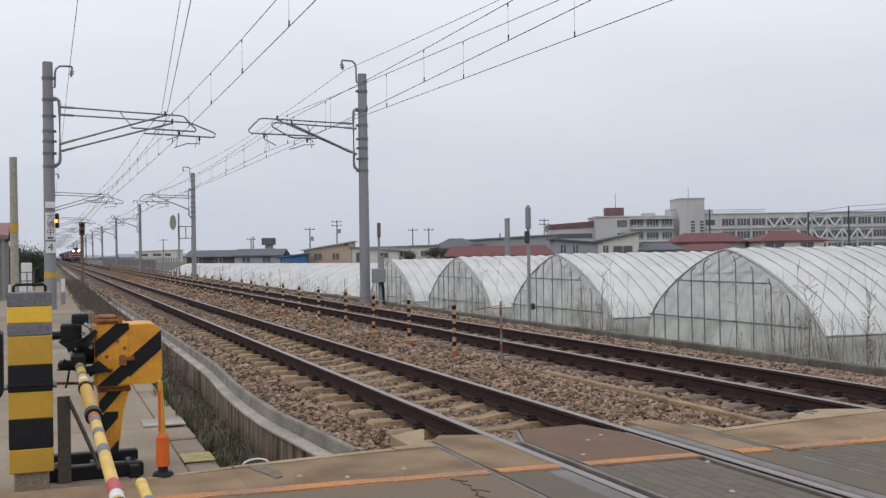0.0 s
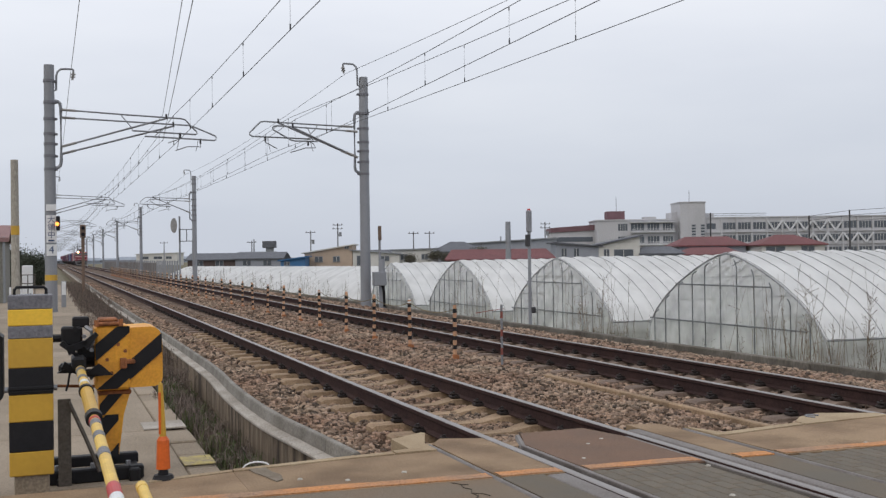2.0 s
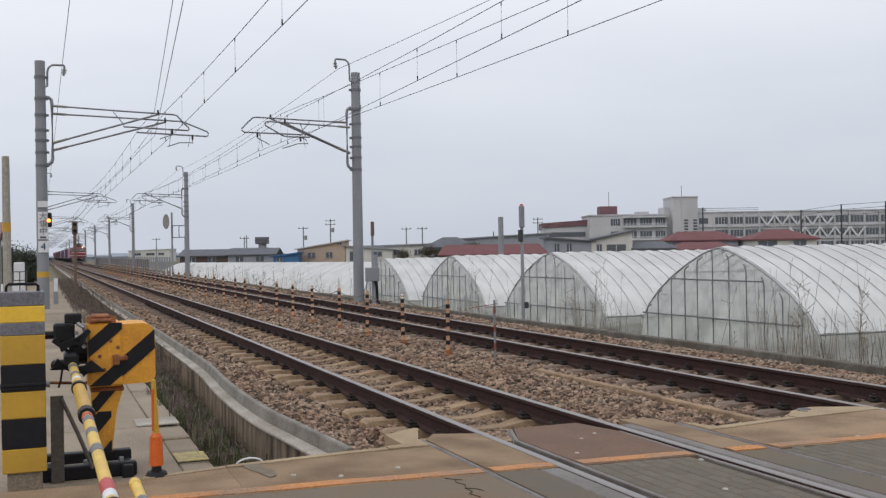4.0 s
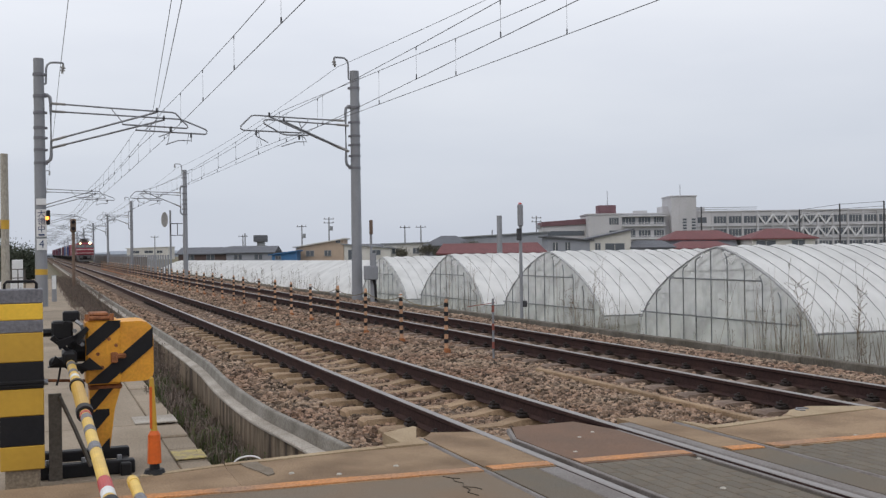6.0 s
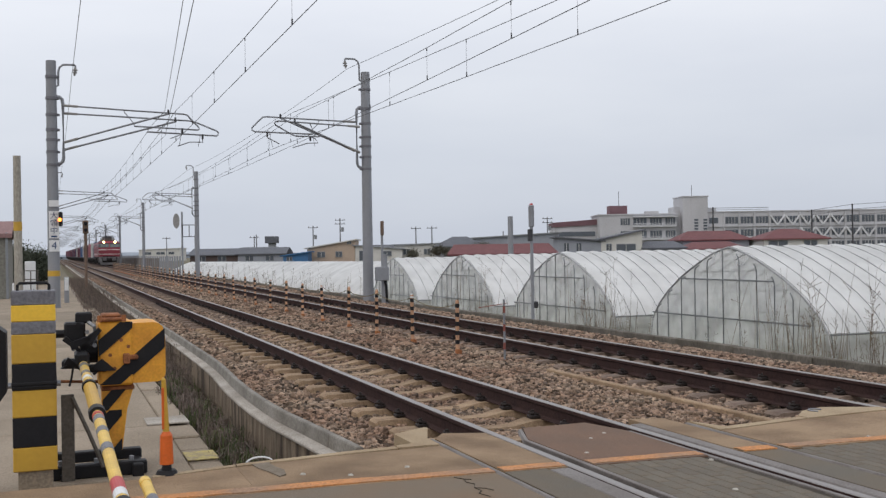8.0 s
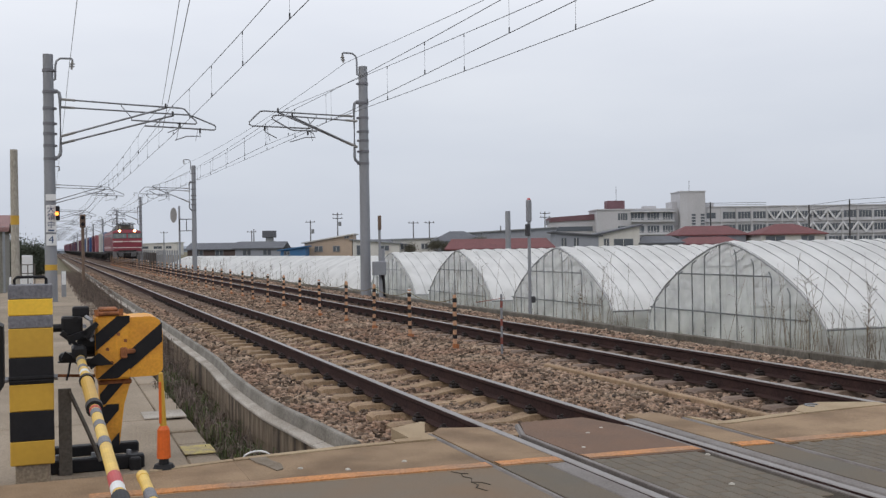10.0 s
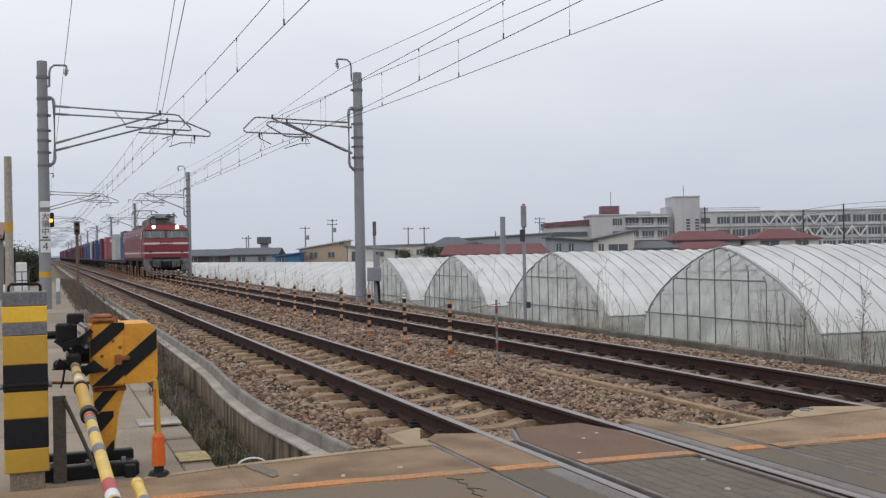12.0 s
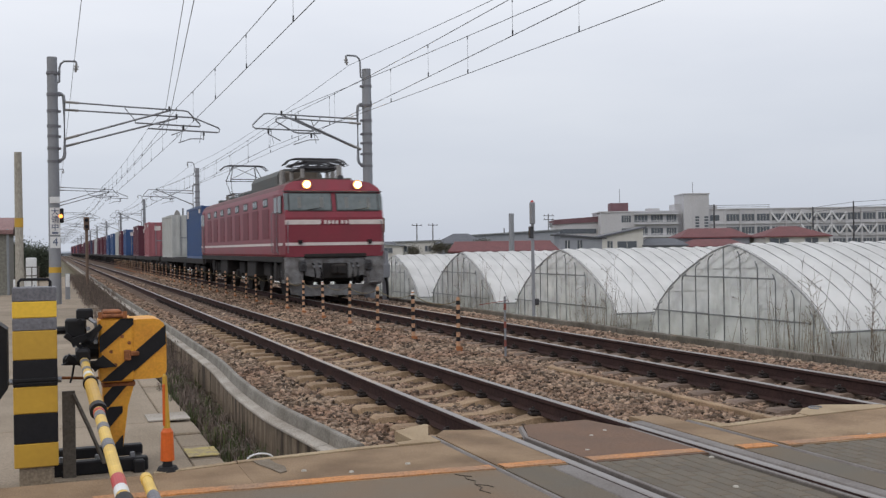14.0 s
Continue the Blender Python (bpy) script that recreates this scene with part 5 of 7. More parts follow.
    # relay cabinets on the path beyond the post
    for x, y, w, h in ((-0.56, 30.5, 0.27, 1.45), (-0.82, 29.0, 0.3, 0.9)):
        c = thing("relay_cabinet", "pale grey steel relay cabinet on the path", "cabinet", pose(x, y, -0.2), "relay cabinets")
        part("body", Geo().box((0, 0, h / 2 + 0.08), (w, 0.35, h), 0.015), M_WHITE, c)
        part("foot", Geo().box((0, 0, 0.04), (w * 0.9, 0.3, 0.09)), M_PATH, c)
        part("door_handle", Geo().box((w * 0.3, -0.185, h / 2), (0.02, 0.02, 0.12), 0.004), M_DARK_STEEL, c)
    r = thing("guard_rail", "grey tube guard rail before a relay cabinet", "guard rail", pose(-0.54, 29.9, -0.2))
    for x in (-0.17, 0.0, 0.17):
        part("post", Geo().cyl((x, 0, 0), (x, 0, 1.28), 0.014, n=6), M_BRACKET, r)
    for z in (1.05, 1.28):
        part("rail", Geo().tube([(-0.19, 0, z), (0.19, 0, z)], 0.014, 6), M_BRACKET, r)
    # low lattice fence by the far track
    m_fence = mat("fence_panel", (0.175, 0.155, 0.14), 0.85, second=(0.11, 0.10, 0.09), scale=1.5, grain=20)
    f = thing("fence", "grey-brown post-and-panel fence beside the far track", "fence")
    y = 101.0
    i = 0
    while y < 240:
        part("post", Geo().box((11.3, y, 0.3), (0.16, 0.16, 1.9), 0.01), M_POLE, f)
        if i > 8:
            part("panel", Geo().box((11.3, y + 1.4, 0.25), (0.05, 2.6, 1.5), 0.01), m_fence, f)
        y += 2.8 if i > 8 else 2.2
        i += 1


def weed(g, x, y, z, h, r, heads):
    lean = Vector((random.gauss(0, 0.10), random.gauss(0, 0.10), 1)).normalized()
    pts = [Vector((x, y, z)) + lean * h * t + Vector((random.gauss(0, 0.012), random.gauss(0, 0.012), 0)) for t in (0, 0.35, 0.7, 1.0)]
    g.tube(pts, r, 4, r_end=r * 0.4)
    for k in range(heads):
        t = random.uniform(0.45, 1.0)
        a = pts[0].lerp(pts[3], t)
        d = Vector((random.gauss(0, 0.5), random.gauss(0, 0.5), random.uniform(0.3, 0.9))).normalized() * random.uniform(0.08, 0.25) * h * 0.6
        g.tube([a, a + d * 0.6, a + d], r * 0.55, 4)
        if random.random() < 0.5:
            g.cyl(a + d, a + d * 1.12, r * 1.8, r * 0.6, 5)


def build_weeds():
    g = Geo()
    for i in range(190):
        y = random.choice((random.uniform(11, 30), random.gauss(14.6, 0.8), random.gauss(21.4, 0.5), random.gauss(22.0, 0.7), random.gauss(29.3, 0.8), random.uniform(28, 60)))
        weed(g, random.uniform(11.35, 12.6), y, -0.85, random.uniform(0.4, 1.3) if random.random() < 0.78 else random.uniform(1.5, 2.1), random.uniform(0.0035, 0.006), random.choice((0, 0, 1, 2, 7)))
    for i in range(150):
        weed(g, random.uniform(11.35, 12.7), random.uniform(10.0, 15.0), -0.85, random.uniform(0.4, 1.3), random.uniform(0.004, 0.006), random.choice((0, 1, 3, 6)))
    for i in range(130):
        weed(g, random.uniform(12.0, 14.2), random.uniform(40, 105), -0.95, random.uniform(0.6, 1.6), random.uniform(0.007, 0.011), random.choice((1, 3, 6)))
    for x, y, h in ((12.0, 21.5, 1.75), (12.2, 14.3, 1.7), (12.5, 13.6, 1.55), (11.9, 22.3, 1.3)):
        weed(g, x, y, -0.85, h, 0.005, 26)
    tagged(new("dry_weeds", g.mesh("dry_weeds", M_DRY, fix=False)), "tall dry brown weed stalks along the field kerb", "weeds", kind="stuff")
    # grass and dead stalks in the gutter below the retaining wall
    c = Geo()
    d = Geo()
    for i in range(16000):
        y = 7.2 + random.random() ** 1.6 * 40
        x = random.uniform(1.28, 2.0)
        green = noise.noise(Vector((x * 2.5, y * 1.6, 0))) > 0.22 if y < 16 else noise.noise(Vector((x, y * 0.5, 3))) > 0.35
        h = random.uniform(0.04, 0.15) * (1.5 if green and random.random() < 0.3 else 1)
        z = -0.36 - 0.19 * smoothstep(1.3, 1.8, x)
        a = random.uniform(0, 6.283)
        s = Vector((math.cos(a), math.sin(a), 0))
        w = 0.006 + 0.0005 * y
        tip = Vector((x, y, z + h)) + Vector((random.gauss(0, 0.11), random.gauss(0, 0.11), 0))
        (c if green else d).add([Vector((x, y, z)) - s * w, Vector((x, y, z)) + s * w, tip], [(0, 1, 2)])
    for i in range(1600):
        y = 15 + random.random() ** 1.2 * 60
        weed(d, random.uniform(1.25 - 0.4 * smoothstep(16, 26, y), 2.0), y, -0.52, random.uniform(0.24, 0.46) + 0.16 * smoothstep(18, 40, y), 0.006 + 0.00012 * y, random.choice((1, 3, 5)))
    for k in range(60):
        cx, cy = random.uniform(1.26, 1.72), 7.5 + 8.5 * random.random() ** 1.3
        zc = -0.36 - 0.19 * smoothstep(1.3, 1.8, cx)
        live = random.random() < 0.5
        for i in range(46):
            a, reach, h = random.uniform(0, 6.283), random.uniform(0.05, 0.22), random.uniform(0.08, 0.26)
            out, side = Vector((math.cos(a), math.sin(a), 0)), Vector((-math.sin(a), math.cos(a), 0)) * 0.004
            p0 = Vector((cx + random.gauss(0, 0.05), cy + random.gauss(0, 0.09), zc))
            p1, p2 = p0 + out * reach * 0.35 + Vector((0, 0, h)), p0 + out * reach + Vector((0, 0, h * random.uniform(0.5, 1.05)))
            (c if live and random.random() < 0.75 else d).add([p0 - side, p0 + side, p1 + side, p1 - side, p2], [(0, 1, 2, 3), (3, 2, 4)])
    tagged(new("gutter_grass", c.mesh("gutter_grass", M_GRASS, fix=False)), "short green grass in the gutter below the wall", "grass", kind="stuff")
    tagged(new("dead_grass", d.mesh("dead_grass", M_DEAD, fix=False)), "dead brown grass and stalks along the wall", "grass", kind="stuff")


build_greenhouses()
build_crossing_gear()
build_stakes()
build_lineside()
build_weeds()


# ---- the goods train ----
M_LOCO = mat("locomotive_red", (0.225, 0.032, 0.049), 0.42, second=(0.165, 0.038, 0.048), scale=1.6, amount=0.6, grain=40, grain_amount=0.08, bump=0.03, stretch=(1, 1, 0.4))
M_LOCO_ROOF = mat("locomotive_roof", (0.135, 0.042, 0.046), 0.6, second=(0.085, 0.055, 0.052), scale=2, grain=40)
M_LOCO_DARK = mat("underframe_black", (0.016, 0.015, 0.016), 0.8, second=(0.038, 0.031, 0.027), scale=3, grain=40)
M_LOCO_GREY = mat("plough_grey", (0.21, 0.21, 0.215), 0.6, second=(0.085, 0.075, 0.07), scale=4, amount=0.8, grain=40)
M_STRIPE = mat("cream_stripe", (0.66, 0.60, 0.58), 0.5, second=(0.5, 0.44, 0.42), scale=4, grain=40, grain_amount=0.05, bump=0)
# cab panes: a grey-green sky reflection is mixed into the base colour
M_GLASS = mat("cab_glass", (0.12, 0.145, 0.15), 0.08, grain=30, grain_amount=0.02, bump=0, spec=0.7)
M_SIDE_GLASS = mat("side_glass", (0.10, 0.115, 0.12), 0.2, grain=30, grain_amount=0.02, bump=0, spec=0.3)
M_HEADREST = mat("pale_seat_cover", (0.17, 0.18, 0.18), 0.6, grain=30, grain_amount=0.04, bump=0)
M_RUBBER = mat("window_rubber", (0.05, 0.05, 0.05), 0.6, grain=40, bump=0)
M_LOUVRE = mat("louvre_red", (0.165, 0.030, 0.042), 0.55, scale=2, grain=40, bump=0.03)
M_MONITOR = mat("roof_box_grey", (0.095, 0.108, 0.108), 0.65, second=(0.12, 0.105, 0.09), scale=2, grain=40)
M_LAMP = mat("headlamp_glow", (1, 0.85, 0.6), 0.3, emit=(1.0, 0.66, 0.30, 700.0), bump=0)
M_LAMP_RING = mat("headlamp_reflector", (1, 0.7, 0.3), 0.3, emit=(1.0, 0.50, 0.15, 3.2), bump=0)
M_BUFF = mat("roof_gear_buff", (0.115, 0.095, 0.078), 0.7, grain=40)
LOCO_LEN, SPEED, FRONT_END = 17.4, 20.62, 28.75


def rake(z):
    """How far the cab front leans back at height z."""
    return 0.0 if z < 2.35 else (z - 2.35) * 0.30 if z < 3.1 else 0.225 + (z - 3.1) * 0.8


def loco_body(parent):
    ring = [(-1.40, 1.24), (-1.43, 1.32), (-1.43, 2.35), (-1.43, 3.02), (-1.41, 3.15), (-1.33, 3.27), (-1.08, 3.38), (-0.55, 3.45)]
    ring = ring + [(-x, z) for x, z in ring[::-1]]
    n = len(ring)
    g = Geo()
    stations = [("f", 0.0), ("f", 0.55), ("f", 1.2), ("m", 8.7), ("r", 1.2), ("r", 0.55), ("r", 0.0)]
    for k, d in stations:
        for x, z in ring:
            lean = rake(z) * max(0, 1 - d / 1.2)
            tuck = 0.05 if d == 0 and abs(x) > 1.3 else 0.0
            y = {"f": d + lean, "m": d, "r": LOCO_LEN - d - lean}[k]
            g.v.append((x - math.copysign(tuck, x), y, z))
    for i in range(len(stations) - 1):
        for j in range(n):
            a, b = i * n + j, i * n + (j + 1) % n
            g.f.append((a, b, b + n, a + n))
            g.m.append(1 if 4 <= j <= n - 6 else 0)
    h = n // 2
    for base in (0, (len(stations) - 1) * n):
        for j in range(h - 1):
            g.f.append((base + j, base + j + 1, base + n - 2 - j, base + n - 1 - j))
            g.m.append(0)
    part("body", g, [M_LOCO, M_LOCO_ROOF], parent, "dull crimson painted steel body")


def slant_box(g, x0, x1, z0, z1, thick=0.03, off=0.0, slot=0):
    """A pane or panel that lies on the raked cab front."""
    vs = []
    for x, z in ((x0, z0), (x1, z0), (x1, z1), (x0, z1)):
        vs.append((x, rake(z) - thick - off, z))
    for x, z in ((x0, z0), (x1, z0), (x1, z1), (x0, z1)):
        vs.append((x, rake(z) + 0.02, z))
    g.add(vs, [(0, 1, 2, 3), (4, 7, 6, 5), (0, 4, 5, 1), (1, 5, 6, 2), (2, 6, 7, 3), (3, 7, 4, 0)], slot)
    return g


def build_bogie(parent, y, wheel_r, gap, mt):
    b = part("bogie", Geo().box((-0.98, y, 0.62), (0.14, gap + 1.5, 0.26), 0.04).box((0.98, y, 0.62), (0.14, gap + 1.5, 0.26), 0.04)
             .box((0, y, 0.62), (2.0, 0.5, 0.3), 0.03).box((-1.06, y - 0.3, 0.78), (0.12, 0.25, 0.4), 0.02).box((-1.06, y + 0.3, 0.78), (0.12, 0.25, 0.4), 0.02), mt, parent)
    for dy in (-gap / 2, gap / 2):
        g = Geo()
        for sx in (-1, 1):
            g.cyl((sx * 0.53, y + dy, wheel_r), (sx * 0.66, y + dy, wheel_r), wheel_r, n=22)
            g.cyl((sx * 0.49, y + dy, wheel_r), (sx * 0.53, y + dy, wheel_r), wheel_r + 0.025, n=22)
            g.box((sx * 1.06, y + dy, wheel_r), (0.16, 0.32, 0.30), 0.04)
        g.cyl((-0.9, y + dy, wheel_r), (0.9, y + dy, wheel_r), 0.08, n=8)
        part("wheelset", g, M_LOCO_DARK, b)


def pantograph(parent, y, top, low, z0=3.48):
    """Diamond frame on four insulators."""
    for sx in (-0.55, 0.55):
        for dy in (-0.75, 0.75):
            part("insulator", Geo().cyl((sx, y + dy, z0 - 0.05), (sx, y + dy, low - 0.03), 0.06, n=8), M_INSUL, parent)
    g = Geo()
    for sx in (-0.55, 0.55):
        g.tube([(sx, y - 0.85, low), (sx, y + 0.85, low)], 0.03, 6)
    for dy in (-0.75, 0.75):
        g.tube([(-0.6, y + dy, low), (0.6, y + dy, low)], 0.03, 6)
    mid = (low + top) / 2
    sp = 0.35 + 0.75 * min(1, (1.6 - min(1.5, top - low)))
    for sx in (-1, 1):
        for dy in (-1, 1):
            g.tube([(sx * 0.5, y + dy * 0.2, low + 0.02), (sx * 0.62, y + dy * sp, mid), (sx * 0.45, y + dy * 0.12, top - 0.05)], 0.020, 6)
        g.tube([(sx * 0.62, y - sp, mid), (-sx * 0.45, y - 0.12, top - 0.05)], 0.012, 5)
    for dy in (-sp, sp):
        g.tube([(-0.62, y + dy, mid), (0.62, y + dy, mid)], 0.018, 6)
    part("pantograph_frame", g, M_DARK_STEEL, parent)
    g = Geo()
    for dy in (-0.18, 0.18):
        g.tube([(-0.95, y + dy, top - 0.20), (-0.78, y + dy, top - 0.04), (-0.6, y + dy, top), (0.6, y + dy, top), (0.78, y + dy, top - 0.04), (0.95, y + dy, top - 0.20)], 0.024, 6)
    part("collector_head", g, M_DARK_STEEL, parent)


def build_locomotive():
    lo = thing("locomotive", "dull red electric locomotive with cream stripes and lit headlamps", "locomotive")
    loco_body(lo)
    L = LOCO_LEN
    # front panes with rubber frames
    for x0, x1 in ((-1.24, -0.09), (0.09, 1.24)):
        fr = part("windscreen_frame", slant_box(Geo(), x0 - 0.035, x1 + 0.035, 2.525, 3.055, 0.015), M_RUBBER, lo)
        part("windscreen", slant_box(Geo(), x0, x1, 2.565, 3.02, 0.03), M_GLASS, fr, "dark windscreen pane")
        part("wiper", Geo().tube([((x0 + x1) / 2 - 0.1, rake(2.58) - 0.05, 2.56), ((x0 + x1) / 2 + 0.28, rake(2.62) - 0.06, 2.62)], 0.010, 5), M_BLACK, fr)
        for x in (x0 + 0.22, x1 - 0.30):
            part("seat_headrest", slant_box(Geo(), x, x + 0.10, 2.62, 2.93, 0.034), M_HEADREST, fr, "pale shape behind the glass")
    part("rain_gutter", slant_box(Geo(), -1.40, 1.40, 3.075, 3.105, 0.05), M_RUBBER, lo, "dark rain gutter above the windscreen")
    for sx in (-1, 1):
        part("corner_window", Geo().add([(sx * 1.28, rake(2.55) - 0.02, 2.55), (sx * 1.388, rake(2.55) - 0.0, 2.55), (sx * 1.385, rake(3.03), 3.03), (sx * 1.28, rake(3.03) - 0.02, 3.03),
                                         (sx * 1.28, rake(2.55) + 0.05, 2.55), (sx * 1.388, rake(2.55) + 0.05, 2.55), (sx * 1.385, rake(3.03) + 0.05, 3.03), (sx * 1.28, rake(3.03) + 0.05, 3.03)],
                                        [(0, 1, 2, 3), (4, 7, 6, 5), (0, 4, 5, 1), (1, 5, 6, 2), (2, 6, 7, 3), (3, 7, 4, 0)]), M_GLASS, lo)
        lamp_y = rake(3.28) - 0.02
        hl = part("headlight", Geo().cyl((sx * 0.72, lamp_y + 0.15, 3.29), (sx * 0.72, lamp_y - 0.10, 3.29), 0.135, 0.135, 18), M_LOCO, lo, "round headlamp housing")
        part("lens", Geo().cyl((sx * 0.72, lamp_y - 0.095, 3.29), (sx * 0.72, lamp_y - 0.125, 3.29), 0.12, 0.11, 18), M_LAMP_RING, hl, "glowing amber lens")
        part("bulb", Geo().cyl((sx * 0.72, lamp_y - 0.12, 3.29), (sx * 0.72, lamp_y - 0.135, 3.29), 0.065, 0.05, 14), M_LAMP, hl, "dazzling warm white bulb")
        part("tail_light", Geo().cyl((sx * 0.98, 0.02, 1.64), (sx * 0.98, -0.08, 1.64), 0.058, 0.052, 14).box((sx * 0.98, -0.04, 1.70), (0.14, 0.09, 0.018), 0.004), M_BLACK, lo, "dark marker lamp on the cab front")
        part("front_handrail", Geo().tube([(sx * 1.30, -0.03, 1.35), (sx * 1.33, -0.06, 1.4), (sx * 1.33, -0.06, 2.2), (sx * 1.30, -0.02, 2.25)], 0.014, 6), M_STEEL, lo)
    # stripes: two halves above the number panel, a full one lower down
    for x0, x1 in ((-1.385, -0.32), (0.32, 1.385)):
        slant = 0.10 if x0 < 0 else -0.10
        g = Geo()
        a, b = (x0, x1 - slant) if x0 < 0 else (x0 - slant, x1)
        outline = [(a, 2.15), (b, 2.15), (x1, 2.28), (x0, 2.28)]
        g.prism(outline, -0.012, 0.01)
        part("front_stripe", g, M_STRIPE, lo, "cream stripe")
    part("front_stripe", Geo().box((0, 0.0, 1.60), (2.77, 0.022, 0.085)), M_STRIPE, lo, "thin cream stripe")
    pl = part("number_panel", Geo().box((0, -0.01, 2.215), (0.78, 0.02, 0.15), 0.005), M_LOCO, lo)
    for i in range(6):
        part("number_bar", Geo().box((-0.28 + 0.11 * i + (0.04 if i > 3 else 0), -0.024, 2.215), (0.07, 0.012, 0.10)), M_STRIPE, pl)
    for sx in (-1, 1):
        part("side_stripe", Geo().box((sx * 1.432, L / 2, 1.60), (0.012, L - 0.3, 0.075)), M_STRIPE, lo, "thin cream stripe")
        # cab doors, side windows and louvre panels
        for y in (1.05, L - 1.05):
            d = part("cab_door", Geo().box((sx * 1.425, y, 2.16), (0.03, 0.62, 1.75), 0.01), M_LOUVRE, lo, "recessed crimson cab door")
            part("door_window", Geo().box((sx * 1.437, y, 2.72), (0.02, 0.42, 0.46), 0.006), M_SIDE_GLASS, d)
            for dy in (-0.36, 0.36):
                part("handrail", Geo().tube([(sx * 1.43, y + dy, 1.35), (sx * 1.49, y + dy, 1.4), (sx * 1.49, y + dy, 2.5), (sx * 1.43, y + dy, 2.55)], 0.014, 6), M_STEEL, d)
        for y in (0.52, L - 0.52):
            part("cab_side_window", Geo().box((sx * 1.43, y, 2.72), (0.03, 0.42, 0.5), 0.01), M_SIDE_GLASS, lo)
        for i in range(8):
            y = 2.6 + 1.72 * i
            wn = part("side_window", Geo().box((sx * 1.432, y, 2.86), (0.02, 0.72, 0.26), 0.006), M_RUBBER, lo)
            for dy in (-0.18, 0.18):
                part("pane", Geo().box((sx * 1.436, y + dy, 2.86), (0.02, 0.30, 0.18), 0.004), M_SIDE_GLASS, wn)
            lv = part("louvre_panel", Geo().box((sx * 1.432, y, 2.22), (0.018, 1.02, 0.90), 0.004), M_LOUVRE, lo, "louvred ventilation panel")
            g = Geo()
            for k in range(9):
                g.box((sx * 1.4385, y, 1.84 + 0.095 * k), (0.008, 0.94, 0.05))
            part("slat", g, M_LOUVRE, lv)
        g = Geo().box((sx * 1.37, L / 2, 1.17), (0.10, L - 0.6, 0.16), 0.01)
        part("sill_beam", g, M_LOCO_DARK, lo)
        for y in (5.6, 11.4):
            part("equipment_box", Geo().box((sx * 1.1, y, 0.85), (0.5, 1.5, 0.55), 0.03), M_LOCO_DARK, lo)
        for y in (0.35, 1.35):
            part("step_iron", Geo().box((sx * 1.30, y, 0.62), (0.22, 0.36, 0.04), 0.005).box((sx * 1.39, y, 0.9), (0.03, 0.3, 0.6), 0.005), M_LOCO_DARK, lo)
    # plough, coupler, hoses below the buffer beam
    part("buffer_beam", Geo().box((0, 0.24, 1.13), (2.62, 0.30, 0.22), 0.02), M_LOCO_DARK, lo)
    for sx in (-1, 1):
        part("corner_skirt", Geo().prism([(sx * 0.86, 1.22), (sx * 1.38, 1.24), (sx * 1.37, 0.58), (sx * 1.26, 0.42), (sx * 0.92, 0.46)], 0.02, 0.10), M_LOCO_GREY, lo, "weathered grey corner skirt")
        part("side_skirt", Geo().box((sx * 1.36, 0.34, 0.86), (0.05, 0.56, 0.72), 0.01), M_LOCO_GREY, lo, "weathered grey corner skirt")
        part("jumper_socket", Geo().box((sx * 0.93, -0.02, 0.98), (0.19, 0.16, 0.32), 0.04).cyl((sx * 0.93, -0.08, 1.0), (sx * 0.93, -0.15, 0.98), 0.07, n=10), M_DARK_STEEL, lo)
        part("foot_step", Geo().box((sx * 1.12, -0.06, 0.50), (0.38, 0.20, 0.035), 0.005).box((sx * 1.27, 0.0, 0.62), (0.03, 0.05, 0.26), 0.004).box((sx * 0.97, 0.0, 0.62), (0.03, 0.05, 0.26), 0.004), M_LOCO_GREY, lo)
        part("rail_guard", Geo().box((sx * 0.60, 0.35, 0.32), (0.10, 0.06, 0.44), 0.01), M_LOCO_DARK, lo)
    part("front_plate", Geo().prism([(-0.85, 1.20), (0.85, 1.20), (0.85, 0.72), (0.40, 0.62), (-0.40, 0.62), (-0.85, 0.72)], 0.07, 0.13), M_LOCO_GREY, lo, "grimy grey coupler plate")
    part("plough", Geo().prism([(-1.25, 0.44), (1.25, 0.44), (1.20, 0.20), (0.9, 0.13), (-0.9, 0.13), (-1.20, 0.20)], 0.22, 0.28), M_LOCO_GREY, lo, "scuffed steel plough plate")
    # solid dark box painted as the shade of an opening behind the coupler
    part("opening_shade", Geo().box((0, 0.055, 0.84), (0.72, 0.05, 0.44), 0.02), M_LOCO_DARK, lo)
    part("coupler", Geo().box((0, -0.15, 0.88), (0.26, 0.50, 0.28), 0.05).box((0.08, -0.42, 0.88), (0.22, 0.18, 0.32), 0.06), M_LOCO_DARK, lo)
    for x in (-0.62, 0.62, -0.45, 0.47):
        part("brake_hose", Geo().tube([(x, 0.10, 1.06), (x, -0.10, 0.98), (x * 0.97, -0.13, 0.74), (x * 0.93, -0.06, 0.56)], 0.028, 7), M_BLACK, lo)
        part("hose_cock", Geo().cyl((x, -0.02, 0.97), (x, -0.13, 0.97), 0.035, n=8), M_STEEL, lo)
    # dark strip added for the shadowed recess under the body front
    part("recess_shade", Geo().box((0, 0.0, 1.27), (1.75, 0.06, 0.11), 0.02), M_LOCO_DARK, lo)
    # roof
    part("roof_monitor", Geo().prism([(-0.70, 3.38), (-0.72, 3.82), (-0.64, 3.96), (-0.48, 4.04), (0.48, 4.04), (0.64, 3.96), (0.72, 3.82), (0.70, 3.38)], 4.4, 9.0), M_MONITOR, lo, "dark grey roof equipment box")
    part("roof_monitor", Geo().prism([(-0.55, 3.40), (-0.58, 3.62), (-0.45, 3.70), (0.45, 3.70), (0.58, 3.62), (0.55, 3.40)], 9.4, 11.6), M_MONITOR, lo)
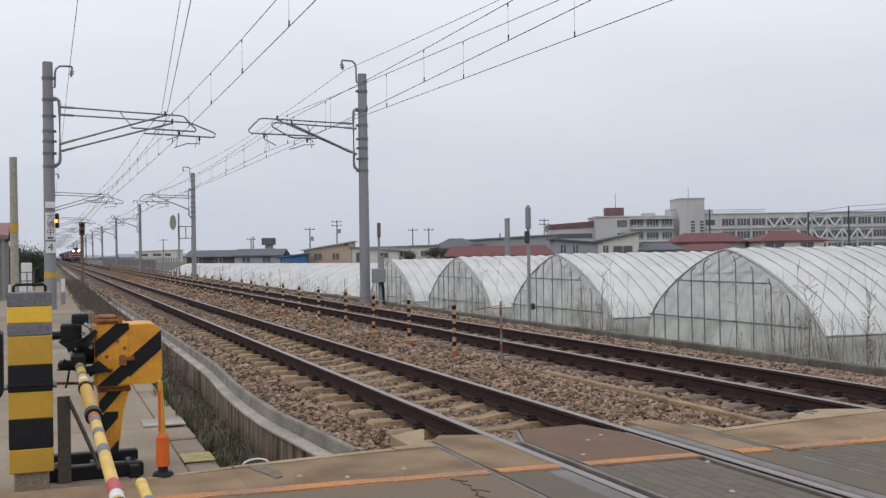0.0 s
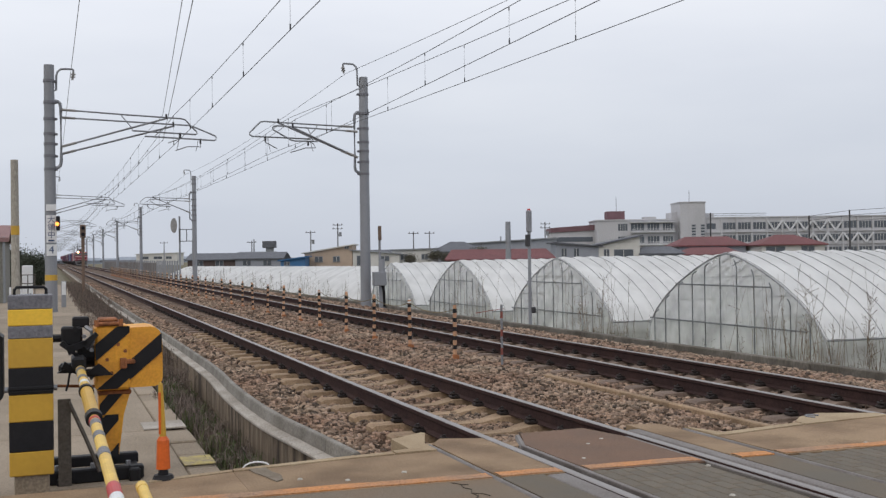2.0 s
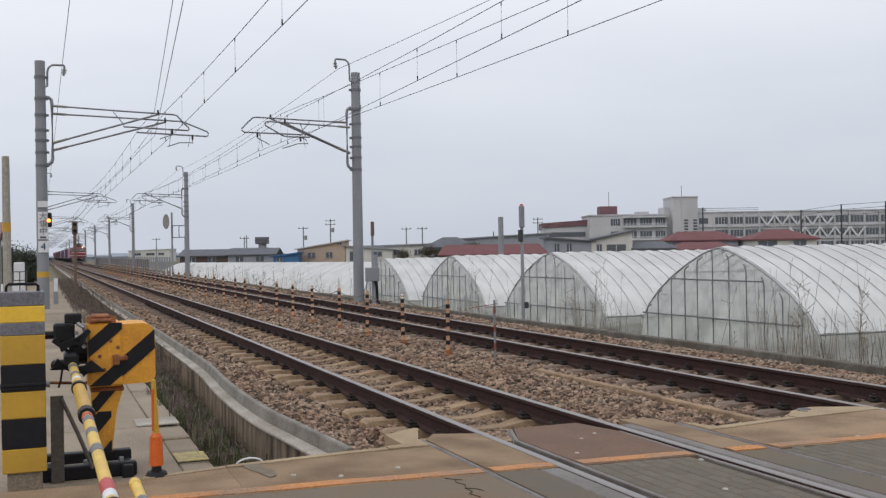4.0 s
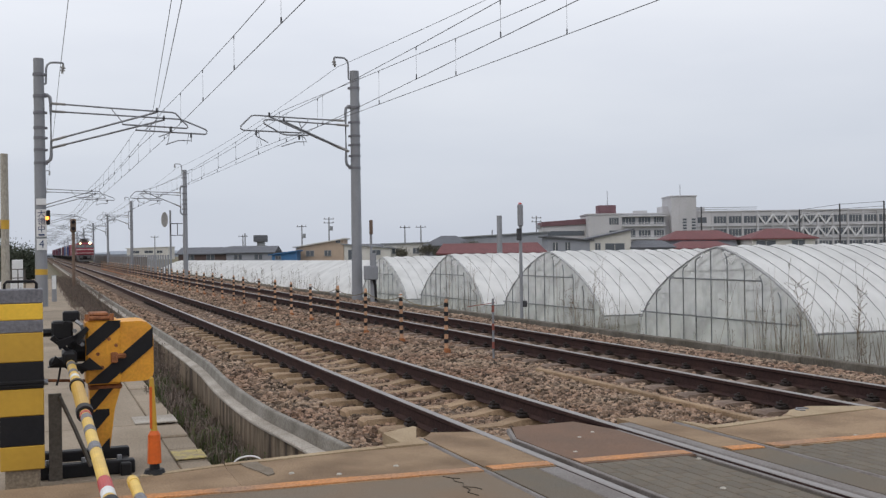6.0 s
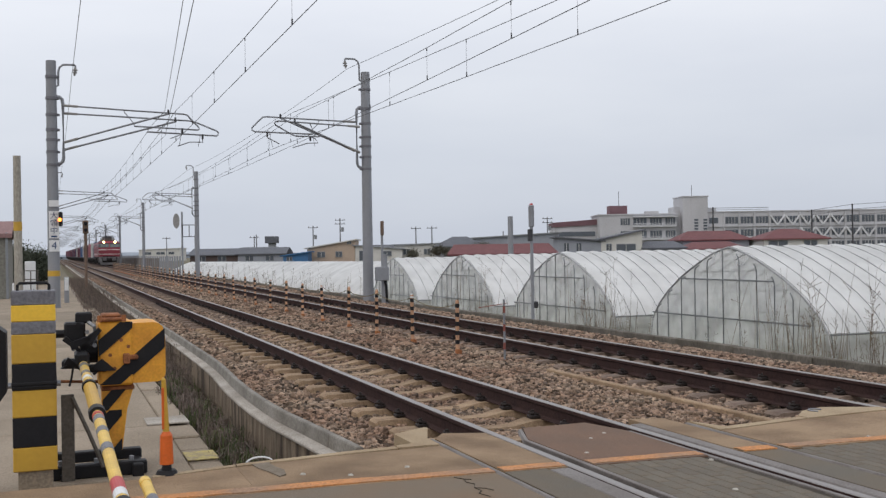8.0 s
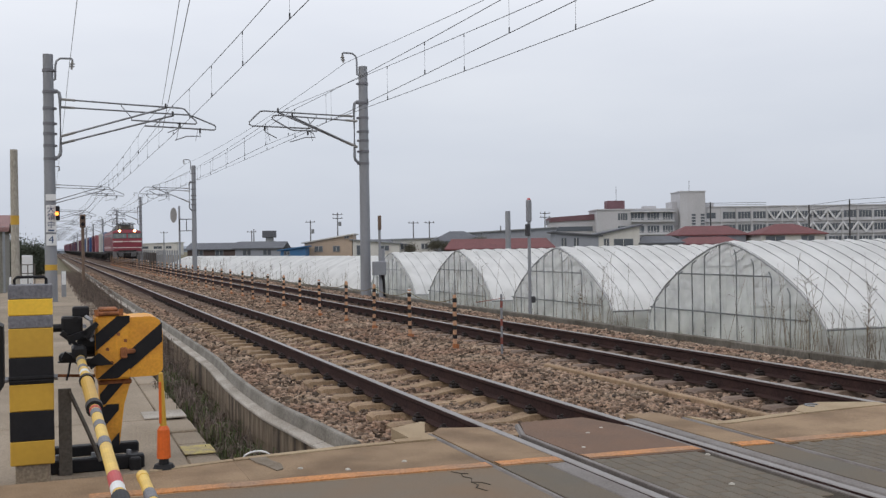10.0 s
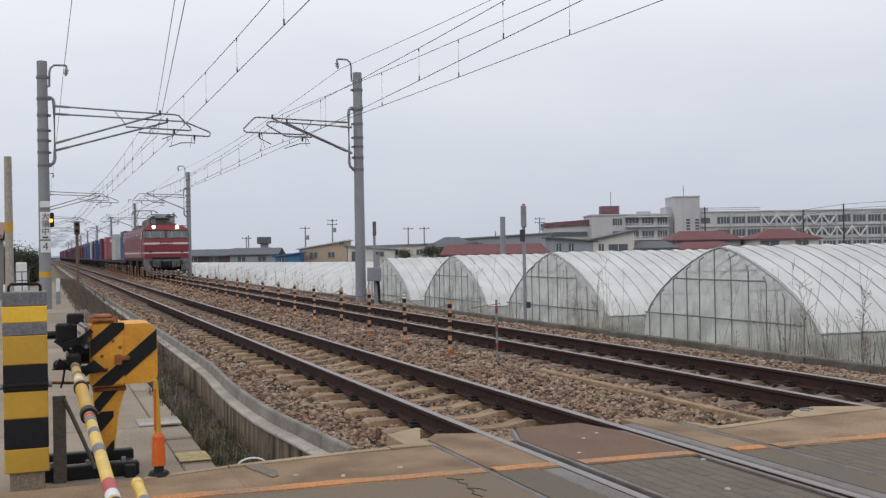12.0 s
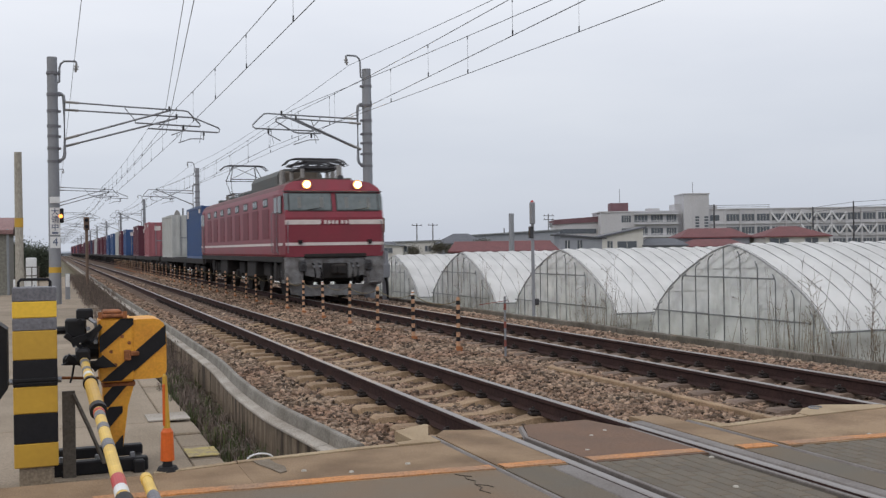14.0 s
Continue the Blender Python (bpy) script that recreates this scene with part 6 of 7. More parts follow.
    part("roof_walkway", Geo().box((0, 2.6, 3.50), (1.5, 3.2, 0.06), 0.01), M_BUFF, lo)
    pantograph(lo, 2.3, 4.18, 3.86)
    part("pantograph_springs", Geo().box((0, 2.3, 3.90), (0.9, 0.9, 0.10), 0.02), M_DARK_STEEL, lo)
    part("roof_gear", Geo().box((-0.1, 4.05, 3.68), (1.1, 0.45, 0.50), 0.05), M_BUFF, lo)
    for x in (-0.35, 0.0, 0.35):
        part("main_spring", Geo().cyl((x, 1.75, 3.94), (x, 2.85, 3.94), 0.055, n=8), M_DARK_STEEL, lo)
    for y in (1.75, 2.3, 2.85):
        part("link_bar", Geo().tube([(-0.75, y, 3.98), (-0.3, y, 4.08), (0.3, y, 4.08), (0.75, y, 3.98)], 0.03, 6), M_DARK_STEEL, lo)
    for x in (-0.62, 0.62):
        part("folded_arm", Geo().tube([(x, 1.45, 3.94), (x, 3.25, 4.06)], 0.028, 6), M_DARK_STEEL, lo)
    part("bus_bar", Geo().tube([(0.3, 11.0, 3.80), (0.3, 13.6, 3.80)], 0.025, 6).tube([(-0.35, 11.6, 3.72), (-0.35, 14.0, 3.72)], 0.02, 6), M_DARK_STEEL, lo)
    for y in (10.3, 11.2, 13.4, 16.3):
        part("roof_box", Geo().box((-0.62, y, 3.46), (0.35, 0.5, 0.24), 0.03), M_MONITOR, lo)
    for x, y in ((0.45, 1.25), (0.78, 3.3), (-0.78, 3.3)):
        part("roof_insulator", Geo().cyl((x, y, 3.35), (x, y, 3.92), 0.10, 0.08, 10), M_INSUL, lo)
    pantograph(lo, 14.9, 4.95, 3.75)
    for y in (11.9, 12.5, 16.0):
        part("roof_insulator", Geo().cyl((0.3, y, 3.42), (0.3, y, 3.78), 0.08, 0.06, 10).cyl((-0.35, y, 3.42), (-0.35, y, 3.70), 0.09, n=10), M_INSUL, lo)
    part("horn", Geo().cyl((0.35, 0.9, 3.52), (0.35, 0.7, 3.52), 0.05, 0.09, 10), M_DARK_STEEL, lo)
    part("underframe_block", Geo().box((0, L / 2, 0.82), (1.7, L - 1.2, 0.62), 0.03), M_LOCO_DARK, lo, "dark underframe equipment")
    for sx in (-1, 1):
        for i in range(7):
            part("side_box", Geo().box((sx * 1.02, 1.7 + 2.33 * i, 0.84), (0.24, 0.75 + 0.35 * (i % 2), 0.42), 0.03), M_LOCO_DARK, lo)
    for y in (2.7, L / 2, L - 2.7):
        build_bogie(lo, y, 0.56, 2.3, M_LOCO_DARK)
    # the body is 2.94 m wide over its skin
    for ob in lo.children_recursive:
        ob.data.transform(Matrix.Diagonal((1.03, 1, 1, 1)))
    return lo


def build_wagon():
    w = thing("container_wagon", "dark steel container flat wagon on two bogies", "flat wagon", group="container wagons")
    g = Geo().box((0, 9.9, 0.99), (0.5, 19.4, 0.22), 0.02)
    for sx in (-1, 1):
        g.box((sx * 1.18, 9.9, 0.97), (0.14, 19.6, 0.24), 0.02)
    for i in range(12):
        g.box((0, 0.3 + 1.74 * i, 1.0), (2.4, 0.16, 0.16), 0.01)
    part("underframe", g, M_LOCO_DARK, w)
    part("brake_gear", Geo().box((0.3, 9.0, 0.72), (0.6, 1.4, 0.34), 0.05).cyl((-0.9, 8, 0.7), (-0.9, 9.2, 0.7), 0.18, n=12), M_LOCO_DARK, w)
    for sx in (-1, 1):
        part("handbrake_rail", Geo().tube([(sx * 1.15, 0.05, 0.9), (sx * 1.15, 0.02, 1.9), (sx * 0.5, 0.02, 1.9), (sx * 0.5, 0.05, 1.05)], 0.02, 6), M_DARK_STEEL, w)
    for y in (2.9, 16.9):
        build_bogie(w, y, 0.43, 1.9, M_LOCO_DARK)
    return w


def container_meshes(mt, L):
    """Ribbed box of length L with corner posts, top rails and door bars: (sides, ends, box, frame, bars)."""
    W, H, z0 = 2.44, 2.40, 1.08
    rib, x = [], 0.16
    while x < L - 0.2:
        rib += [(x, 0.0), (x + 0.10, 0.0), (x + 0.14, -0.035), (x + 0.24, -0.035)]
        x += 0.28
    sides = []
    for sx in (-1, 1):
        vs = [(sx * (W / 2 - 0.01 + d), y, z) for y, d in rib for z in (z0 + 0.12, z0 + H - 0.10)]
        sides.append(Geo().add(vs, [(2 * i, 2 * i + 2, 2 * i + 3, 2 * i + 1) for i in range(len(rib) - 1)]).mesh("side_panel", mt, fix=False))
    ends = []
    for y, o in ((0.03, -1), (L - 0.03, 1)):
        vs = [(-1.08 + 0.0885 * i, y + o * (0.0 if i % 4 in (0, 1) else 0.030), z) for i in range(25) for z in (z0 + 0.14, z0 + H - 0.12)]
        ends.append(Geo().add(vs, [(2 * i, 2 * i + 2, 2 * i + 3, 2 * i + 1) for i in range(24)]).mesh("end_panel", mt, fix=False))
    box = Geo().box((0, L / 2, z0 + H / 2), (W - 0.12, L - 0.08, H - 0.04), 0.01).mesh("box", mt)
    f = Geo()
    for sx in (-1, 1):
        for y in (0.07, L - 0.07):
            f.box((sx * (W / 2 - 0.05), y, z0 + H / 2), (0.12, 0.14, H), 0.01)
        for z in (z0 + 0.06, z0 + H - 0.05):
            f.box((sx * (W / 2 - 0.02), L / 2, z), (0.06, L - 0.2, 0.12), 0.008)
    frame_ = f.mesh("frame", mt)
    d = Geo()
    for x in (-0.75, -0.3, 0.3, 0.75):
        d.cyl((x, 0.0, z0 + 0.1), (x, 0.0, z0 + H - 0.1), 0.022, n=6)
    d.box((-0.52, 0.0, z0 + 1.1), (0.4, 0.03, 0.06)).box((0.52, 0.0, z0 + 1.1), (0.4, 0.03, 0.06))
    return sides + ends, box, frame_, d.mesh("door_bars", M_STEEL)


def build_containers():
    palette = {
        "blue": mat("container_blue", (0.030, 0.075, 0.20), 0.5, second=(0.045, 0.08, 0.17), scale=1.5, grain=30, grain_amount=0.1, bump=0.03),
        "grey white": mat("container_white", (0.45, 0.46, 0.45), 0.55, second=(0.32, 0.32, 0.305), scale=1.5, grain=30, grain_amount=0.08, bump=0.03),
        "faded red": mat("container_pink", (0.33, 0.115, 0.135), 0.55, second=(0.25, 0.09, 0.10), scale=1.5, grain=30, grain_amount=0.1, bump=0.03),
        "maroon": mat("container_maroon", (0.105, 0.024, 0.042), 0.55, second=(0.08, 0.025, 0.035), scale=1.5, grain=30, grain_amount=0.1, bump=0.03),
        "navy": mat("container_navy", (0.035, 0.045, 0.10), 0.55, second=(0.05, 0.05, 0.09), scale=1.5, grain=30, grain_amount=0.1, bump=0.03),
    }
    sets = {(k, n): container_meshes(m, n) for k, m in palette.items() for n in (5.6, 3.72)}
    # start behind the locomotive's front, length, colour: the decks are only partly loaded
    load = [(18.9, 5.6, "blue"), (31.4, 5.6, "grey white"), (46.6, 3.72, "faded red"), (56.2, 5.6, "maroon"), (71.0, 3.72, "blue"), (78.2, 3.72, "maroon"),
            (83.0, 5.6, "grey white"), (93.0, 5.6, "blue"), (103.2, 5.6, "blue"), (110.0, 5.6, "maroon"), (121.5, 5.6, "maroon"), (133.0, 5.6, "maroon"),
            (146.0, 3.72, "grey white"), (152.0, 5.6, "maroon"), (163.0, 5.6, "navy"), (175.0, 5.6, "maroon"), (187.0, 5.6, "maroon"), (199.0, 5.6, "navy"), (211.0, 5.6, "maroon")]
    for i in range(12):
        load.append((246.0 + 12.4 * i, 5.6, ("maroon", "maroon", "navy", "faded red")[i % 4]))
    out = []
    for start, n, k in load:
        c = thing("freight_container", f"{k} ribbed steel freight container on a flat wagon", "container", group="freight containers")
        sides, box, fr, bars = sets[k, n]
        part("box", box, None, c)
        for side in sides:
            part("ribbed_panel", side, None, c)
        part("corner_frame", fr, None, c)
        part("door_bars", bars, None, c)
        if k in ("blue", "faded red", "maroon"):
            for y, z, w, h in ((n - 0.66, 3.2, 0.5, 0.35), (0.7, 3.25, 0.55, 0.16)):
                part("marking_bar", Geo().box((-1.235, y, z), (0.012, w, h)), M_STRIPE, c)
            part("marking_bar", Geo().box((-0.62, -0.012, 3.05), (0.42, 0.012, 0.30)), M_STRIPE, c)
        out.append((c, start))
    return out


TRAIN = []
TRAIN.append((build_locomotive(), 0.0))
FIRST_WAGON = LOCO_LEN + 1.0
wagon = build_wagon()
for i in range(18):
    w = wagon if i == 0 else copy_thing(wagon, pose(0, 0, 0))
    TRAIN.append((w, FIRST_WAGON + 20.4 * i))
for c, off in build_containers():
    TRAIN.append((c, off))


def motions():
    for ob, off in TRAIN:
        walk(ob, [(t, pose(TRACK_FAR, FRONT_END + SPEED * (14.0 - t) + off, 0)) for t in range(15)])


# ---- houses, school and poles beyond the field ----
TURN = -20.7
M_TAN = mat("tan_siding", (0.46, 0.36, 0.28), 0.8, second=(0.38, 0.30, 0.24), scale=1, grain=15, grain_amount=0.07, rand=0.03)
M_WHITEWALL = mat("white_render", (0.60, 0.59, 0.56), 0.8, second=(0.48, 0.47, 0.44), scale=0.8, grain=15, grain_amount=0.07)
M_GREYWALL = mat("grey_wall", (0.30, 0.32, 0.36), 0.8, second=(0.24, 0.25, 0.28), scale=0.8, grain=15, grain_amount=0.07)
M_SCHOOL = mat("school_concrete", (0.50, 0.50, 0.52), 0.85, second=(0.42, 0.42, 0.435), scale=0.3, amount=0.7, grain=6, grain_amount=0.07, stretch=(1, 1, 0.4))
M_SCHOOL_DARK = mat("school_maroon", (0.175, 0.098, 0.112), 0.8, scale=0.5, grain=6, grain_amount=0.07)
M_BRACE = mat("white_brace", (0.66, 0.67, 0.69), 0.7, scale=0.6, grain=8, grain_amount=0.07)
M_REDTILE = mat("red_roof_tile", (0.165, 0.063, 0.066), 0.75, second=(0.115, 0.050, 0.052), scale=0.9, grain=10, grain_amount=0.3, bump=0.3)
M_DARKTILE = mat("dark_roof_tile", (0.115, 0.122, 0.14), 0.7, second=(0.085, 0.09, 0.105), scale=0.9, grain=10, grain_amount=0.3, bump=0.3)
M_GREYMETAL = mat("grey_roof_metal", (0.26, 0.28, 0.30), 0.6, second=(0.2, 0.2, 0.21), scale=0.5, grain=8, grain_amount=0.07)
M_PANE = mat("house_glass", (0.10, 0.115, 0.135), 0.15, grain=5, grain_amount=0.05, bump=0, spec=0.6)
M_BLUE = mat("blue_sheet", (0.05, 0.16, 0.34), 0.6, second=(0.06, 0.12, 0.24), scale=1, grain=8, grain_amount=0.07)
# distance haze painted as a blue-grey wall and roof colour
M_HAZY = mat("far_town_haze", (0.30, 0.335, 0.385), 0.85, second=(0.24, 0.27, 0.32), scale=0.3, grain=4, grain_amount=0.07)
M_BROWNWALL = mat("dark_brown_wall", (0.10, 0.075, 0.07), 0.8, grain=8, grain_amount=0.07)


def window(parent, x, z, w, h, y=0.0, bars=1, sill=True):
    """Recessed window on a front at depth y: frame, pane, sill."""
    wn = part("window", Geo().box((x, y - 0.03, z + h / 2 + 0.04), (w + 0.12, 0.10, 0.08)).box((x - w / 2 - 0.03, y - 0.03, z), (0.06, 0.10, h)).box((x + w / 2 + 0.03, y - 0.03, z), (0.06, 0.10, h)), M_GREYMETAL, parent)
    part("pane", Geo().box((x, y - 0.012, z), (w, 0.02, h)), M_PANE, wn)
    g = Geo()
    for i in range(bars):
        g.box((x - w / 2 + w * (i + 1) / (bars + 1), y - 0.04, z), (0.06, 0.04, h))
    if bars:
        part("mullion", g, M_WHITEWALL, wn)
    if sill:
        part("sill", Geo().box((x, y - 0.06, z - h / 2 - 0.05), (w + 0.2, 0.16, 0.07)), M_GREYMETAL, wn)


def gable_roof(w, d, eave, ridge, over=0.4, thick=0.16, hip=0.0):
    """Tiled roof whose ridge runs along x; hip > 0 shortens the ridge at both ends."""
    g = Geo()
    x0, x1, y0, y1 = -over, w + over, -over, d + over
    ym = d / 2
    top = [(x0, y0, eave), (x1, y0, eave), (x1, y1, eave), (x0, y1, eave), (x0 + hip, ym, ridge), (x1 - hip, ym, ridge)]
    low = [(x, y, z - thick) for x, y, z in top]
    g.add(top + low, [(0, 1, 5, 4), (2, 3, 4, 5), (1, 2, 5), (3, 0, 4), (6, 10, 11, 7), (8, 11, 10, 9), (7, 11, 8), (9, 10, 6), (0, 6, 7, 1), (1, 7, 8, 2), (2, 8, 9, 3), (3, 9, 6, 0)])
    return g


def block(w, d, h):
    return Geo().box((w / 2, d / 2, h / 2), (w, d, h))


def house(x, y, w, d, eave, ridge, wall, roof, label, windows=(), hip=0.0, turn=TURN, name="house", shed=None):
    """Front-left ground corner at (x, y), front towards the railway. shed: height of the other end for a lean roof."""
    hs = thing(name, label, name.replace("_", " "), pose(x, y, -1.0, 0, 0, turn), "houses")
    if shed is None:
        g = block(w, d, eave)
        if not hip:
            for xx in (0.0, w):
                s = 0.12 if xx == 0 else -0.12
                g.prism([(0, eave - 0.02), (d, eave - 0.02), (d / 2, ridge - 0.1)], xx, xx + s, axis="x")
        part("wall", g, wall, hs)
        part("roof", gable_roof(w, d, eave, ridge, hip=hip), roof, hs)
    else:
        part("wall", Geo().prism([(0, 0), (w, 0), (w, shed - 0.12), (0, eave - 0.12)], 0, d), wall, hs)
        part("roof", Geo().prism([(-0.5, eave - 0.12), (w + 0.4, shed - 0.1), (w + 0.4, shed + 0.08), (-0.5, eave + 0.06)], -0.4, d + 0.4), roof, hs)
    for wx, wz, ww, wh in windows:
        window(hs, wx, wz, ww, wh)
    return hs


def build_houses():
    house(39.1, 167.8, 7.8, 8, 3.05, 4.4, M_TAN, M_WHITEWALL, "tan-sided house with a single sloping roof", ((2.3, 2.0, 1.2, 0.8), (5.2, 2.0, 1.0, 0.8), (6.9, 3.9, 0.6, 0.35)), shed=4.4)
    house(46.5, 165.1, 7.6, 8, 3.5, 2.9, M_WHITEWALL, M_GREYMETAL, "white rendered house with a low sloping roof", ((1.4, 1.7, 1.4, 1.5), (5.2, 2.0, 1.4, 0.7)), shed=2.75)
    house(54.2, 168.0, 8.2, 9, 3.45, 3.6, M_WHITEWALL, M_GREYMETAL, "long cream building with a flat roof", ((2, 2.2, 1.0, 0.8), (5.5, 2.2, 1.0, 0.8)), shed=3.6)
    house(46.8, 127.6, 6.3, 7, 2.9, 4.2, M_GREYWALL, M_DARKTILE, "grey house with a dark hipped roof", ((1.5, 2.0, 1.0, 0.9), (4.2, 2.0, 1.0, 0.9)), hip=2.6)
    house(41.9, 109.4, 11.7, 6, 1.95, 3.05, M_BROWNWALL, M_REDTILE, "low house under a long red tiled roof", ((2, 1.2, 1.2, 0.8), (6, 1.2, 1.2, 0.8)), hip=0.8)
    house(61.3, 121.0, 5.6, 7, 3.9, 3.2, M_GREYWALL, M_DARKTILE, "grey house with a dark lean roof", ((1.0, 2.3, 0.6, 1.5), (2.6, 2.3, 0.6, 1.5)), shed=3.3)
    house(66.4, 119.0, 5.3, 7, 3.45, 4.6, M_WHITEWALL, M_DARKTILE, "white house with a rising dark roof and a balcony", ((1.0, 2.4, 0.6, 0.9), (3.2, 2.3, 2.4, 1.0)), shed=4.65)
    house(71.6, 117.1, 5.2, 6, 2.3, 3.2, M_GREYWALL, M_DARKTILE, "small house with a blue-grey tiled roof", ((2.0, 1.6, 1.2, 0.8),), hip=1.2)
    house(76.8, 114.8, 7.2, 6, 2.1, 3.0, M_WHITEWALL, M_REDTILE, "low white house under a red tiled roof", ((2.0, 1.5, 1.6, 0.7),), hip=1.6)
    house(79.2, 120.0, 9.0, 7, 3.3, 4.5, M_GREYWALL, M_REDTILE, "house with a broad red tiled hip roof", ((3.0, 2.6, 1.6, 0.7),), hip=2.0)
    house(86.4, 112.0, 8.2, 7, 3.25, 4.55, M_WHITEWALL, M_REDTILE, "white house with a red hipped tile roof", ((1.8, 2.6, 2.4, 0.6), (6.0, 2.6, 1.6, 0.6)), hip=3.3)
    house(22.3, 184.0, 8.2, 8, 2.2, 3.3, M_BROWNWALL, M_DARKTILE, "dark low house with a grey tiled roof", ((2, 1.5, 1.3, 0.8), (5.5, 1.5, 1.3, 0.8)))
    house(30.0, 181.0, 8.0, 8, 2.3, 3.4, M_GREYWALL, M_DARKTILE, "grey low house with a dark tiled roof", ((2, 1.5, 1.3, 0.8), (5.5, 1.5, 1.3, 0.8)))
    house(34.2, 163.4, 3.9, 5, 1.9, 2.5, M_BLUE, M_BLUE, "small shed clad in blue sheet", ((1.0, 1.4, 0.8, 0.5),), shed=2.5, name="shed")
    house(63.8, 156.6, 14.0, 10, 4.3, 5.2, M_GREYWALL, M_GREYMETAL, "long pale grey hall with a shallow metal roof", ((3, 2.5, 2.0, 0.9), (8, 2.5, 2.0, 0.9)), shed=5.0, name="hall")
    tw = thing("water_tower", "distant slate-grey water tower with a wide head", "water tower", pose(59.2, 298.0, -1.0, 0, 0, TURN))
    part("stem", Geo().box((0.1, 0, 2.6), (2.0, 2.0, 5.2), 0.05), M_GREYMETAL, tw)
    part("head", Geo().box((0, 0, 6.1), (3.6, 3.2, 2.0), 0.1), M_DARKTILE, tw)
    rng = random.Random(4)
    for i in range(12):
        w = rng.uniform(8, 16)
        x = 44 + i * 14
        house(x, 340 + rng.uniform(-30, 30) - x * 0.37, w, 10, rng.uniform(2.2, 3.0), rng.uniform(3.6, 4.6), rng.choice((M_GREYWALL, M_WHITEWALL)), rng.choice((M_DARKTILE, M_GREYMETAL)),
              "distant low town house under a grey roof", ((2, 1.6, 1.4, 0.8), (5.5, 1.6, 1.4, 0.8)))
    house(30.0, 400.0, 15.0, 10, 4.2, 4.6, M_WHITEWALL, M_WHITEWALL, "distant pale flat-roofed building", ((3, 2.8, 3, 0.8), (8, 2.8, 3, 0.8), (12, 2.8, 2, 0.8)), shed=4.6)
    # horizon row: the haze over it is only in the material colour
    for i in range(14):
        x = -75 + 11 * i + rng.uniform(-3, 3)
        house(x, 620 + rng.uniform(-60, 90), rng.uniform(7, 13), 10, rng.uniform(1.8, 2.6), rng.uniform(2.8, 3.8), M_HAZY, M_HAZY, "far town house at the horizon, its blue-grey colour painted as haze", ((2, 1.3, 1.4, 0.8), (5.0, 1.3, 1.4, 0.8)), turn=0)
    # the shed by the path
    hs = thing("house", "plain grey-green outbuilding with a rusty red roof", "house", pose(-5.6, 44.0, -0.4))
    part("wall", Geo().box((2.0, 2.5, 1.37), (4.0, 5.0, 2.74)), mat("outbuilding_wall", (0.215, 0.21, 0.185), 0.85, second=(0.17, 0.165, 0.14), scale=1, grain=12), hs)
    part("roof", gable_roof(4.0, 5.0, 2.76, 3.32, over=0.15), mat("faded_pink_roof", (0.27, 0.165, 0.16), 0.8, second=(0.19, 0.11, 0.11), scale=1.5, grain=20), hs)
    part("door", Geo().box((2.9, -0.02, 1.0), (0.9, 0.05, 2.0), 0.01), M_GREYWALL, hs)
    part("drain_pipe", Geo().cyl((3.95, -0.05, 0), (3.95, -0.05, 2.8), 0.05, n=8), M_GREYMETAL, hs)


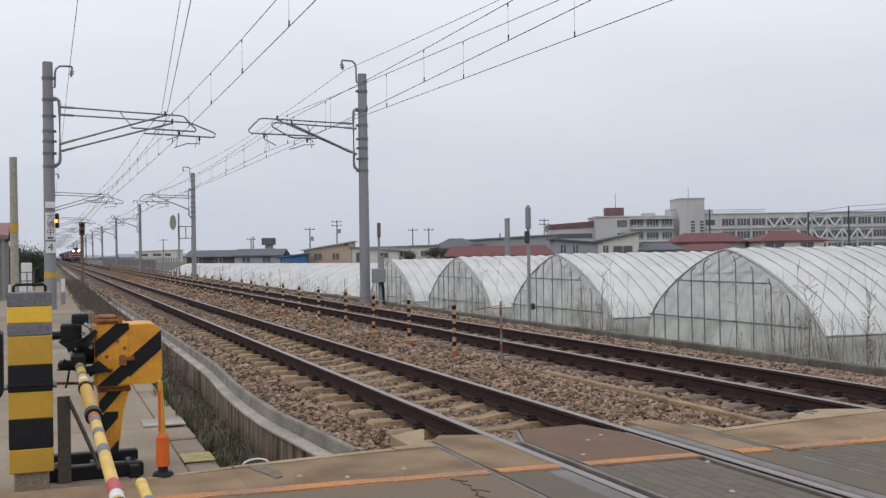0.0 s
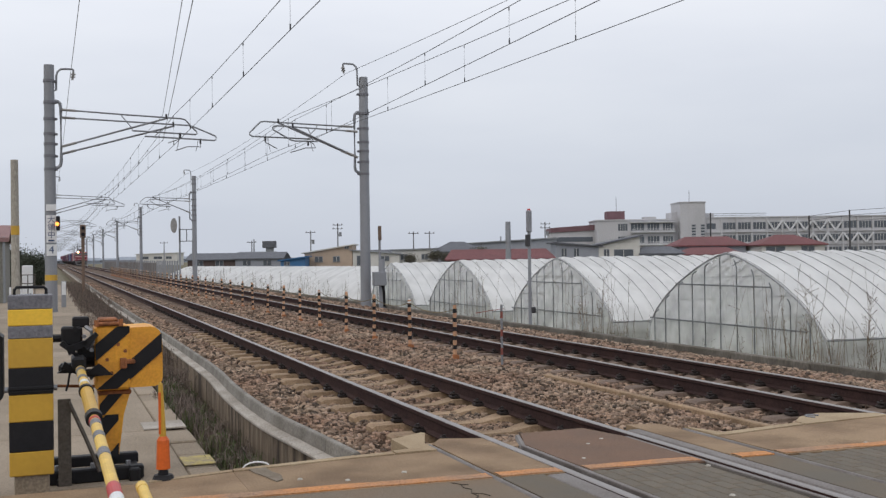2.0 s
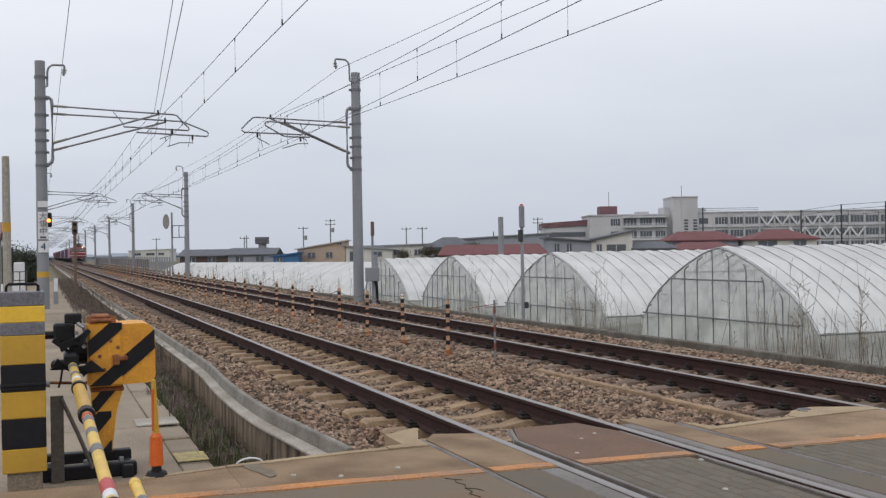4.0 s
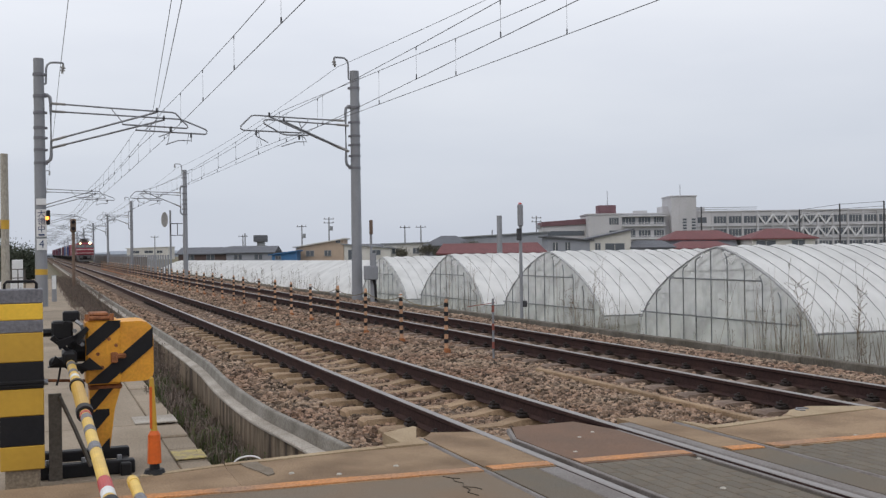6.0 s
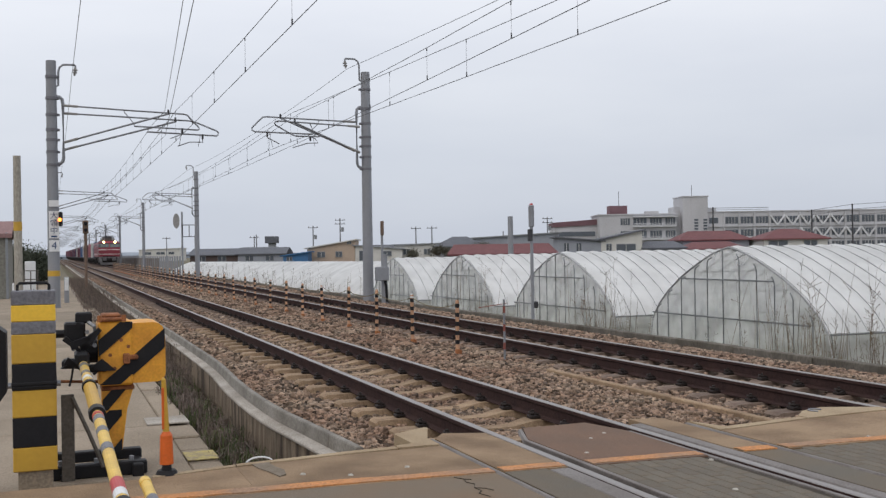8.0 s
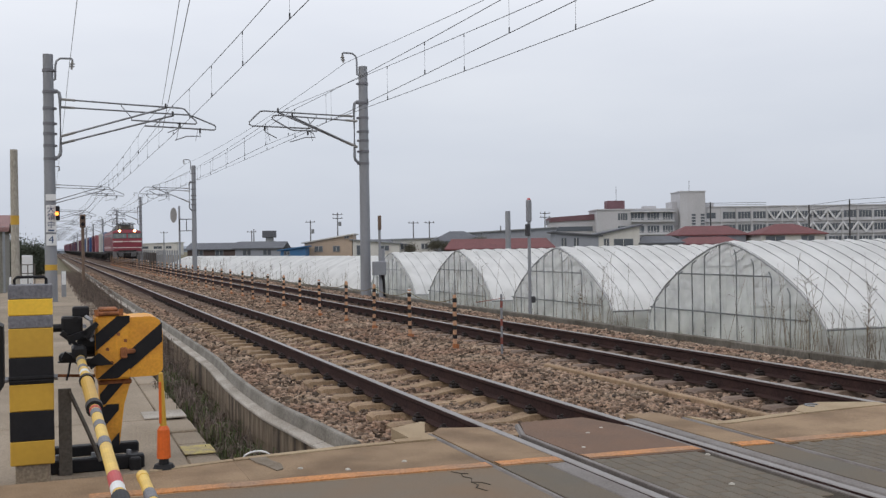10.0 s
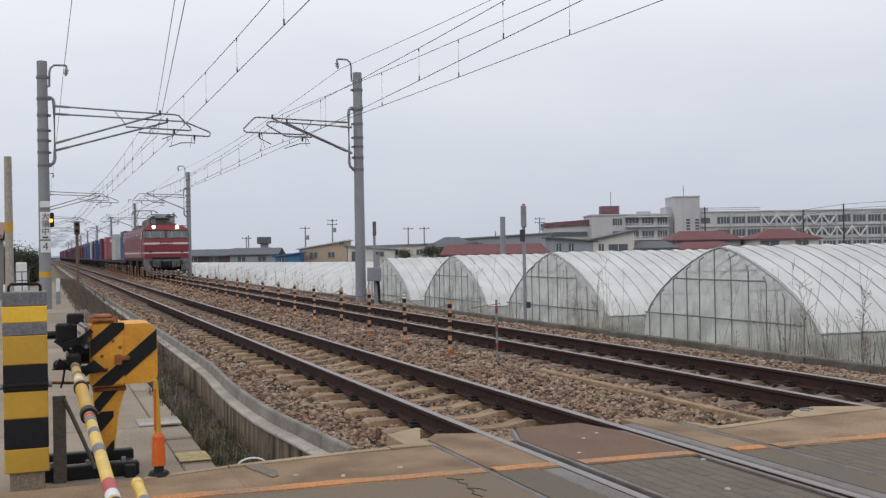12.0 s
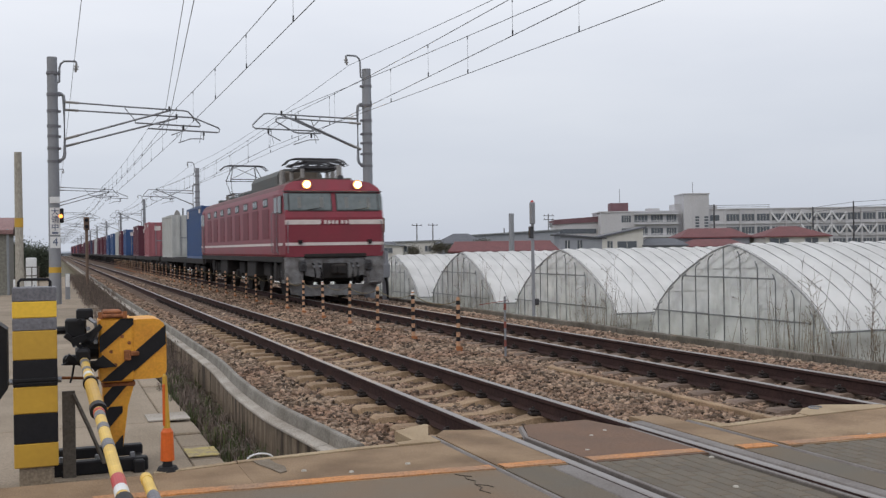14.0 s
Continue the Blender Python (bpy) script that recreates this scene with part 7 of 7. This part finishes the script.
def build_school():
    """Three-storey school block; local x runs along the facade."""
    sc = thing("school_building", "long grey concrete school with white braces across its windows", "school", pose(108.1, 194.3, -1.0, 0, 0, TURN))
    part("wall", Geo().box((8.1, 6, 4.6), (16.2, 12, 9.2)), M_SCHOOL, sc)
    part("wall", Geo().box((17.1, 8, 4.8), (2.0, 12, 9.6)), M_SCHOOL, sc)
    part("parapet", Geo().box((8.1, 6, 9.3), (16.6, 12.4, 0.25)), M_SCHOOL, sc)
    part("stair_tower", Geo().box((20.2, 4.5, 6.4), (5.3, 9, 12.9)).box((17.6, 6, 5.9), (2.4, 6, 9.9)), M_SCHOOL, sc, "taller plain stair tower")
    part("tower_cap", Geo().box((20.2, 4.5, 12.9), (5.6, 9.3, 0.2)), M_SCHOOL, sc)
    part("wall", Geo().box((57, 7, 4.75), (69, 12, 9.5)), M_SCHOOL, sc)
    part("parapet", Geo().box((57, 7, 9.6), (69.4, 12.4, 0.22)), M_SCHOOL, sc)
    part("roof_box", Geo().box((5.0, 8, 10.2), (3.8, 4, 2.4)), M_SCHOOL_DARK, sc, "maroon roof housing")
    part("roof_box", Geo().box((12.5, 8, 9.7), (2.6, 3, 0.9)), M_SCHOOL, sc)
    part("roof_box", Geo().box((25, 8, 9.9), (2.6, 3, 1.6)), M_SCHOOL, sc)
    part("roof_rail", Geo().tube([(23, 1.2, 10.4), (36, 1.2, 10.4)], 0.06, 4).tube([(23, 1.2, 10.0), (36, 1.2, 10.0)], 0.05, 4), M_GREYMETAL, sc)
    part("antenna", Geo().cyl((20.4, 4, 12.9), (20.4, 4, 15.5), 0.05, n=5).cyl((5.4, 8, 11.2), (5.4, 8, 14.6), 0.05, n=5), M_DARK_STEEL, sc)
    part("wing", Geo().prism([(-9.2, 0), (0, 0), (0, 7.3), (-9.2, 6.9)], 4, 14), M_SCHOOL, sc, "lower wing")
    part("wing_roof", Geo().prism([(-9.4, 6.9), (0, 7.3), (0, 8.5), (-9.4, 7.9)], 3.7, 14.3), M_SCHOOL_DARK, sc, "maroon roof edge")
    part("wing_band", Geo().box((-4.6, 3.95, 5.4), (8.4, 0.12, 1.0)), M_PANE, sc)
    for z in (7.75, 5.05, 2.35):
        # left block: windows behind slim balcony slabs and rails
        for x, w in ((5.4, 1.9), (8.5, 2.7), (11.85, 2.4), (14.9, 2.0)):
            window(sc, x, z, w, 1.4, bars=3, sill=False)
        part("balcony_slab", Geo().box((11.6, -0.5, z - 1.05), (9.2, 1.0, 0.18)), M_BRACE, sc, "pale balcony slab")
        part("balcony_rail", Geo().box((11.6, -0.97, z - 0.42), (9.0, 0.05, 0.07)).box((11.6, -0.97, z - 0.62), (9.0, 0.04, 0.05)), M_BRACE, sc)
    part("canopy", Geo().box((11.6, -0.5, 8.75), (9.4, 1.1, 0.16)), M_BRACE, sc, "pale slab over the balconies")
    for x in (20.35, 22.25):
        for k in range(6):
            window(sc, x, 7.9 - 0.62 * k, 0.75, 0.36, bars=0, sill=False)
    part("tower_pier", Geo().box((19.35, -0.03, 6.4), (0.12, 0.10, 12.8)), M_SCHOOL, sc)
    part("window_strip", Geo().box((24.3, 0.98, 7.75), (1.9, 0.05, 1.2)), M_PANE, sc)
    for z in (7.75, 5.05, 2.35):
        for k in range(20):
            x = 28.1 + 3.2 * k
            window(sc, x, z, 2.55, 1.4, y=1.0, bars=3, sill=False)
            if (z > 7 and 36 < x < 51.8) or (3 < z < 7 and 42.3 < x < 58.3):
                g = Geo()
                for a, b in (((x - 1.55, z + 1.0), (x, z - 1.1)), ((x + 1.55, z + 1.0), (x, z - 1.1))):
                    d = Vector((b[0] - a[0], b[1] - a[1])).normalized()
                    n = Vector((-d.y, d.x)) * 0.17
                    g.prism([(a[0] - n.x, a[1] - n.y), (b[0] - n.x, b[1] - n.y), (b[0] + n.x, b[1] + n.y), (a[0] + n.x, a[1] + n.y)], 0.55, 0.8)
                part("brace", g, M_BRACE, sc, "white diagonal steel brace")
        part("ledge", Geo().box((57, 0.85, z - 1.25), (69, 0.4, 0.22)), M_SCHOOL, sc)
    for k in range(21):
        part("pier", Geo().box((26.5 + 3.2 * k, 0.9, 4.75), (0.34, 0.32, 9.3)), M_SCHOOL, sc)


def build_pole(x, y, top, arms=1, transformer=False):
    p = thing("utility_pole", "distant concrete power pole with crossarms", "utility pole", pose(x, y, -1.0, 0, 0, TURN + random.uniform(-20, 20)), "utility poles")
    part("shaft", Geo().cyl((0, 0, 0), (0, 0, top + 1), 0.17, 0.12, 8), M_POLE, p)
    for k in range(arms):
        part("crossarm", Geo().box((0, -0.1, top + 0.6 - 0.8 * k), (2.2, 0.1, 0.12)), M_DARK_STEEL, p)
        for dx in (-0.9, 0.0, 0.9):
            part("insulator", Geo().cyl((dx, -0.1, top + 0.66 - 0.8 * k), (dx, -0.1, top + 0.9 - 0.8 * k), 0.07, n=6), M_INSUL, p)
    if transformer:
        part("transformer", Geo().cyl((0.5, 0, top - 1.8), (0.5, 0, top - 0.9), 0.32, n=10), M_GREYMETAL, p)


def build_poles():
    for x, y, top, arms, tr in ((51.2, 214, 6.9, 1, True), (56.5, 212, 8.4, 2, True), (71, 205.5, 6.4, 1, False), (74, 204, 6.4, 1, False), (96.5, 195.5, 8.0, 2, True),
                                (39.5, 215, 5.2, 0, False), (44.5, 245, 5.4, 1, False), (34, 270, 6.2, 1, False), (30, 300, 6.2, 1, False), (84.0, 190, 5.0, 0, False)):
        build_pole(x, y, top, arms, tr)
    p = thing("utility_pole", "bare grey concrete pole standing between greenhouses", "utility pole", pose(25.0, 55.5, -1.0), "utility poles")
    part("shaft", Geo().cyl((0, 0, 0), (0, 0, 4.35), 0.17, 0.15, 12), M_POLE, p)
    # ball-net poles in front of the school, joined by wires
    tops = []
    for x, y, z in ((106.7, 152.0, 8.1), (122.6, 146.0, 7.4), (129.2, 143.6, 8.3), (136.5, 141.0, 8.7)):
        p = thing("net_pole", "slim dark steel net pole in the school ground", "net pole", pose(x, y, -1.0), "net poles")
        part("shaft", Geo().cyl((0, 0, 0), (0, 0, z + 1), 0.15, 0.12, 8), M_DARK_STEEL, p)
        tops.append(Vector((x, y, z)))
    for a, b in zip(tops[1:], tops[2:]):
        for dz in (-0.1, -0.9, -1.9):
            wire("net_wire", [a + Vector((0, 0, dz)), b + Vector((0, 0, dz))], 0.035, "dark wire strung between net poles", "net wire")


build_houses()
build_school()
build_poles()
for x, y, z, h in ((44.2, 119.5, -1.0, 3.0), (46.0, 121, -1.0, 2.6), (42.5, 123, -1.0, 2.7), (49.0, 117.5, -1.0, 3.2), (-1.15, 64.5, -0.4, 2.25), (-2.1, 66, -0.4, 2.5), (-0.65, 66.0, -0.4, 1.8)):
    build_tree(x, y, z, h, 15000 if x < 0 else 1800, 0.062 if x < 0 else 0.08, 0.8 if x < 0 else 0.2)

build_tracks()
build_stones()
motions()
